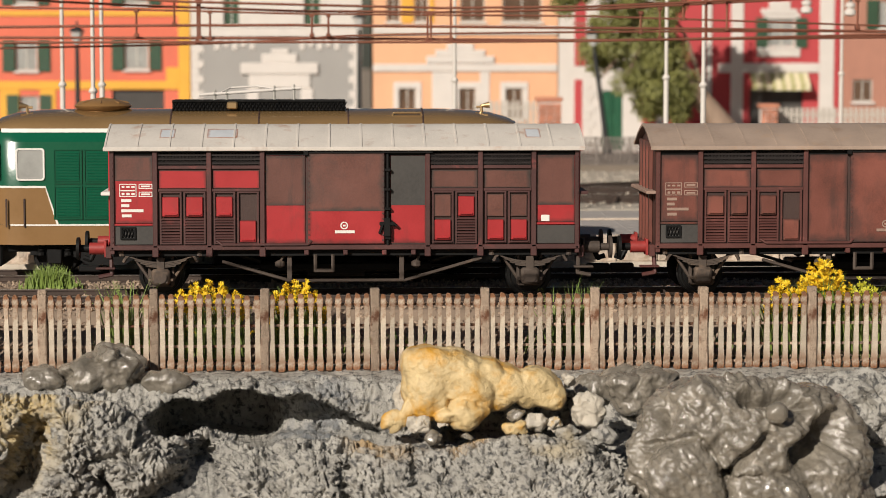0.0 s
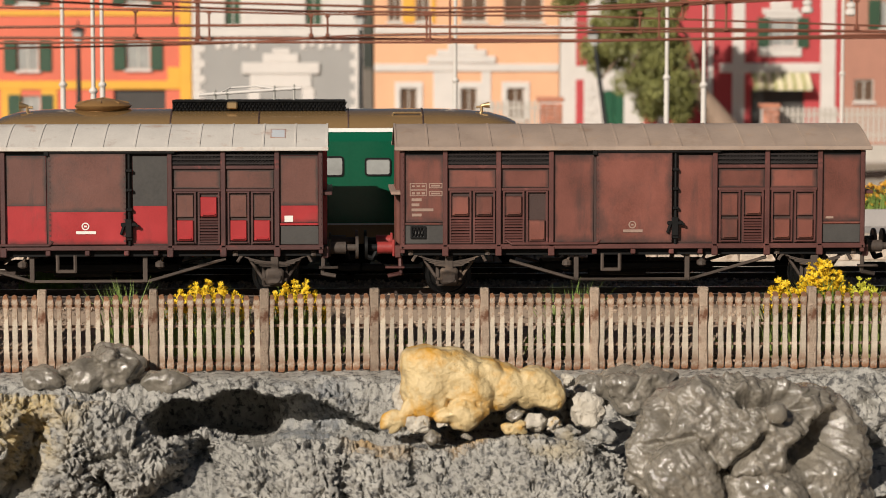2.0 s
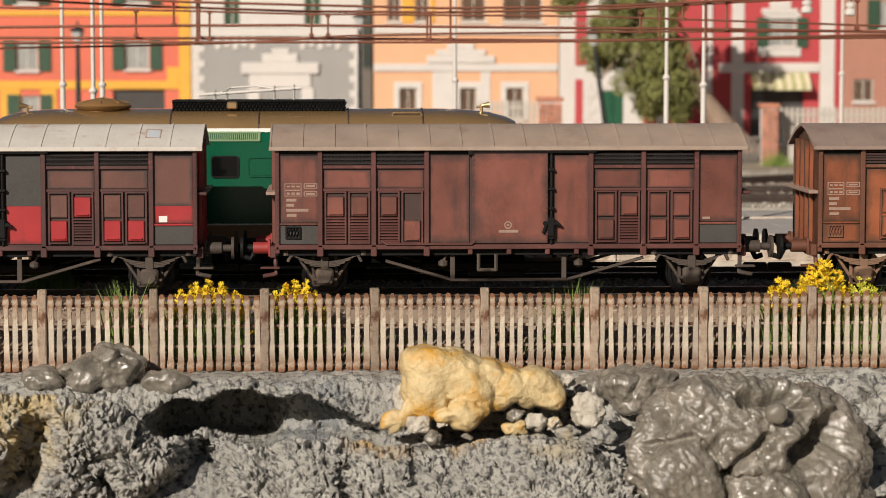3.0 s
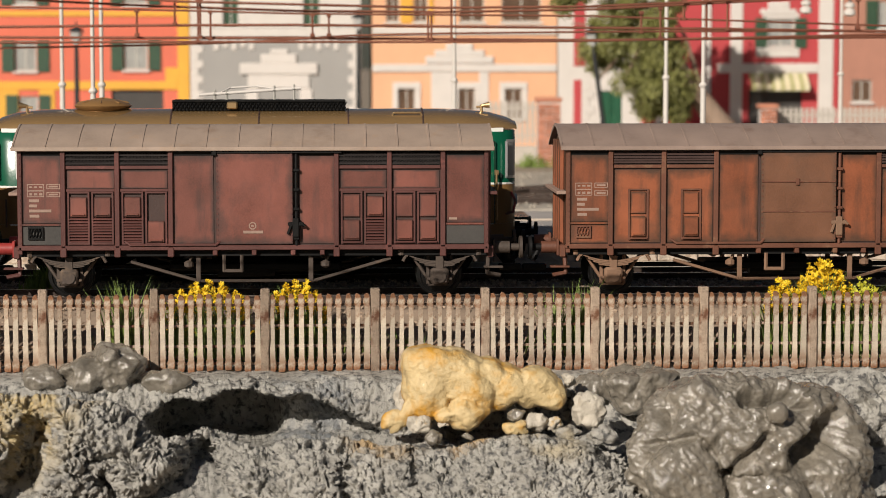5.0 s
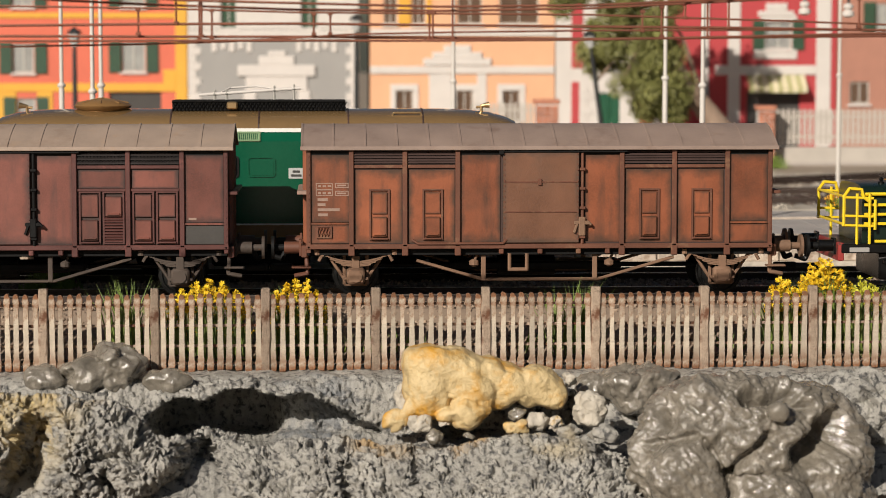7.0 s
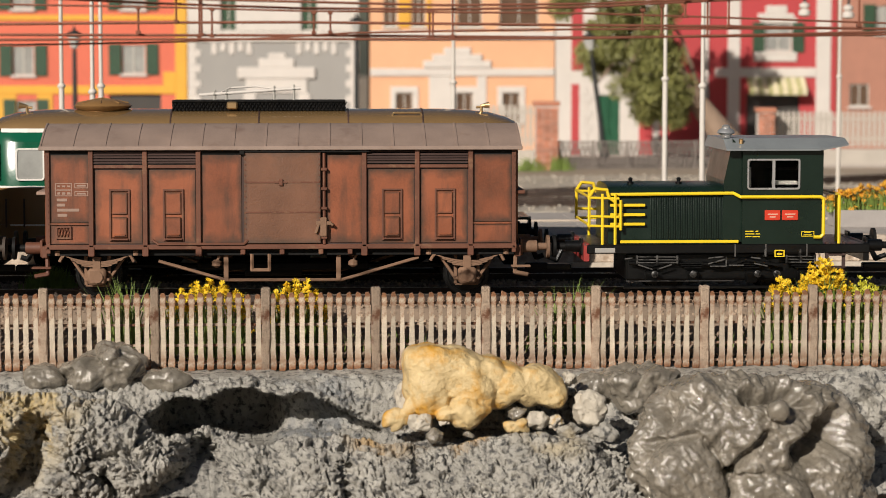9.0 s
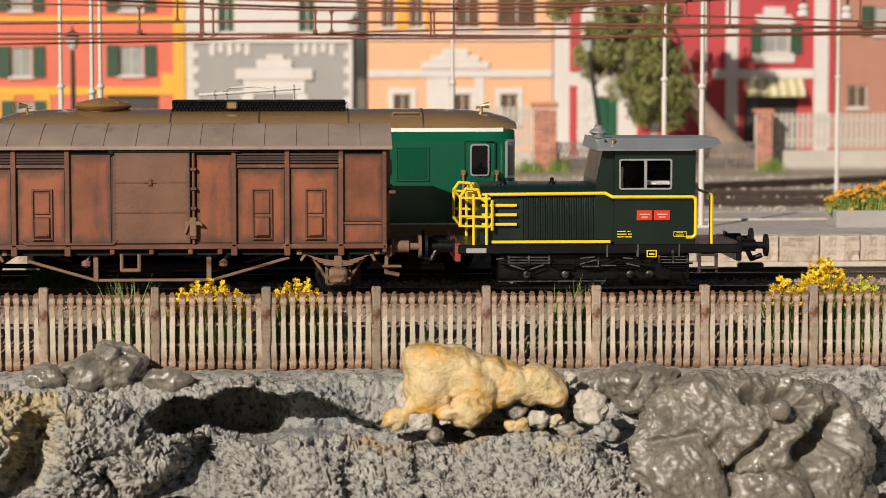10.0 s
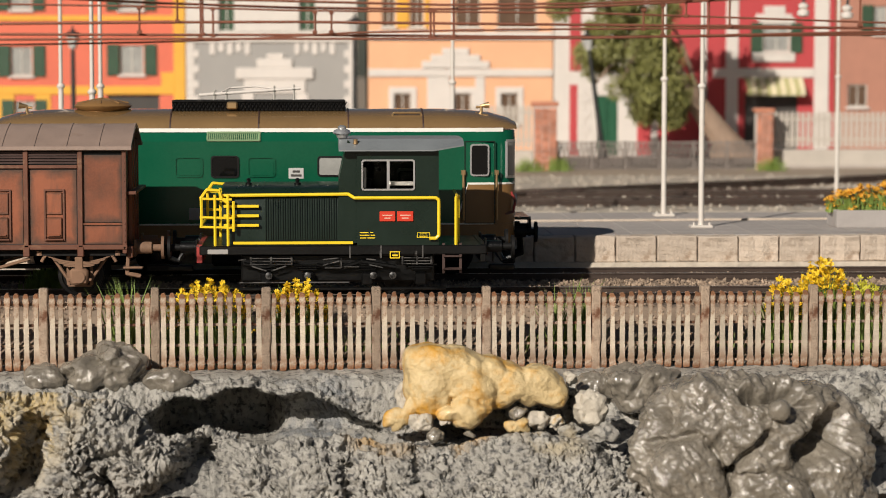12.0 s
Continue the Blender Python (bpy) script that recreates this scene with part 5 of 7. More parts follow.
def flap(w, x0, x1, z0, z1, s, kind, paint, trim, upper=None):
    """A hinged ventilation flap: shut, dropped, or over louvres."""
    y = s * 1.34
    lo, hi = sorted((s * 1.318, y))
    bm = B()
    ring_slab(bm, [(x0, z0), (x1, z0), (x1, z1), (x0, z1)], [(x0 + 0.04, z0 + 0.03), (x1 - 0.04, z0 + 0.03), (x1 - 0.04, z1 - 0.03), (x0 + 0.04, z1 - 0.03)], lo, s * 1.375 if s > 0 else hi)
    fr = part("flap_frame", bm, trim, w)
    bm = B()
    ring_slab(bm, [(x0, z0), (x1, z0), (x1, z1), (x0, z1)], [(x0 + 0.035, z0 + 0.03), (x1 - 0.035, z0 + 0.03), (x1 - 0.035, z1 - 0.03), (x0 + 0.035, z1 - 0.03)], *sorted((s * 1.33, s * 1.372)))
    part("flap_surround", bm, trim, fr)
    h = z1 - z0
    if kind == "louvre":
        a, b = z0 + h * 0.52, z1 - 0.1
        z = z0 + 0.04
        bm = B()
        while z < z0 + h * 0.5:
            prism(bm, [(s * 1.325, z + 0.03), (s * 1.372, z), (s * 1.372, z + 0.018), (s * 1.325, z + 0.048)], x0 + 0.035, x1 - 0.035)
            z += 0.058
        part("louvre", bm, trim, fr)
    elif kind == "low":
        a, b = z0 + 0.03, z0 + h * 0.45
    else:
        a, b = z0 + h * 0.06, z0 + h * 0.46
        bm = B()
        box(bm, x0 + 0.05, x1 - 0.05, *sorted((s * 1.33, s * 1.362)), z0 + h * 0.51, z1 - 0.06, 0.012)
        part("upper_flap", bm, upper or paint, fr, "grimy recessed upper flap")
        bm = B()
        box(bm, x0 + 0.03, x1 - 0.03, *sorted((s * 1.33, s * 1.41)), a - 0.05, a - 0.015, 0.008)
        part("flap_ledge", bm, trim, fr)
    bm = B()
    box(bm, x0 + 0.05, x1 - 0.05, *sorted((s * 1.33, s * 1.395)), a, b, 0.02)
    box(bm, x0 + 0.09, x1 - 0.09, *sorted((s * 1.385, s * 1.425)), a + 0.04, a + 0.075, 0.008)
    part("flap", bm, paint, fr, "painted steel ventilation flap")


def rivets(bm, x, z0, z1, step, s, y=1.40):
    z = z0
    while z < z1:
        bmesh.ops.create_cone(bm, cap_ends=True, segments=6, radius1=0.022, radius2=0.012, depth=0.02, matrix=Matrix.Translation((x, s * y, z)) @ Matrix.Rotation(radians(90 * s), 4, "X"))
        z += step


def wagon(x, style, label):
    red, rust = style == "red", style == "rust"
    paint = {"red": RED, "maroon": MAROON, "rust": RUST}[style]
    trim = {"red": RED_TRIM, "maroon": MAROON_TRIM, "rust": RUST_TRIM}[style]
    roofm = {"red": ROOF_PALE, "maroon": ROOF_TAUPE, "rust": ROOF_BROWN}[style]
    gear = RUSTY_GEAR if rust else GRIME
    w = thing("goods_wagon", x, 0, 0, label, "goods wagon", "covered goods wagons")
    zb, zt = 1.16, 3.13
    bm = B()
    box(bm, 0.03, LEN - 0.03, -1.318, 1.318, zb - 0.06, zt)
    slab_pts = [(1.27 * (i / 6 - 1), zt + 0.38 * (1 - abs(i / 6 - 1) ** 1.4)) for i in range(13)]
    prism(bm, [(p[0] * 1.05, p[1] - 0.004) for p in slab_pts], 0.02, LEN - 0.02)
    part("body", bm, FRAME_BROWN, w)
    for xe in (0.0, LEN - 0.029):
        bm = B()
        prism(bm, [(-1.32, zb - 0.06), (1.32, zb - 0.06)] + [(p[0] * 1.049, p[1] - 0.006) for p in slab_pts[::-1]], xe, xe + 0.029)
        part("end_wall", bm, paint, w, "painted plank end wall")
    # roof sheet
    out = [(1.44 * (i / 9 - 1), zt + 0.02 + 0.45 * (1 - abs(i / 9 - 1) ** 1.4)) for i in range(19)]
    inn = [(y * 0.985, z - 0.05) for y, z in out]
    bm = B()
    prism(bm, out + inn[::-1], -0.12, LEN + 0.12)
    rf = part("roof", bm, roofm, w, {"red": "pale grey arched roof with rusty patches", "maroon": "taupe dusty arched roof", "rust": "brown weathered arched roof"}[style], smooth=True)
    n = 15
    for i in range(n + 1):
        xs = -0.1 + (LEN + 0.2) * i / n
        bm = B()
        prism(bm, [(y * 1.003, z + 0.012) for y, z in out] + [(y, z - 0.006) for y, z in out[::-1]], xs - 0.018, xs + 0.018)
        part("roof_seam", bm, roofm, rf)
    for s in (-1, 1):
        bm = B()
        box(bm, -0.13, LEN + 0.13, *sorted((s * 1.40, s * 1.475)), zt - 0.035, zt + 0.05, 0.012)
        part("gutter", bm, roofm, rf, "roof edge strip")
    if red:
        for a, b in ((0.984, 1.285), (1.956, 2.581), (8.542, 8.854)):
            bm = B()
            prism(bm, [(-abs(out[j][0]), out[j][1] + 0.006) for j in range(3, 7)] + [(-abs(out[j][0]), out[j][1] + 0.002) for j in range(6, 2, -1)], a, b)
            part("roof_patch", bm, SKY_PATCH, rf, "bluish bare metal patch")
    for s in (-1, 1):
        def yy(a, b):
            return sorted((s * a, s * b))
        # upright ribs, which run down over the frame
        for xr in (0.914, 2.014, 3.102, 6.493, 7.581, 8.681):
            bm = B()
            box(bm, xr - 0.05, xr + 0.05, *yy(1.32, 1.40), 0.93, zt - 0.02, 0.012)
            box(bm, xr - 0.065, xr + 0.065, *yy(1.32, 1.42), 0.92, 1.12, 0.015)
            part("rib", bm, trim, w)
        for xr in (0.035, LEN - 0.035):
            bm = B()
            box(bm, xr - 0.045, xr + 0.045, *yy(1.31, 1.385), 0.98, zt - 0.02, 0.01)
            rivets(bm, xr, 1.1, zt - 0.1, 0.125, s, 1.39)
            part("corner_post", bm, trim, w)
        bm = B()
        box(bm, -0.02, LEN + 0.02, *yy(1.31, 1.40), zb - 0.1, zb + 0.0, 0.012)
        part("sill_strip", bm, trim, w)
        bm = B()
        box(bm, 0.0, LEN, *yy(1.12, 1.24), 0.92, zb - 0.07, 0.01)
        part("solebar", bm, BLACK, w)
        bm = B()
        box(bm, 0.0, LEN, *yy(1.318, 1.345), zt - 0.13, zt - 0.04)
        part("eave_strip", bm, BLACK, w)
        # end panels
        for k, (a, b) in enumerate(((0.081, 0.868), (8.727, 9.525))):
            zc = 1.589
            bm = B()
            box(bm, a, b, *yy(1.318, 1.335), zc + 0.03, zt - 0.13)
            ep = part("end_panel", bm, paint, w)
            if red:
                bm = B()
                box(bm, a + 0.01, b - 0.01, *yy(1.330, 1.339), 2.481 if k == 0 else 1.971, zt - 0.14)
                part("weathered_patch", bm, SOOT, ep, "sooty unpainted upper patch")
            bm = B()
            box(bm, a, b, *yy(1.318, 1.345), zb + 0.02, zc - 0.03)
            part("lower_panel", bm, paint if rust else DARKGREY, w, "" if rust else "dark grey lower panel")
            bm = B()
            box(bm, a - 0.01, b + 0.01, *yy(1.318, 1.375), zc - 0.025, zc + 0.02, 0.008)
            part("rail_strip", bm, paint, w)
            if k == 0:
                bm = B()
                x0, x1, z0, z1 = 0.197, 0.509, 1.287, 1.542
                ring_slab(bm, [(x0, z0), (x1, z0), (x1, z1), (x0, z1)], [(x0 + 0.03, z0 + 0.03), (x1 - 0.03, z0 + 0.03), (x1 - 0.03, z1 - 0.03), (x0 + 0.03, z1 - 0.03)], *yy(1.34, 1.385))
                for i in range(4):
                    u = x0 + 0.03 + i * 0.065
                    tube(bm, (u, s * 1.37, z0 + 0.02), (u + 0.07, s * 1.37, z1 - 0.02), 0.012, 4)
                    tube(bm, (u + 0.07, s * 1.365, z0 + 0.02), (u, s * 1.365, z1 - 0.02), 0.012, 4)
                part("label_holder", bm, BLACK if not rust else trim, w, "mesh-covered label holder")
        # ventilated bays
        for k, (a, b) in enumerate(((0.972, 1.968), (2.072, 3.056), (6.551, 7.535), (7.639, 8.623))):
            vent_grille(w, a, b, 2.794, 3.072, s, not rust)
            bm = B()
            box(bm, a, b, *yy(1.318, 1.37), 2.724, 2.794, 0.008)
            part("rail_strip", bm, trim, w)
            bm = B()
            box(bm, a + 0.02, b - 0.02, *yy(1.318, 1.332), 2.330 if not rust else 1.183, 2.690)
            bay = part("bay_panel", bm, paint if not (red and k > 1) else SOOT, w)
            z0, z1 = 1.183, 2.261
            if rust:
                m = (a + b) / 2 + 0.02
                flap(w, m - 0.21, m + 0.21, 1.241, 2.296, s, "shut", paint, trim)
            else:
                bm = B()
                box(bm, a, b, *yy(1.318, 1.372), 2.261, 2.319, 0.008)
                part("rail_strip", bm, trim, w)
                m = (a + b) / 2
                kinds = (("louvre", "louvre"), ("louvre", "low"), ("shut", "louvre"), ("shut", "shut"))[k]
                for (f0, f1), kd in zip(((a + 0.03, m - 0.02), (m + 0.02, b - 0.03)), kinds):
                    flap(w, f0, f1, z0, z1, s, kd, paint, trim, SOOT if red else None)
        # plain sheets beside the door
        for k, (a, b) in enumerate(((3.148, 3.981), (5.729, 6.447))):
            bm = B()
            box(bm, a, b, *yy(1.318, 1.336), zb + 0.03, zt - 0.13, 0.004)
            sp = part("side_panel", bm, paint, w)
            if red:
                bm = B()
                box(bm, a + 0.01, b - 0.01, *yy(1.331, 1.3395), 1.971, zt - 0.14)
                part("weathered_patch", bm, SOOT if k == 0 else DARKGREY, sp, "sooty unpainted upper patch")
        # sliding door
        bm = B()
        d0, d1 = 4.028, 5.602
        box(bm, d0, d1, *yy(1.34, 1.41), zb + 0.02, zt - 0.06, 0.012)
        dr = part("sliding_door", bm, RUST_DOOR if rust else paint, w, "sliding steel wagon door")
        bm = B()
        for xr in (d0 + 0.03, d1 - 0.03):
            rivets(bm, xr, zb + 0.1, zt - 0.1, 0.11, s, 1.412)
        part("door_seam", bm, trim, dr, "riveted door edge")
        if red:
            bm = B()
            box(bm, d0 + 0.002, d1 - 0.002, *yy(1.39, 1.4135), 1.855, zt - 0.055)
            part("weathered_patch", bm, SOOT, dr, "sooty unpainted upper patch")
        if rust:
            for zz in (2.435, 1.820):
                bm = B()
                box(bm, d0 + 0.02, d1 - 0.02, *yy(1.40, 1.425), zz - 0.015, zz + 0.015, 0.005)
                part("door_strip", bm, trim, dr)
            bm = B()
            box(bm, d0 + 0.72, d0 + 0.80, *yy(1.40, 1.45), 2.365, 2.504, 0.01)
            box(bm, d0 + 0.62, d0 + 0.9, *yy(1.405, 1.43), 2.417, 2.452, 0.006)
            part("vent_knob", bm, trim, dr)
        bm = B()
        box(bm, d0 - 0.06, d1 + 1.0, *yy(1.385, 1.44), zt - 0.085, zt - 0.05, 0.008)
        box(bm, d0 - 0.08, d0 + 0.02, *yy(1.37, 1.46), zt - 0.13, zt - 0.04, 0.01)
        part("door_runner", bm, BLACK, w)
        bm = B()
        tube(bm, (5.671, s * 1.39, zb + 0.0), (5.671, s * 1.39, zt - 0.1), 0.032, 8)
        for zz in (1.3, 1.9, 2.3, 2.7):
            box(bm, 5.671 - 0.06, 5.671 + 0.06, *yy(1.33, 1.45), zz - 0.03, zz + 0.03, 0.01)
        lk = part("locking_bar", bm, trim if rust else BLACK, w, "rusty vertical locking bar" if rust else "black vertical locking bar")
        bm = B()
        box(bm, 5.498, 5.822, *yy(1.40, 1.47), 1.554, 1.635, 0.015)
        box(bm, 5.590, 5.729, *yy(1.40, 1.48), 1.322, 1.716, 0.02)
        tube(bm, (5.498, s * 1.45, 1.392), (5.567, s * 1.45, 1.589), 0.03, 6)
        tube(bm, (5.752, s * 1.45, 1.635), (5.845, s * 1.45, 1.554), 0.03, 6)
        part("latch", bm, RUSTY_GEAR if rust else BLACK, lk)
        bm = B()
        path_tube(bm, [(2.164, s * 1.40, 1.253), (2.280, s * 1.42, 1.172), (4.028, s * 1.42, 1.172), (4.109, s * 1.40, 1.253)], 0.028, 6)
        part("grab_rail", bm, trim, w)
        for xr in (3.102 + 0.9, 3.102 + 1.7, 5.6, 6.2):
            bm = B()
            box(bm, xr - 0.05, xr + 0.05, *yy(1.22, 1.38), 0.95, 1.08, 0.015)
            part("frame_bracket", bm, trim, w)
    # stencilled writing on the near side, kept as bars
    ink = WHITE if red else mat("faded_stencil", (0.33, 0.22, 0.17), 0.7, var=0.2, bump=0.0)
    y = -1.3365
    for x0, x1, z0, z1 in ((0.185, 0.532, 2.157, 2.423), (0.579, 0.856, 2.319, 2.423), (0.579, 0.856, 2.157, 2.261)):
        bm = B()
        ring_slab(bm, [(x0, z0), (x1, z0), (x1, z1), (x0, z1)], [(x0 + 0.016, z0 + 0.016), (x1 - 0.016, z0 + 0.016), (x1 - 0.016, z1 - 0.016), (x0 + 0.016, z1 - 0.016)], y - 0.006, y)
        part("table_outline", bm, ink, w)
    bars(w, [(0.231, 0.289, 2.342, 2.377), (0.324, 0.394, 2.342, 2.377), (0.428, 0.498, 2.342, 2.377), (0.208, 0.509, 2.272, 2.296), (0.231, 0.289, 2.191, 2.238), (0.324, 0.394, 2.191, 2.238), (0.428, 0.498, 2.191, 2.238), (0.625, 0.810, 2.354, 2.388), (0.625, 0.810, 2.191, 2.226),
             (0.220, 0.428, 2.052, 2.110), (0.220, 0.382, 1.948, 2.006), (0.220, 0.671, 1.844, 1.902), (0.231, 0.428, 1.739, 1.797)], y, ink)
    if not rust:
        bars(w, [(4.583, 4.988, 1.403, 1.461), (4.745, 4.803, 1.542, 1.577)], -1.4145, ink, "emblem_bar")
        bm = B()
        cx, cz = 4.774, 1.560
        ring_slab(bm, *([(cx + r * math.cos(0.3927 * i), cz + r * math.sin(0.3927 * i)) for i in range(16)] for r in (0.08, 0.055)), -1.4195, -1.4135)
        part("emblem_ring", bm, ink, w)
    if not rust:
        bars(w, [(8.831, 9.005, 1.635, 1.763)] if red else [(8.808, 8.970, 1.670, 1.716)], y, ink)
    # ends
    for xe, way in ((0.0, -1), (LEN, 1)):
        for ye in (-0.75, -0.25, 0.25, 0.75):
            bm = B()
            a, b = sorted((xe, xe + way * 0.09))
            box(bm, a, b, ye - 0.05, ye + 0.05, 0.95, zt + 0.12, 0.012)
            part("end_post", bm, paint, w)
        bm = B()
        a, b = sorted((xe, xe + way * 0.2))
        box(bm, a, b, -1.3, 1.3, 2.18, 2.25, 0.01)
        part("end_handrail", bm, ink if way < 0 else trim, w, "pale end shelf strip" if way < 0 else "")
        bm = B()
        box(bm, min(xe, xe + way * 0.12), max(xe, xe + way * 0.12), -1.25, 1.25, 0.88, 1.12, 0.015)
        part("headstock", bm, trim, w)
        for yb in (-0.88, 0.88):
            buffer(w, xe + way * 0.12, yb, 1.06, way, gear if way > 0 else RUST_TRIM if rust else BUFFER_RED, BLACK if way < 0 else gear)
        bm = B()
        path_tube(bm, [(xe + way * 0.1, 0, 0.98), (xe + way * 0.45, 0, 0.96), (xe + way * 0.55, 0, 0.75), (xe + way * 0.7, 0, 0.8)], 0.055, 8)
        box(bm, *sorted((xe + way * 0.3, xe + way * 0.8)), -0.1, 0.1, 0.5, 0.64, 0.03)
        part("coupling", bm, BLACK, w)
        bm = B()
        xs = xe + way * 0.02
        path_tube(bm, [(xs, -1.15, 0.95), (xs - way * 0.02, -1.2, 0.55), (xs + way * 0.25, -1.2, 0.5)], 0.045, 6)
        box(bm, *sorted((xs - way * 0.1, xs + way * 0.3)), -1.32, -1.1, 0.66, 0.70, 0.01)
        part("shunter_step", bm, trim if way < 0 else gear, w)
    for xa in (1.0, 8.62):
        axle_guard(w, xa, gear)
    brake_rigging(w, gear)
    ws = [wheelset(w, xa, 0.46, material=GLOSS_BLACK) for xa in (1.0, 8.62)]
    return w, ws


MOVERS = []
MOVERS.append((-4.41, *wagon(-4.41, "red", "bright red covered goods wagon with sooty patches and pale roof"), 0.46))
MOVERS.append((6.81, *wagon(6.81, "maroon", "weathered maroon covered goods wagon with taupe roof"), 0.46))
MOVERS.append((18.04, *wagon(18.04, "rust", "rust-brown covered goods wagon with brown ribbed roof"), 0.46))

# ---- the standing locomotive on the second track ----
def loft(bm, prof, stations):
    """Sections of one profile (y, z) along x; each station is x and a factor on y."""
    rings = [[bm.verts.new((x, y * f, z)) for y, z in prof] for x, f in stations]
    k = len(prof)
    for a, b in zip(rings, rings[1:]):
        for i in range(k):
            bm.faces.new((a[i], a[(i + 1) % k], b[(i + 1) % k], b[i]))
    bm.faces.new(rings[0][::-1]), bm.faces.new(rings[-1])


def side_window(parent, x0, x1, z0, z1, y, pane=DARK_PANE, rim=SILVER, s=-1, r=0.07):
    bm = B()
    ring_slab(bm, rounded(x0, x1, z0, z1, r), rounded(x0 + 0.035, x1 - 0.035, z0 + 0.035, z1 - 0.035, r * 0.7), y - 0.03, y + 0.01)
    w = part("window", bm, rim, parent)
    bm = B()
    slab(bm, rounded(x0 + 0.034, x1 - 0.034, z0 + 0.034, z1 - 0.034, r * 0.7), y - 0.012, y + 0.006)
    part("pane", bm, pane, w, "dark reflecting pane")
    return w


def louvre_panel(parent, x0, x1, z0, z1, y, material, upright=False, step=0.05):
    bm = B()
    box(bm, x0, x1, y - 0.012, y + 0.006, z0, z1, 0.004)
    p = part("louvre_panel", bm, material, parent)
    bm = B()
    ring_slab(bm, [(x0 - 0.03, z0 - 0.03), (x1 + 0.03, z0 - 0.03), (x1 + 0.03, z1 + 0.03), (x0 - 0.03, z1 + 0.03)], [(x0, z0), (x1, z0), (x1, z1), (x0, z1)], y - 0.035, y + 0.004)
    part("louvre_rim", bm, material, p)
    bm = B()
    if upright:
        x = x0 + 0.03
        while x < x1 - 0.04:
            box(bm, x, x + step * 0.5, y - 0.034, y - 0.01, z0 + 0.03, z1 - 0.03)
            x += step
    else:
        z = z0 + 0.03
        while z < z1 - 0.04:
            prism(bm, [(y - 0.01, z + 0.035), (y - 0.034, z), (y - 0.034, z + 0.014), (y - 0.01, z + 0.049)], x0 + 0.03, x1 - 0.03)
            z += step
    part("louvre", bm, material, p)


def standing_loco():
    t = thing("diesel_locomotive", 0, 4.6, 0, "green and brown locomotive with glossy brown roof and white line", "locomotive")
    xl, xr = -7.573, 4.253
    st = [(xl, 0.70), (xl + 0.06, 0.80), (xl + 0.22, 0.90), (xl + 0.5, 0.97), (xl + 0.9, 1.0), (xr - 0.9, 1.0), (xr - 0.5, 0.97), (xr - 0.22, 0.90), (xr - 0.06, 0.80), (xr, 0.70)]
    W, za, zc, zd, ze = 1.40, 0.80, 1.249, 3.105, 3.339
    bm = B()
    loft(bm, [(-W, zc), (W, zc), (W, zd), (1.2, ze), (-1.2, ze), (-W, zd)], st)
    body = part("body", bm, GREEN, t, "glossy green upper body", smooth=True)
    bm = B()
    loft(bm, [(-W * 0.995, za), (W * 0.995, za), (W * 0.995, zc - 0.004), (-W * 0.995, zc - 0.004)], st)
    part("skirt", bm, ISABELLA, t, "brown lower body", smooth=True)
    bm = B()
    loft(bm, [(-W * 1.006, zc - 0.02), (W * 1.006, zc - 0.02), (W * 1.006, zc + 0.015), (-W * 1.006, zc + 0.015)], st[3:-3])
    part("waist_line", bm, WHITE, t, "thin white line")
    bm = B()
    loft(bm, [(-1.245, ze - 0.03), (1.245, ze - 0.03), (1.235, ze + 0.055), (-1.235, ze + 0.055)], [(xl + 0.3, 0.94), (xl + 0.9, 1.0), (xr - 0.9, 1.0), (xr - 0.28, 0.93)])
    part("cornice_line", bm, WHITE, t, "white line under the roof")
    # brown cab fronts with a white edge
    for a, b, sgn, top in ((xl, -6.277, 1, 2.077), (3.160, xr, -1, 2.128)):
        ss = [(x, f * 1.004) for x, f in st if a - 0.01 <= x <= b + 0.01]
        ss = ss + [(b, 1.004)] if sgn > 0 else [(a, 1.004)] + ss
        bm = B()
        loft(bm, [(-W, zc + 0.002), (W, zc + 0.002), (W, top), (-W, top)], ss)
        part("cab_lower", bm, ISABELLA, t, "brown cab front", smooth=True)
        bm = B()
        loft(bm, [(-W * 1.003, top), (W * 1.003, top), (W * 1.003, top + 0.045), (-W * 1.003, top + 0.045)], ss)
        part("cab_line", bm, WHITE, t, "white line round the cab")
        xe = b if sgn > 0 else a
        bm = B()
        slab(bm, [(xe, zc), (xe + sgn * 0.24, zc), (xe, top)], -W * 1.004, W * 1.004)
        part("cab_wedge", bm, ISABELLA, t)
        bm = B()
        slab(bm, [(xe, top + 0.045), (xe, top - 0.02), (xe + sgn * 0.24, zc), (xe + sgn * 0.29, zc)], -W * 1.007, W * 1.007)
        part("cab_line", bm, WHITE, t)
        # wrap-round windscreen
        sw = [(x, f * 1.006) for x, f in st if (x < xl + 0.4 if sgn > 0 else x > xr - 0.4)]
        bm = B()
        loft(bm, [(-W, 2.293), (W, 2.293), (W, 3.105), (-W, 3.105)], sw)
        ws = part("windscreen", bm, PALE_PANE, t, "curved windscreen with a painted pale reflection", smooth=True)
        bm = B()
        for z in (2.293, 3.105):
            loft(bm, [(-W * 1.004, z - 0.03), (W * 1.004, z - 0.03), (W * 1.004, z + 0.03), (-W * 1.004, z + 0.03)], sw)
        xs = sw[-1][0] if sgn > 0 else sw[0][0]
        for yv in (-1.0, 1.0):
            box(bm, xs - 0.03, xs + 0.03, yv * W * 0.975 - 0.03, yv * W * 0.975 + 0.03, 2.293, 3.105, 0.01)
        part("windscreen_frame", bm, WHITE if sgn > 0 else SILVER, ws)
        # buffers, pipes and walkway
        way = -sgn
        xb = xl if sgn > 0 else xr
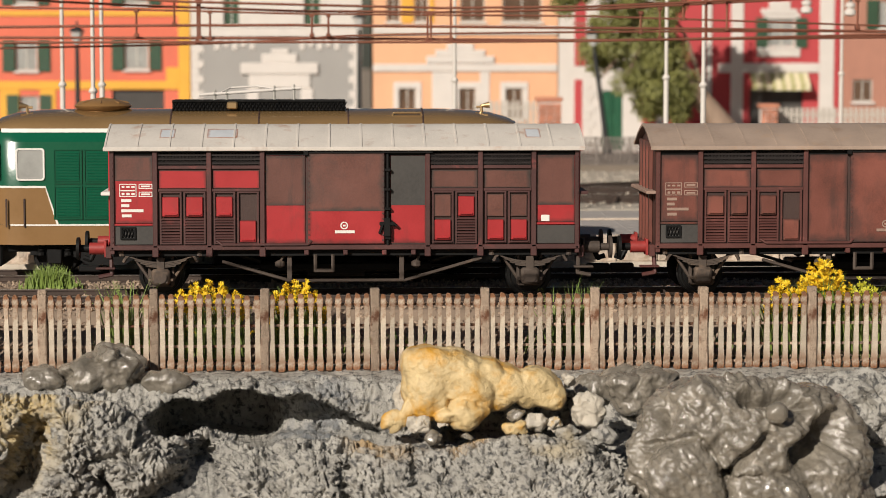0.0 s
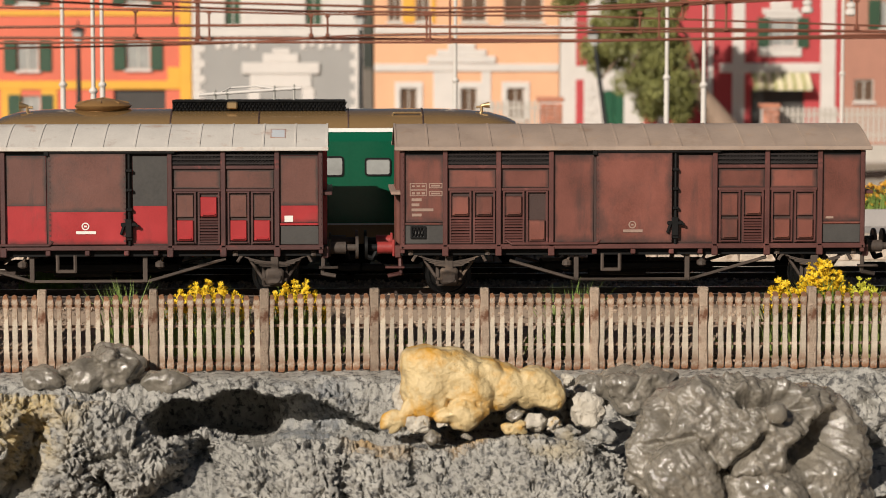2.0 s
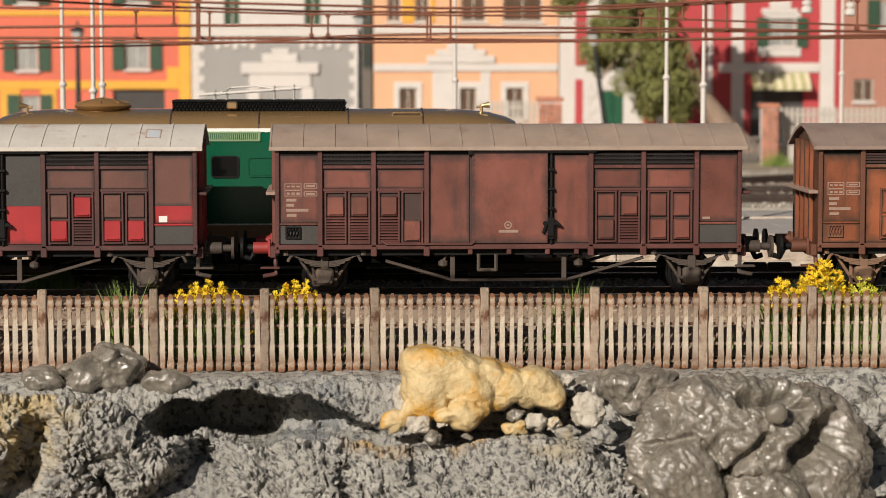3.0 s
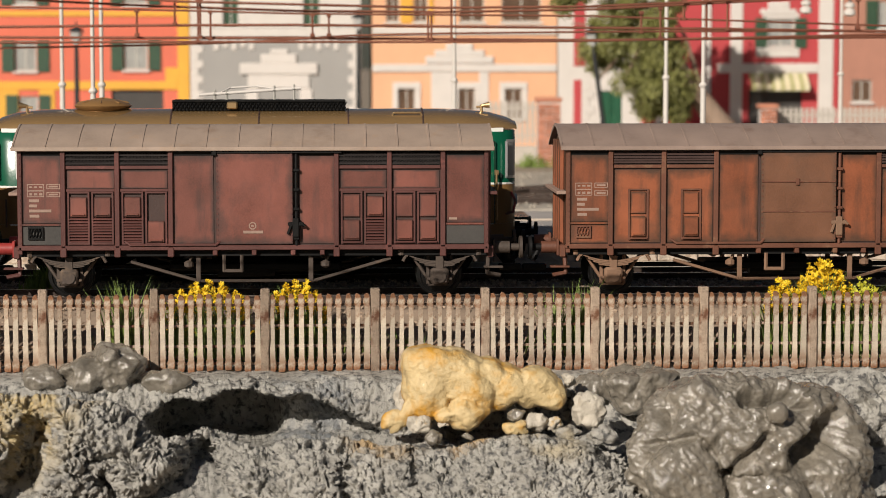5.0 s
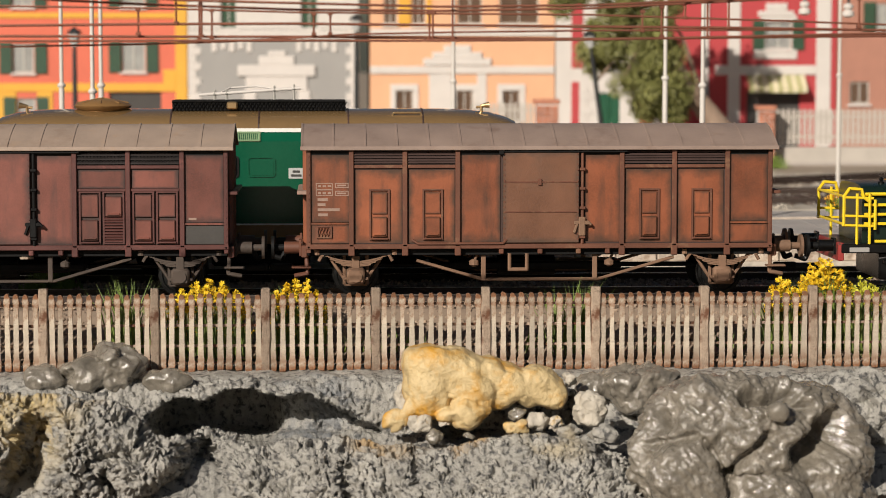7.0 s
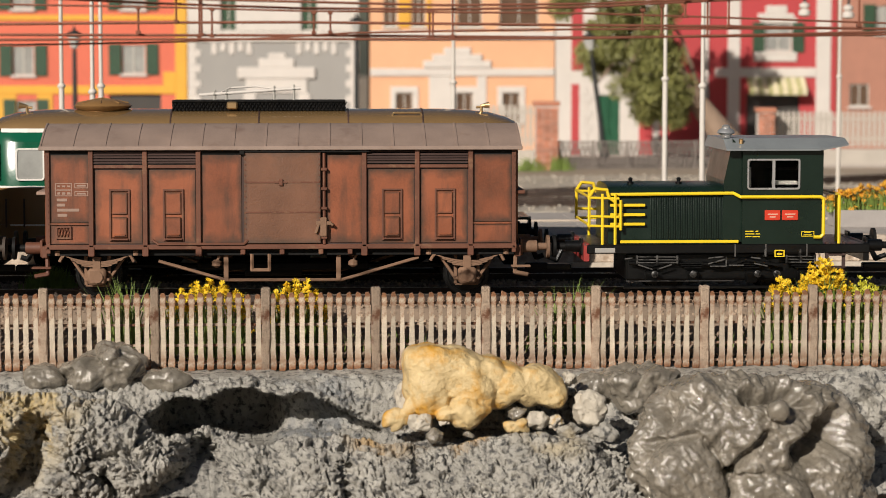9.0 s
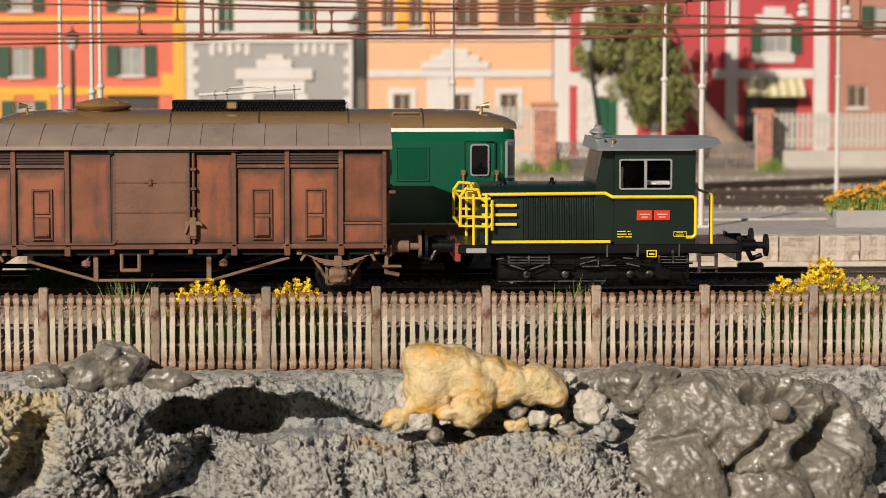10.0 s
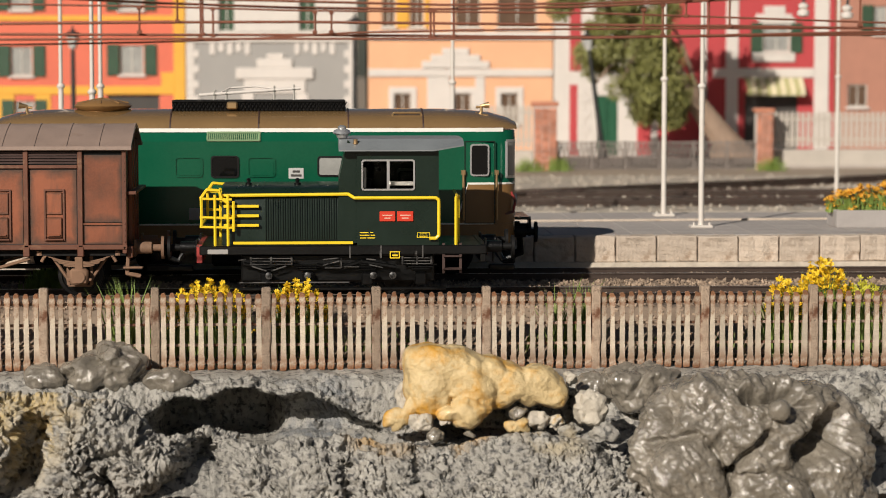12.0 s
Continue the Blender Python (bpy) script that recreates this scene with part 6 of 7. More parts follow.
        for yb in (-0.88, 0.88):
            buffer(t, xb - way * 0.1, yb, 1.02, way, BLACK, BLACK)
        bm = B()
        box(bm, *sorted((xb - way * 0.15, xb + way * 0.36)), -0.95, 0.95, 1.30, 1.36, 0.02)
        part("front_step", bm, DARKGREEN, t)
        bm = B()
        for yv in (-0.5, -0.3, 0.3, 0.5):
            path_tube(bm, [(xb - way * 0.1, yv, 0.98), (xb + way * 0.2, yv, 0.85), (xb + way * 0.22, yv, 0.5), (xb, yv, 0.42)], 0.04, 6)
        box(bm, *sorted((xb - way * 0.3, xb)), -1.2, 1.2, 0.3, 0.82, 0.05)
        part("brake_hose", bm, BLACK, t)
        bm = B()
        path_tube(bm, [(xb - way * 0.25, -1.25, 1.45), (xb - way * 0.05, -1.2, 1.5), (xb + way * 0.0, -1.15, 1.75), (xb - way * 0.1, -1.15, 1.95)], 0.03, 6)
        part("front_handrail", bm, BUFFER_RED, t)
        bm = B()
        lathe(bm, [(0.14, -0.05), (0.16, 0.0), (0.12, 0.06)], (0, 0, 0), 14)
        bm.transform(Matrix.Translation((xb + way * 0.0, -0.75, 1.75)) @ Matrix.Rotation(radians(90 * way), 4, "Y"))
        part("headlight", bm, LAMP_GLASS, t)
    # roof
    zr = 3.808
    arc = [(-1.0 + 2 * i / 16) for i in range(17)]
    prof = [(1.20 * math.sin(a * 1.5) / math.sin(1.5), ze + 0.056 + (zr - ze - 0.056) * (math.cos(a * 1.5) - math.cos(1.5)) / (1 - math.cos(1.5))) for a in arc]
    bm = B()
    rst = []
    for x, f in [(xl + 0.05, 0.4), (xl + 0.2, 0.62), (xl + 0.55, 0.84), (xl + 1.1, 0.96), (xl + 1.7, 1.0), (xr - 1.7, 1.0), (xr - 1.1, 0.96), (xr - 0.55, 0.84), (xr - 0.15, 0.62), (xr + 0.05, 0.4)]:
        rst.append([bm.verts.new((x, y * (0.55 + 0.45 * f), ze + 0.0 + (z - ze) * f)) for y, z in prof])
    for a, b in zip(rst, rst[1:]):
        for i in range(len(prof) - 1):
            bm.faces.new((a[i], a[i + 1], b[i + 1], b[i]))
        bm.faces.new((a[-1], a[0], b[0], b[-1]))
    bm.faces.new(rst[0][::-1]), bm.faces.new(rst[-1])
    roof = part("roof", bm, ROOF_GLOSS, t, "glossy brown arched roof", smooth=True)
    for x in (-3.512, -1.532, 0.481, 2.168):
        bm = B()
        prism(bm, [(y * 1.004, z + 0.012) for y, z in prof] + [(y * 0.99, z - 0.02) for y, z in prof[::-1]], x - 0.015, x + 0.015)
        part("roof_seam", bm, FRAME_BROWN, roof)
    for x in (-4.603, -3.476, 0.489):
        bm = B()
        box(bm, x - 0.012, x + 0.012, -W - 0.006, -W, zc + 0.03, zd)
        part("body_seam", bm, GREEN, body)
    bm = B()
    lathe(bm, [(0.48, 0.0), (0.50, 0.06), (0.62, 0.12), (0.66, 0.17), (0.6, 0.22), (0.3, 0.31), (0.1, 0.33)], (-5.099, -0.1, zr - 0.1), 28)
    fan = part("roof_fan", bm, ISABELLA, t, "round brown roof fan housing", smooth=True)
    for i in range(8):
        a = 0.785 * i
        bm = B()
        tube(bm, (-5.099, -0.1, zr + 0.24), (-5.099 + 0.58 * math.cos(a), -0.1 + 0.58 * math.sin(a), zr + 0.13), 0.025, 4)
        part("fan_blade", bm, ISABELLA, fan)
    # black roof grille and the bright busbars over it
    bm = B()
    x0, x1 = -3.500, 0.422
    box(bm, x0, x1, -0.55, 0.55, zr - 0.05, zr + 0.2, 0.02)
    g = part("roof_grille", bm, BLACK, t, "long black mesh radiator box")
    bm = B()
    n = 46
    for i in range(n):
        x = x0 + (x1 - x0) * i / n
        tube(bm, (x, -0.57, zr - 0.03), (x + 0.12, -0.57, zr + 0.17), 0.014, 4)
        tube(bm, (x + 0.12, -0.575, zr - 0.03), (x, -0.575, zr + 0.17), 0.014, 4)
    box(bm, x0, x1, -0.60, -0.54, zr + 0.16, zr + 0.21, 0.01)
    part("grille_mesh", bm, GLOSS_BLACK, g)
    xa, xb = -2.902, -0.598
    bm = B()
    z0, z1 = 4.123, 4.278
    for y in (-0.35, 0.1):
        tube(bm, (xa, y, z0), (xb, y, z1), 0.034, 8)
    path_tube(bm, [(xa + 0.5, -0.35, z0 + 0.06), (xa + 0.7, -0.12, z0 + 0.16), (xa + 1.3, -0.12, z0 + 0.2), (xb - 0.5, -0.35, z1 - 0.02)], 0.022, 6)
    bus = part("busbar", bm, STUCCO_WHITE, t, "pale roof busbar on stand-offs")
    for x, k in ((xa + 0.35, 0.16), (xa + 0.62, 0.2), (xb - 0.6, 0.72), (xb - 0.15, 0.95)):
        for y in (-0.35, 0.1):
            bm = B()
            zz = z0 + (z1 - z0) * (x - xa) / (xb - xa)
            tube(bm, (x, y, zr + 0.15), (x, y, zz + 0.09), 0.025, 6)
            lathe(bm, [(0.03, 0), (0.055, 0.02), (0.03, 0.05)], (x, y, zz - 0.03), 8)
            part("standoff", bm, INTERIOR, bus)
    bm = B()
    box(bm, -2.264, -2.022, -0.66, -0.5, zr - 0.0, zr + 0.17, 0.03)
    part("roof_valve", bm, BRASS, t)
    bm = B()
    path_tube(bm, [(1.464, -0.85, zr - 0.16), (1.515, -0.85, zr - 0.08), (2.117, -0.85, zr - 0.08), (2.168, -0.85, zr - 0.16)], 0.022, 6)
    box(bm, 1.464, 2.168, -0.9, -0.8, zr - 0.19, zr - 0.15, 0.01)
    part("roof_handrail", bm, BRASS, t)
    for x, s in ((3.540, 1), (-6.808, -1)):
        bm = B()
        tube(bm, (x, -0.2, zr - 0.18), (x, -0.2, zr + 0.06), 0.035, 8)
        tube(bm, (x - s * 0.02, -0.2, zr + 0.06), (x + s * 0.18, -0.2, zr + 0.08), 0.03, 10, 0.075)
        tube(bm, (x + s * 0.02, -0.2, zr + 0.04), (x - s * 0.12, -0.2, zr + 0.03), 0.03, 8)
        part("horn", bm, BRASS, t, "small brass horn", smooth=True)
    # side windows, louvres, plates
    y = -W - 0.002
    side_window(t, -6.925, -6.290, 2.242, 2.965, y, PALE_PANE, WHITE)
    for xa_, xb_ in ((-6.065, -5.491), (-5.391, -4.803)):
        for z0_, z1_ in ((2.204, 2.915), (1.402, 2.089)):
            louvre_panel(t, xa_, xb_, z0_, z1_, y, GREEN, step=0.034)
    for xa_, xb_ in ((-3.400, -2.773), (-1.780, -1.151)):
        bm = B()
        ring_slab(bm, rounded(xa_, xb_, 2.305, 2.762, 0.08), rounded(xa_ + 0.03, xb_ - 0.03, 2.335, 2.732, 0.06), y - 0.022, y + 0.004)
        hatch = part("blank_hatch", bm, GREEN, t, "green blanked window with a raised rim")
        bm = B()
        slab(bm, rounded(xa_ + 0.045, xb_ - 0.045, 2.35, 2.717, 0.05), y - 0.008, y + 0.004)
        part("hatch_sheet", bm, GREEN, hatch)
    side_window(t, -2.597, -1.969, 2.293, 2.788, y, DARK_PANE, BLACK)
    side_window(t, -0.218, 0.375, 2.318, 2.775, y, PALE_PANE, BLACK)
    side_window(t, 0.842, 1.437, 2.331, 2.737, y, PALE_PANE, BLACK)
    louvre_panel(t, 1.576, 2.260, 2.242, 2.953, y, GREEN, step=0.045)
    side_window(t, 3.211, 3.643, 2.318, 3.041, y, DARK_PANE, SILVER)
    bm = B()
    ring_slab(bm, [(3.084, zc), (3.782, zc), (3.782, zd), (3.084, zd)], [(3.109, zc + 0.02), (3.757, zc + 0.02), (3.757, zd - 0.02), (3.109, zd - 0.02)], y - 0.008, y)
    part("cab_door", bm, DARKGREEN, t, "narrow cab door outline")
    # upper grille on the slanted cantrail
    bm = B()
    za_, zb_ = zd + 0.02, ze - 0.04
    ya, yb = -1.395, -1.235
    for i in range(26):
        x = -2.627 + i * 0.0435
        slab_x = 0.012
        v = [bm.verts.new(c) for c in ((x - slab_x, ya - 0.02, za_), (x + slab_x, ya - 0.02, za_), (x + slab_x, yb - 0.02, zb_), (x - slab_x, yb - 0.02, zb_), (x - slab_x, ya + 0.03, za_), (x + slab_x, ya + 0.03, za_), (x + slab_x, yb + 0.03, zb_), (x - slab_x, yb + 0.03, zb_))]
        for f in ((0, 1, 2, 3), (4, 7, 6, 5), (0, 4, 5, 1), (1, 5, 6, 2), (2, 6, 7, 3), (3, 7, 4, 0)):
            bm.faces.new([v[j] for j in f])
    path_tube(bm, [(-2.665, ya - 0.02, za_), (-1.506, ya - 0.02, za_), (-1.506, yb - 0.02, zb_), (-2.665, yb - 0.02, zb_), (-2.665, ya - 0.02, za_)], 0.025, 6)
    part("cantrail_grille", bm, mat("pale_green_grille", (0.2, 0.3, 0.16), 0.4, var=0.1, bump=0.0), t, "pale green slotted grille")
    bm = B()
    box(bm, -0.861, -0.521, y - 0.02, y, 2.267, 2.509, 0.008)
    pl = part("number_plate", bm, LAMP_GLASS, t, "pale plate")
    bars(pl, [(-0.773, -0.609, 2.407, 2.458), (-0.811, -0.571, 2.318, 2.369)], y - 0.02, DARKGREY, "plate_bar")
    bm = B()
    box(bm, -3.087, -2.723, y - 0.02, y, 1.351, 1.619, 0.008)
    pl = part("data_plate", bm, STUCCO_GREY, t, "grey data plate")
    for x in (3.059, 3.808):
        bm = B()
        tube(bm, (x, y - 0.06, 1.326), (x, y - 0.06, 2.369), 0.028, 8)
        box(bm, x - 0.05, x + 0.05, y - 0.08, y, 2.344, 2.458, 0.01)
        part("door_handrail", bm, BRASS, t)
    for x in (-6.751, -7.150):
        bm = B()
        box(bm, x - 0.02, x + 0.02, y - 0.03, y, 1.198, 1.835, 0.008)
        part("cab_handrail", bm, FRAME_BROWN, t)
    # running gear
    bm = B()
    box(bm, xl + 0.4, xr - 0.4, -1.1, 1.1, 0.62, 0.82, 0.03)
    box(bm, -2.6, -0.4, -1.3, 1.3, 0.3, 0.8, 0.06)
    part("underframe", bm, BLACK, t)
    for xc in (xl + 2.6, xr - 2.6):
        for s in (-1, 1):
            bm = B()
            slab(bm, [(xc - 1.7, 0.75), (xc - 1.7, 0.55), (xc - 0.7, 0.5), (xc - 0.4, 0.32), (xc + 0.4, 0.32), (xc + 0.7, 0.5), (xc + 1.7, 0.55), (xc + 1.7, 0.75)], *sorted((s * 1.02, s * 1.12)))
            for d in (-1.15, 1.15):
                box(bm, xc + d - 0.17, xc + d + 0.17, *sorted((s * 1.02, s * 1.22)), 0.35, 0.7, 0.03)
                for e in (-0.3, 0.3):
                    lathe(bm, [(0.09, 0.0), (0.09, 0.06), (0.06, 0.08), (0.09, 0.12), (0.06, 0.15), (0.09, 0.2)], (xc + d + e, s * 1.15, 0.55), 8)
            part("bogie_frame", bm, BLACK, t, smooth=True)
        for d in (-1.15, 1.15):
            wheelset(t, xc + d, 0.5, material=BLACK)


standing_loco()


# ---- the shunter at the tail of the train ----
def shunter():
    t = thing("shunting_locomotive", 29.0, 0, 0, "dark green shunting locomotive with bright yellow handrails", "locomotive")
    zf = 1.163
    bm = B()
    box(bm, 0.132, 6.038, -1.32, 1.32, 0.930, zf - 0.04, 0.02)
    box(bm, 0.973, 4.967, -1.1, 1.1, 0.35, 0.930, 0.04)
    part("main_frame", bm, GLOSS_BLACK, t)
    bm = B()
    box(bm, 0.823, 3.285, -1.345, -1.30, 1.151, 1.209, 0.006)
    part("footplate_edge", bm, YELLOW, t, "yellow footplate edge")
    # hood
    hz = 2.277
    hp = [(-1.12, zf - 0.04)] + [(-1.12, hz - 0.14), (-1.05, hz - 0.03), (-0.9, hz + 0.03), (-0.5, hz + 0.07), (0.5, hz + 0.07), (0.9, hz + 0.03), (1.05, hz - 0.03), (1.12, hz - 0.14)] + [(1.12, zf - 0.04)]
    bm = B()
    prism(bm, hp, 0.593, 3.273)
    hood = part("engine_hood", bm, DARKGREEN, t, "dark green engine hood", smooth=True)
    for x in (1.434, 2.301):
        bm = B()
        prism(bm, [(a * 1.008, b + 0.008) for a, b in hp[1:-1]] + [(a * 0.99, b - 0.02) for a, b in hp[1:-1][::-1]], x - 0.01, x + 0.01)
        part("hood_seam", bm, DARKGREEN, hood)
    bm = B()
    x = 1.469
    while x < 3.227:
        box(bm, x, x + 0.022, -1.15, -1.115, 1.232, 2.092)
        x += 0.05
    part("hood_louvre", bm, DARKGREEN, hood)
    for x in (1.123, 2.139):
        bm = B()
        lathe(bm, [(0.07, 0), (0.07, 0.05), (0.035, 0.06), (0.05, 0.12), (0.02, 0.15)], (x, -0.55, hz + 0.05), 10)
        part("filler_cap", bm, GLOSS_BLACK, hood, smooth=True)
    # yellow handrails
    y = -1.2
    bm = B()
    path_tube(bm, [(0.546, y, 2.150), (3.192, y, 2.173), (3.319, y - 0.16, 2.103), (4.990, y - 0.16, 2.103), (5.049, y - 0.16, 2.057), (5.049, y - 0.16, 1.325), (4.990, y - 0.16, 1.267), (4.851, y - 0.16, 1.267)], 0.036, 8)
    part("handrail", bm, YELLOW, t, "bright yellow bent handrail")
    for i, zz in enumerate((1.929, 1.732, 1.535)):
        bm = B()
        box(bm, 0.627, 1.354, y - 0.02, y + 0.05, zz - 0.03, zz + 0.03, 0.008)
        part("warning_bar", bm, YELLOW, t, "short yellow warning bar")
    for yy in (-1.28, 1.28):
        for x, za, zb in ((0.454, zf - 0.05, 2.173), (0.719, zf - 0.05, 2.173), (0.835, 1.418, 2.045)):
            bm = B()
            tube(bm, (x, yy, za), (x, yy, zb), 0.032, 6)
            part("railing_post", bm, YELLOW, t)
        bm = B()
        path_tube(bm, [(0.178, yy, 1.511), (0.178, yy, 2.115), (0.293, yy, 2.277), (0.546, yy, 2.254), (0.593, yy, 2.092), (0.719, yy, 1.999)], 0.034, 6)
        part("end_railing", bm, YELLOW, t, "yellow tubular end railing")
        for zz in (1.511, 1.709, 2.092):
            bm = B()
            tube(bm, (0.143, yy, zz), (0.800, yy, zz - 0.02), 0.028, 6)
            part("railing_bar", bm, YELLOW, t)
    bm = B()
    for zz in (1.535, 2.115):
        tube(bm, (0.166, -1.28, zz), (0.166, 1.28, zz), 0.03, 6)
    part("end_railing", bm, YELLOW, t)
    # cab
    c0, c1, zt = 3.366, 5.049, 3.064
    zw0, zw1 = 2.254, 2.891
    wx0, wx1 = 3.458, 4.560
    for s in (-1, 1):
        a, b = sorted((s * 1.24, s * 1.30))
        bm = B()
        for x0, x1, z0, z1 in ((c0, c1, zf - 0.04, zt),) if s > 0 else ((c0, wx0, zf - 0.04, zw0), (wx0, wx1, zf - 0.04, zw0), (wx1, c1, zf - 0.04, zw0), (c0, wx0, zw1, zt), (wx0, wx1, zw1, zt), (wx1, c1, zw1, zt), (c0, wx0, zw0, zw1), (wx1, c1, zw0, zw1)):
            box(bm, x0, x1, a, b, z0, z1)
        bmesh.ops.remove_doubles(bm, verts=bm.verts[:], dist=1e-5)
        seen = {}
        for f in bm.faces:
            seen.setdefault(frozenset(v.index for v in f.verts), []).append(f)
        bmesh.ops.delete(bm, geom=[f for fs in seen.values() if len(fs) > 1 for f in fs], context="FACES")
        part("cab_side", bm, DARKGREEN, t, "dark green cab wall")
    bm = B()
    box(bm, c1 - 0.06, c1, -1.239, 1.239, zf, zt)
    part("cab_back", bm, DARKGREEN, t, "dark green cab wall")
    bm = B()
    slab(bm, [(2.972, zf), (c0 + 0.02, zf), (c0 + 0.02, zt), (3.180, 3.295), (2.995, 2.439)], -1.18, 1.18)
    part("cab_front", bm, DARKGREEN, t, "sloping cab front")
    bm = B()
    ring_slab(bm, rounded(wx0, wx1, zw0, zw1, 0.05), rounded(wx0 + 0.035, wx1 - 0.035, zw0 + 0.035, zw1 - 0.035, 0.03), -1.33, -1.28)
    box(bm, 3.980, 4.038, -1.325, -1.285, zw0 + 0.03, zw1 - 0.03)
    win = part("cab_window", bm, SILVER, t, "silver-framed sliding cab window")
    for a, b in ((wx0 + 0.034, 3.980), (4.038, wx1 - 0.034)):
        bm = B()
        box(bm, a, b, -1.30, -1.292, zw0 + 0.034, zw1 - 0.034)
        part("pane", bm, CLEAR_PANE, win, "clear glass pane").visible_shadow = False
    bm = B()
    box(bm, 3.458, 3.690, -0.7, -0.2, zf, 2.463, 0.03)
    box(bm, 4.25, 4.95, -0.2, 1.1, zf, 2.6, 0.05)
    box(bm, 3.40, 3.75, 0.6, 1.1, zf, 2.75, 0.05)
    part("cab_desk", bm, BLACK, t)
    bm = B()
    box(bm, 4.04, 4.55, -1.15, -0.85, 2.34, 2.42, 0.015)
    box(bm, 3.50, 3.56, -1.2, -1.12, 2.3, 2.72, 0.01)
    part("cab_ledge", bm, INTERIOR, t, "pale ledge inside the cab window")
    bm = B()
    rp = [(-1.46, zt), (-1.46, zt + 0.03), (-1.0, 3.307), (1.0, 3.307), (1.46, zt + 0.03), (1.46, zt)]
    prism(bm, rp, 2.995, 4.944)
    rf = part("cab_roof", bm, CAB_GREY, t, "grey sloping cab roof with lip")
    bm = B()
    a = [bm.verts.new((4.944, p, q)) for p, q in rp]
    b = [bm.verts.new((5.572, p * 0.9, min(q + 0.1, 3.319) if abs(p) > 1.2 else q)) for p, q in rp]
    for i in range(6):
        bm.faces.new((a[i], a[(i + 1) % 6], b[(i + 1) % 6], b[i]))
    bm.faces.new(a[::-1]), bm.faces.new(b)
    part("roof_lip", bm, CAB_GREY, rf)
    bm = B()
    lathe(bm, [(0.1, 0), (0.12, 0.06), (0.19, 0.1), (0.16, 0.16), (0.08, 0.2), (0.09, 0.24), (0.03, 0.27)], (3.064, -0.95, 3.319), 16)
    part("chimney_cap", bm, SILVER, t, "polished round chimney cap", smooth=True)
    bm = B()
    tube(bm, (3.342, -1.2, 3.087), (3.342, -1.2, 3.272), 0.045, 8)
    lathe(bm, [(0.06, 0), (0.03, 0.05), (0.05, 0.1)], (3.342, -1.2, 3.203), 8)
    part("roof_whistle", bm, BRASS, t, smooth=True)
    y = -1.30
    for a, b in ((3.829, 4.154), (4.189, 4.526)):
        bm = B()
        box(bm, a, b, y - 0.03, y, 1.616, 1.825, 0.01)
        p = part("number_plate", bm, PLATE_RED, t, "red plate")
        bars(p, [(a + 0.06, b - 0.06, 1.732, 1.755), (a + 0.1, b - 0.1, 1.674, 1.697)], y - 0.03, mat("plate_ink", (0.7, 0.4, 0.3), 0.6, bump=0.0), "plate_bar")
    bars(t, [(3.424, 3.60, 1.378, 1.398), (3.64, 3.70, 1.378, 1.398), (3.424, 3.62, 1.322, 1.342), (3.65, 3.737, 1.322, 1.342), (3.424, 3.56, 1.266, 1.286), (3.58, 3.737, 1.266, 1.286), (4.66, 4.80, 1.349, 1.362), (4.65, 4.82, 1.300, 1.318)], y, YELLOW)
    bm = B()
    for x in (5.409, 5.491):
        tube(bm, (x, -1.2 + (x - (5.409)) * 8, zf - 0.05), (x, -1.2 + (x - (5.409)) * 8, 2.115), 0.034, 6)
    path_tube(bm, [(5.409, -1.2, 2.10), (5.44, -1.0, 2.125), (5.491, 1.2, 2.115)], 0.03, 6)
    part("rear_railing", bm, YELLOW, t, "yellow tubular railing")
    # under the frame
    bm = B()
    for zz in (0.627, 0.895):
        box(bm, 5.142, 5.525, -1.36, -1.1, zz - 0.02, zz + 0.02, 0.008)
    for x in (5.153, 5.502):
        box(bm, x - 0.03, x + 0.03, -1.3, -1.2, 0.534, zf, 0.008)
    part("cab_steps", bm, FRAME_BROWN, t, "steel cab steps")
    bm = B()
    tube(bm, (3.829, -1.2, 0.976), (4.793, -1.2, 0.976), 0.11, 14)
    part("air_tank", bm, GLOSS_BLACK, t, smooth=True)
    bm = B()
    ring_slab(bm, [(4.038, 0.855), (4.247, 0.855), (4.247, 1.0), (4.038, 1.0)], [(4.06, 0.875), (4.225, 0.875), (4.225, 0.98), (4.06, 0.98)], -1.35, -1.32)
    box(bm, 4.09, 4.20, -1.345, -1.32, 0.9, 0.935)
    part("tank_tag", bm, YELLOW, t, "small tag with a yellow outline")
    bm = B()
    ring_slab(bm, [(4.60, 1.275), (4.87, 1.275), (4.87, 1.385), (4.60, 1.385)], [(4.612, 1.287), (4.858, 1.287), (4.858, 1.373), (4.612, 1.373)], y - 0.005, y)
    part("data_outline", bm, YELLOW, t, "thin yellow data outline")
    # small fittings under the frame; lighter grey paints glints on the black gear
    bm = B()
    box(bm, 0.30, 0.72, -1.335, -1.31, 0.95, 1.05, 0.01)
    part("beam_label", bm, STUCCO_GREY, t, "grey label plate")
    for xa, xb in ((1.18, 2.02), (4.30, 4.90)):
        bm = B()
        for zz in (0.86, 0.80, 0.74):
            tube(bm, (xa, -1.28, zz), (xb, -1.28, zz - 0.005), 0.012, 6)
        for xx in (xa, (xa + xb) / 2, xb):
            box(bm, xx - 0.02, xx + 0.02, -1.3, -1.26, 0.72, 0.89, 0.006)
        part("step_grid", bm, GLINT_GREY, t)
    bm = B()
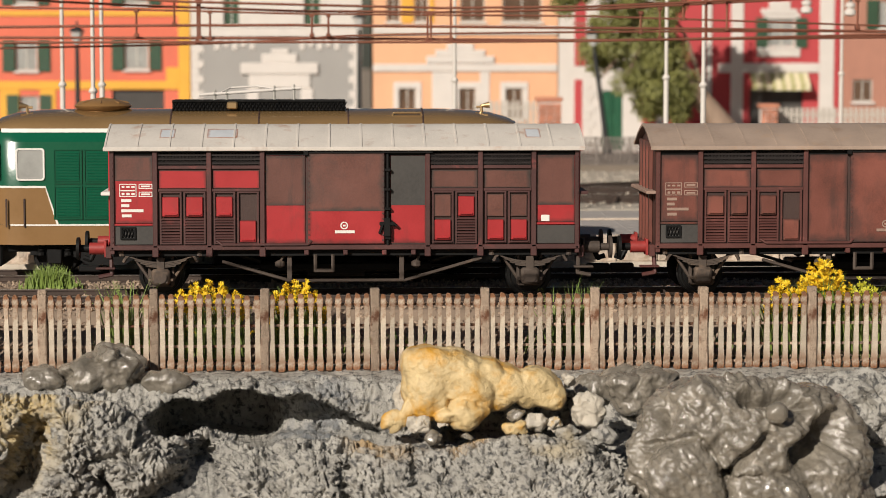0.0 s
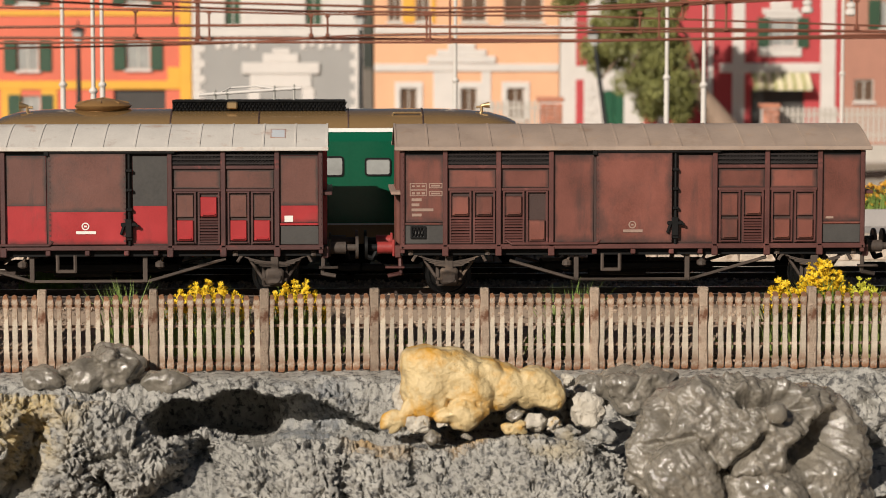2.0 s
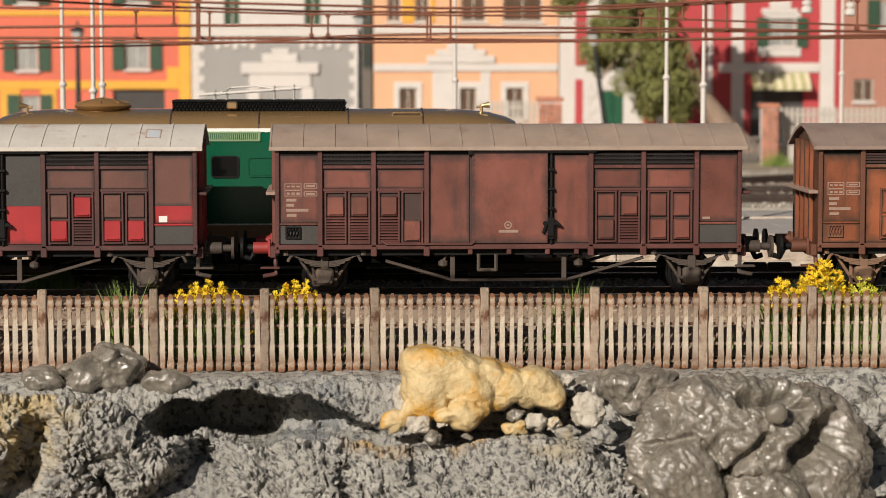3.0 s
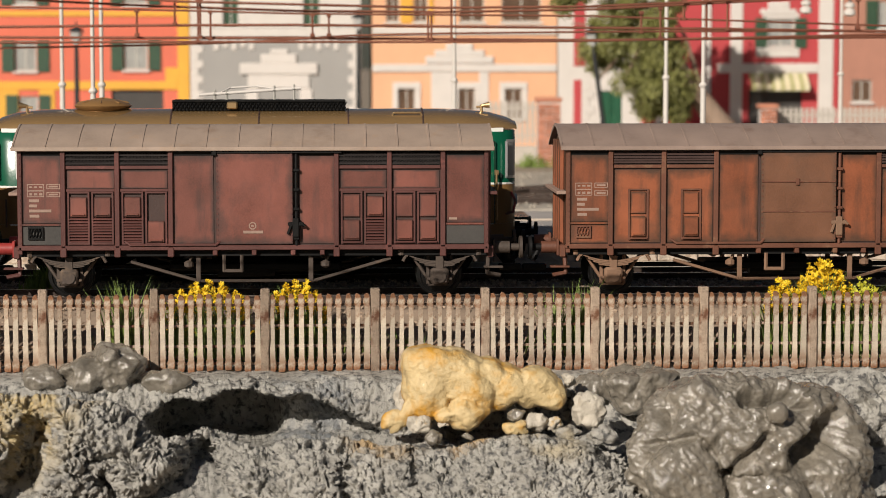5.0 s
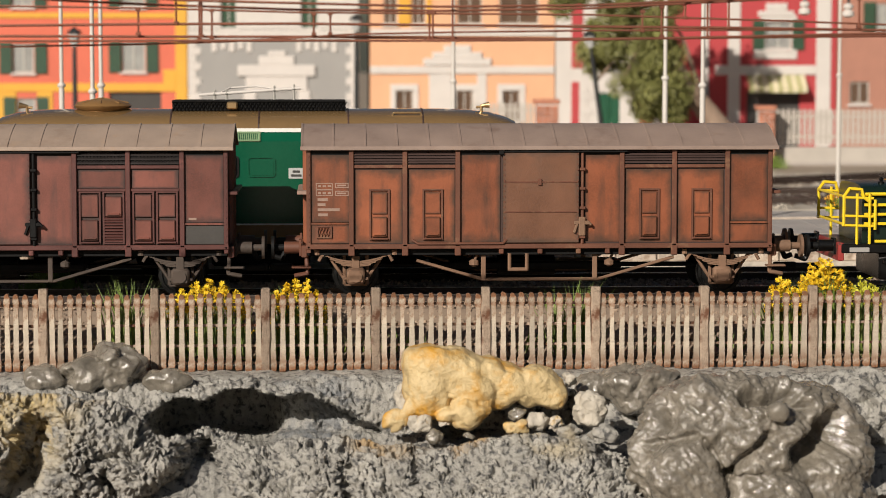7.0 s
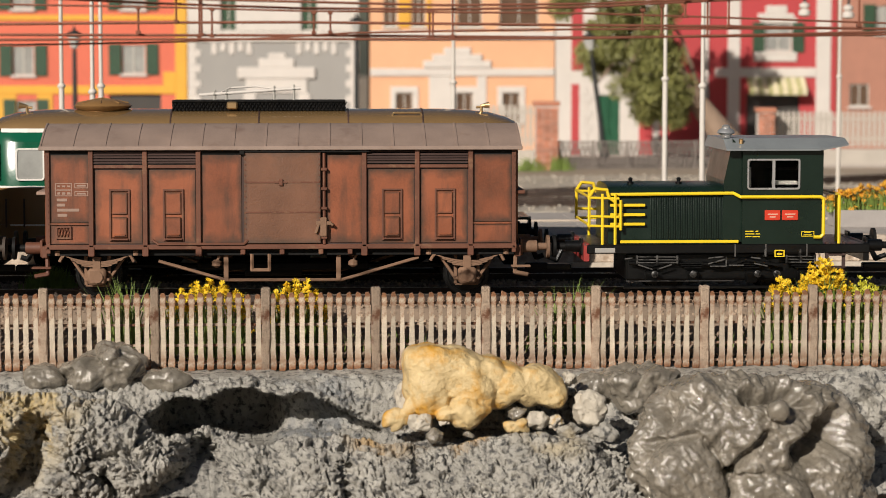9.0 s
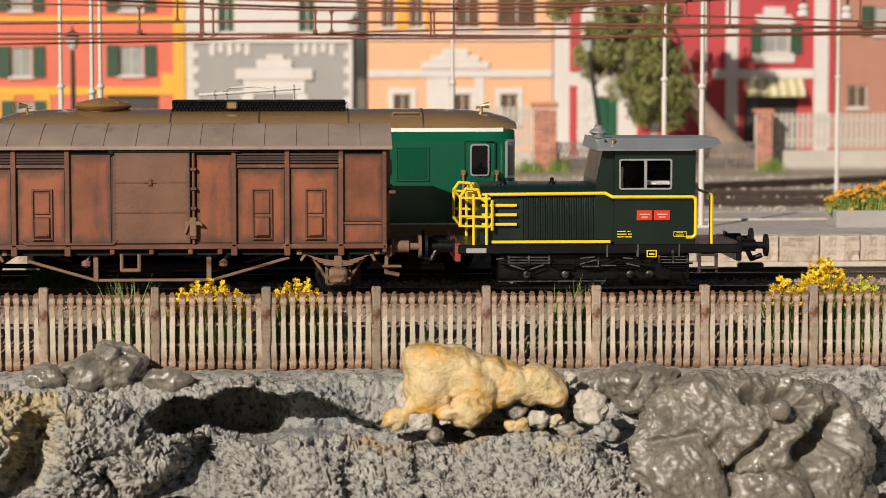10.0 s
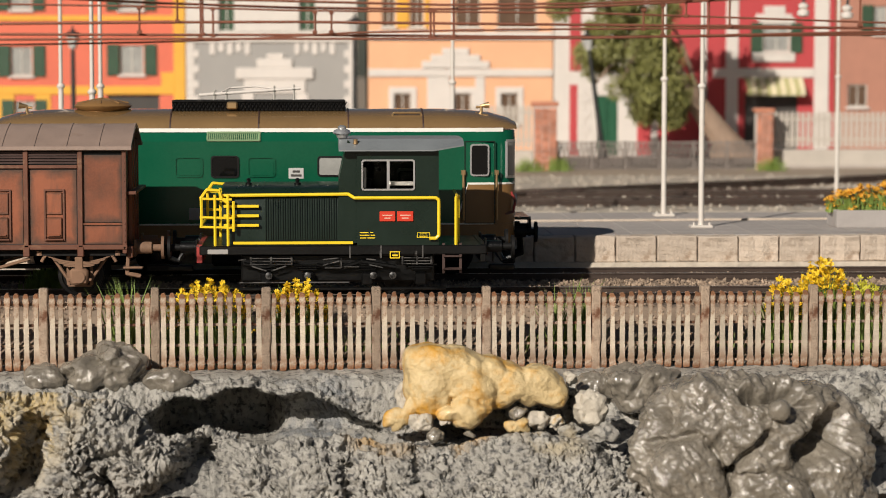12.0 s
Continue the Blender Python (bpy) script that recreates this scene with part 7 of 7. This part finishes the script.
    for xa, za, xb, zb in ((2.66, 0.83, 2.98, 0.86), (2.66, 0.71, 3.0, 0.8), (2.70, 0.66, 3.04, 0.66), (3.04, 0.66, 3.04, 0.86), (3.10, 0.68, 3.40, 0.68), (0.92, 0.82, 1.08, 0.84), (0.95, 0.36, 3.20, 0.36), (3.55, 0.84, 3.75, 0.82), (3.62, 0.72, 3.9, 0.66), (1.2, 0.70, 1.5, 0.6), (1.9, 0.70, 1.6, 0.6)):
        tube(bm, (xa, -1.3, za), (xb, -1.3, zb), 0.016, 6)
    part("brake_linkage", bm, GLINT_GREY, t, "grey steel linkage with painted glints")
    for xa in (1.55, 2.35, 3.7, 4.1):
        bm = B()
        lathe(bm, [(0.03, -0.03), (0.075, -0.02), (0.075, 0.03), (0.04, 0.05)], (0, 0, 0), 10)
        bm.transform(Matrix.Translation((xa, -1.29, 0.5)) @ Matrix.Rotation(radians(90), 4, "X"))
        part("axle_cap", bm, GLINT_GREY, t, smooth=True)
    bm = B()
    for xx in (3.22, 3.86, 4.72):
        box(bm, xx - 0.015, xx + 0.015, -1.33, -1.29, 0.86, 1.12, 0.005)
    for xx in (3.83, 4.12, 4.55):
        tube(bm, (xx, -1.2, 0.976), (xx + 0.05, -1.2, 0.976), 0.125, 14)
    part("tank_strap", bm, GLINT_GREY, t)
    for x in (1.492, 2.359, 3.574, 4.677):
        bm = B()
        for i in range(3):
            box(bm, x - 0.34 + 0.08 * i, x + 0.34 - 0.08 * i, -1.24, -1.12, 0.70 - i * 0.045, 0.73 - i * 0.045, 0.006)
        box(bm, x - 0.12, x + 0.12, -1.26, -1.1, 0.3, 0.56, 0.03)
        part("spring_pack", bm, GLOSS_BLACK, t)
    bm = B()
    path_tube(bm, [(1.031, -1.25, 0.744), (1.492, -1.25, 0.674), (2.070, -1.25, 0.813)], 0.04, 6)
    path_tube(bm, [(2.532, -1.25, 0.720), (2.995, -1.25, 0.650), (3.458, -1.25, 0.790), (4.154, -1.25, 0.674)], 0.04, 6)
    tube(bm, (0.915, -1.2, 0.22), (5.200, -1.2, 0.22), 0.035, 6)
    part("brake_rigging", bm, GLOSS_BLACK, t)
    for x, way in ((0.132, -1), (5.968, 1)):
        bm = B()
        box(bm, x - 0.06, x + 0.06, -1.3, 1.3, 0.767, zf - 0.02, 0.015)
        part("buffer_beam", bm, BUFFER_RED if way < 0 else GLOSS_BLACK, t, "red buffer beam" if way < 0 else "")
        for yb in (-0.88, 0.88):
            buffer(t, x + way * 0.05, yb, 1.06, way, GLOSS_BLACK, BLACK)
        bm = B()
        path_tube(bm, [(x, 0, 0.95), (x + way * 0.4, 0, 0.9), (x + way * 0.5, 0, 0.7), (x + way * 0.72, 0, 0.78)], 0.055, 8)
        box(bm, *sorted((x + way * 0.2, x + way * 0.75)), -0.1, 0.1, 0.5, 0.62, 0.03)
        part("coupling", bm, GLOSS_BLACK, t)
    ws = [wheelset(t, x, 0.42, material=GLOSS_BLACK) for x in (1.838, 4.212)]
    return t, ws


MOVERS.append((29.0, *shunter(), 0.42))

# ---- plants ----
def blade(bm, rng, x, y, z, h, w, lean):
    a = rng.uniform(0, 6.283)
    dx, dy = math.cos(a) * lean * h, math.sin(a) * lean * h
    px, py = -math.sin(a) * w / 2, math.cos(a) * w / 2
    if rng.random() < 0.7:
        px, py = w / 2, 0.0
    v = [bm.verts.new(c) for c in ((x - px, y - py, z), (x + px, y + py, z), (x + px * 0.7 + dx * 0.4, y + py * 0.7 + dy * 0.4, z + h * 0.6), (x - px * 0.7 + dx * 0.4, y - py * 0.7 + dy * 0.4, z + h * 0.6), (x + dx, y + dy, z + h))]
    bm.faces.new(v[:4]), bm.faces.new((v[3], v[2], v[4]))


def tuft(x, y, z, w, h, n, seed, label="green grass tuft growing behind the fence", yellowish=False):
    rng = random.Random(seed)
    t = thing("grass_tuft", x, y, z, label, "grass", "grass tufts", "stuff")
    bm = B()
    for _ in range(n):
        u = rng.gauss(0, 0.45)
        blade(bm, rng, u * w, rng.uniform(-0.2, 0.2), 0, h * rng.uniform(0.45, 1.0) * math.exp(-0.5 * u * u), rng.uniform(0.02, 0.045), rng.uniform(0.05, 0.55))
    part("blades", bm, GRASS, t)


def petals(bm, rng, x, y, z, r):
    """A small flower head of cupped petals."""
    n = rng.randint(5, 7)
    tilt = Euler((rng.uniform(-0.9, 0.9), rng.uniform(-0.9, 0.9), rng.uniform(0, 6))).to_matrix()
    c = Vector((x, y, z))
    for i in range(n):
        a, b = 6.283 * i / n, 6.283 * (i + 0.75) / n
        m = (a + b) / 2
        v = [c, c + tilt @ Vector((r * 0.8 * math.cos(a), r * 0.8 * math.sin(a), r * 0.5)), c + tilt @ Vector((r * math.cos(m), r * math.sin(m), r * 0.75)), c + tilt @ Vector((r * 0.8 * math.cos(b), r * 0.8 * math.sin(b), r * 0.5))]
        bm.faces.new([bm.verts.new(q) for q in v])
    q = [bm.verts.new(c + tilt @ Vector(k) * r * 0.4) for k in ((1, 0, 0.3), (-0.5, 0.87, 0.3), (-0.5, -0.87, 0.3), (0, 0, 1))]
    for f in ((0, 1, 3), (1, 2, 3), (2, 0, 3)):
        bm.faces.new([q[i] for i in f])


def flowers(x, y, z, w, h, n, seed, petal, label, heads=0.07, dome=0.6, leaves=320, low=0.28, under=0):
    rng = random.Random(seed)
    t = thing("flower_clump", x, y, z, label, "flowers", "flower clumps")
    bm = B()
    for _ in range(leaves):
        u = rng.uniform(-1, 1)
        blade(bm, rng, u * w * 0.5, rng.uniform(-0.25, 0.25), 0, h * rng.uniform(0.5, 0.95) * (1 - dome * u * u), rng.uniform(0.02, 0.05), rng.uniform(0.05, 0.4))
    part("leaves", bm, GRASS, t, "green leaves and stems")
    bm = B()
    for _ in range(n):
        u = rng.uniform(-1, 1)
        top = h * (1 - dome * u * u) * (0.92 + 0.08 * math.sin(u * 17 + seed))
        petals(bm, rng, u * w * 0.5, rng.uniform(-0.3, 0.3), top * (1 - low * rng.random() ** 1.3), heads * rng.uniform(0.7, 1.25))
    for _ in range(under):
        u = rng.uniform(-1, 1)
        petals(bm, rng, u * w * 0.6, rng.uniform(-0.3, 0.2), h * rng.uniform(0.3, 0.75), heads * rng.uniform(0.5, 0.9))
    tagged(part("blossoms", bm, petal, t, "many small bright blossoms"), kind="stuff")


GY = -3.3
flowers(-2.357, GY, -0.95, 1.55, 0.621 + 0.95, 420, 1, PETAL, "bright yellow flower clump behind the fence", heads=0.055, dome=0.25, under=160)
flowers(-0.590, GY, -0.95, 1.12, 0.621 + 0.95, 330, 2, PETAL, "bright yellow flower clump behind the fence", heads=0.055, dome=0.3, under=140)
flowers(9.912, -3.2, -0.95, 1.05, 0.982 + 0.95, 560, 3, PETAL, "tall bright yellow flower clump behind the fence", heads=0.055, dome=0.3, under=60)
flowers(9.100, GY, -0.95, 0.7, 0.564 + 0.95, 130, 4, PETAL, "bright yellow flower clump behind the fence", dome=0.3)
flowers(10.717, GY, -0.95, 0.7, 0.609 + 0.95, 120, 5, mat("lime_petal", (0.55, 0.52, 0.04), 0.6, var=0.2, bump=0.0), "yellow-green flower clump behind the fence", dome=0.3)
tuft(-3.931, GY, -0.9, 0.5, 0.744 + 0.9, 130, 6)
tuft(4.806, GY, -0.9, 0.6, 0.722 + 0.9, 120, 7)
tuft(-6.085, 2.3, -0.12, 0.55, 0.485 + 0.12, 480, 8, "dense green grass tuft between the tracks")
tuft(6.375, GY, -0.9, 0.5, 0.5, 40, 12)
for k, xx in enumerate((0.685, 1.576, 3.920, 8.079)):
    tuft(xx, -3.2, -0.9, 0.6, 0.55, 30, 30 + k, "sparse grass tuft at the fence foot")


def planter():
    x0, x1, y, z = 12.940, 12.940 + 3.2, 9.6, 0.652
    t = thing("planter", x0, y, z, "pale stone planter box on the platform", "planter")
    bm = B()
    w, d, h = x1 - x0, 1.2, 1.098 - 0.652
    for a, b, c, e in ((0, w, 0, 0.12), (0, w, d - 0.12, d), (0, 0.12, 0.12, d - 0.12), (w - 0.12, w, 0.12, d - 0.12)):
        box(bm, a, b, c, e, 0, h, 0.015)
    part("trough", bm, PAVING, t)
    bm = B()
    box(bm, 0.12, w - 0.12, 0.12, d - 0.12, 0.02, h - 0.06)
    part("soil", bm, EARTH, t)
    flowers(x0 + w / 2 - 0.1, y + 0.6, z + h - 0.08, w * 1.02, 1.832 - (1.072), 420, 9, PETAL_ORANGE, "orange and yellow flowers filling a planter", 0.075, 0.45, 600, 0.9)


planter()
for k, (xx, yy) in enumerate(((8.666, 52), (19.209, 52), (9.906, 52.2))):
    tuft(xx, yy, 0.05, 0.7, 0.75, 120, 50 + k, "bright green grass tuft at a pillar foot")


def tree():
    """A leaning trunk with limbs and a crown of leaf clumps with gaps."""
    rng = random.Random(21)
    x, y = 18.730, 57.0
    t = thing("tree", x, y, 0.15, "leafy dark green tree with a leaning brown trunk", "tree")

    pts = [Vector((0, 0, 0)), Vector((-0.5, 0, 0.9)), Vector((-1.6, 0, 2.3)), Vector((-2.6, 0, 3.6)), Vector((-3.4, 0.1, 5.2)), Vector((-4.0, 0, 7.0))]
    bm = B()
    rad = [1.4, 0.85, 0.62, 0.45, 0.3, 0.12]
    rings = []
    for p, r in zip(pts, rad):
        rings.append([bm.verts.new(p + Vector((r * math.cos(6.283 * i / 12), r * math.sin(6.283 * i / 12), 0)) * (1 + 0.15 * noise.noise(p * 2 + Vector((i, 0, 0))))) for i in range(12)])
    for a, b in zip(rings, rings[1:]):
        for i in range(12):
            bm.faces.new((a[i], a[(i + 1) % 12], b[(i + 1) % 12], b[i]))
    bm.faces.new(rings[-1])
    part("trunk", bm, BARK, t, "leaning tapered brown trunk", smooth=True)
    cx = 13.2 - x
    limbs = []
    for k in range(9):
        a = pts[2 + k % 4]
        e = Vector((cx + rng.uniform(-2.4, 2.2), rng.uniform(-1.6, 1.6), rng.uniform(3.2, 8.2)))
        limbs.append(e)
        bm = B()
        m = (a + e) / 2 + Vector((rng.uniform(-0.3, 0.3), rng.uniform(-0.3, 0.3), 0.3))
        tube(bm, a, m, 0.13, 8, 0.09), tube(bm, m, e, 0.09, 8, 0.03)
        part("limb", bm, BARK, t, smooth=True)
    bm = B()
    clumps = []
    for k in range(135):
        u = rng.uniform(-1, 1)
        zc = rng.uniform(2.0, 9.6)
        low = max(0.0, 5.6 - zc)
        half = 2.75 - 0.56 * low
        clumps.append((Vector((cx + u * half + 0.55 * low, rng.uniform(-1.5, 1.3), zc)), rng.uniform(0.4, 0.8)))
    for c, r in clumps:
        for _ in range(260):
            d = Vector((rng.gauss(0, 1), rng.gauss(0, 1), rng.gauss(0, 1)))
            p = c + d.normalized() * r * rng.uniform(0.4, 1.0)
            s = rng.uniform(0.06, 0.13)
            q = Euler((rng.uniform(0, 6), rng.uniform(0, 6), rng.uniform(0, 6))).to_matrix()
            v = [bm.verts.new(p + q @ (Vector(k) * s)) for k in ((-1, 0, 0), (0, -0.5, 0.1), (1, 0, 0), (0, 0.5, 0.1))]
            bm.faces.new(v)
    part("crown", bm, LEAF, t, "uneven crown of small leaves")


tree()

# ---- what moves ----
TRAVEL = [(0.0, 0.0), (0.5, -1.321), (1.0, -2.655), (1.5, -3.955), (2.0, -5.275), (2.5, -6.52), (3.2, -8.39), (4.8, -12.575), (5.5, -14.42), (6.0, -15.768), (6.5, -17.115), (7.0, -18.45),
          (8.8, -23.232), (9.5, -25.1), (10.0, -26.438), (10.5, -27.775), (11.0, -29.11), (11.5, -30.443), (12.0, -31.755)]


def travel(t):
    return float(np.interp(t, [r[0] for r in TRAVEL], [r[1] for r in TRAVEL]))


def motions():
    """The train rolls past to the left; each wheelset turns with it."""
    for x, t, sets, r in MOVERS:
        walk(t, [(s, pose((x + d) * K, 0, 0)) for s, d in TRAVEL])
        for w in sets:
            p = w.location.copy()
            walk(w, [(0.25 * i, Matrix.Translation(p) @ pose(0, 0, 0, 0, math.degrees(travel(0.25 * i) / r), 0)) for i in range(49)])


motions()
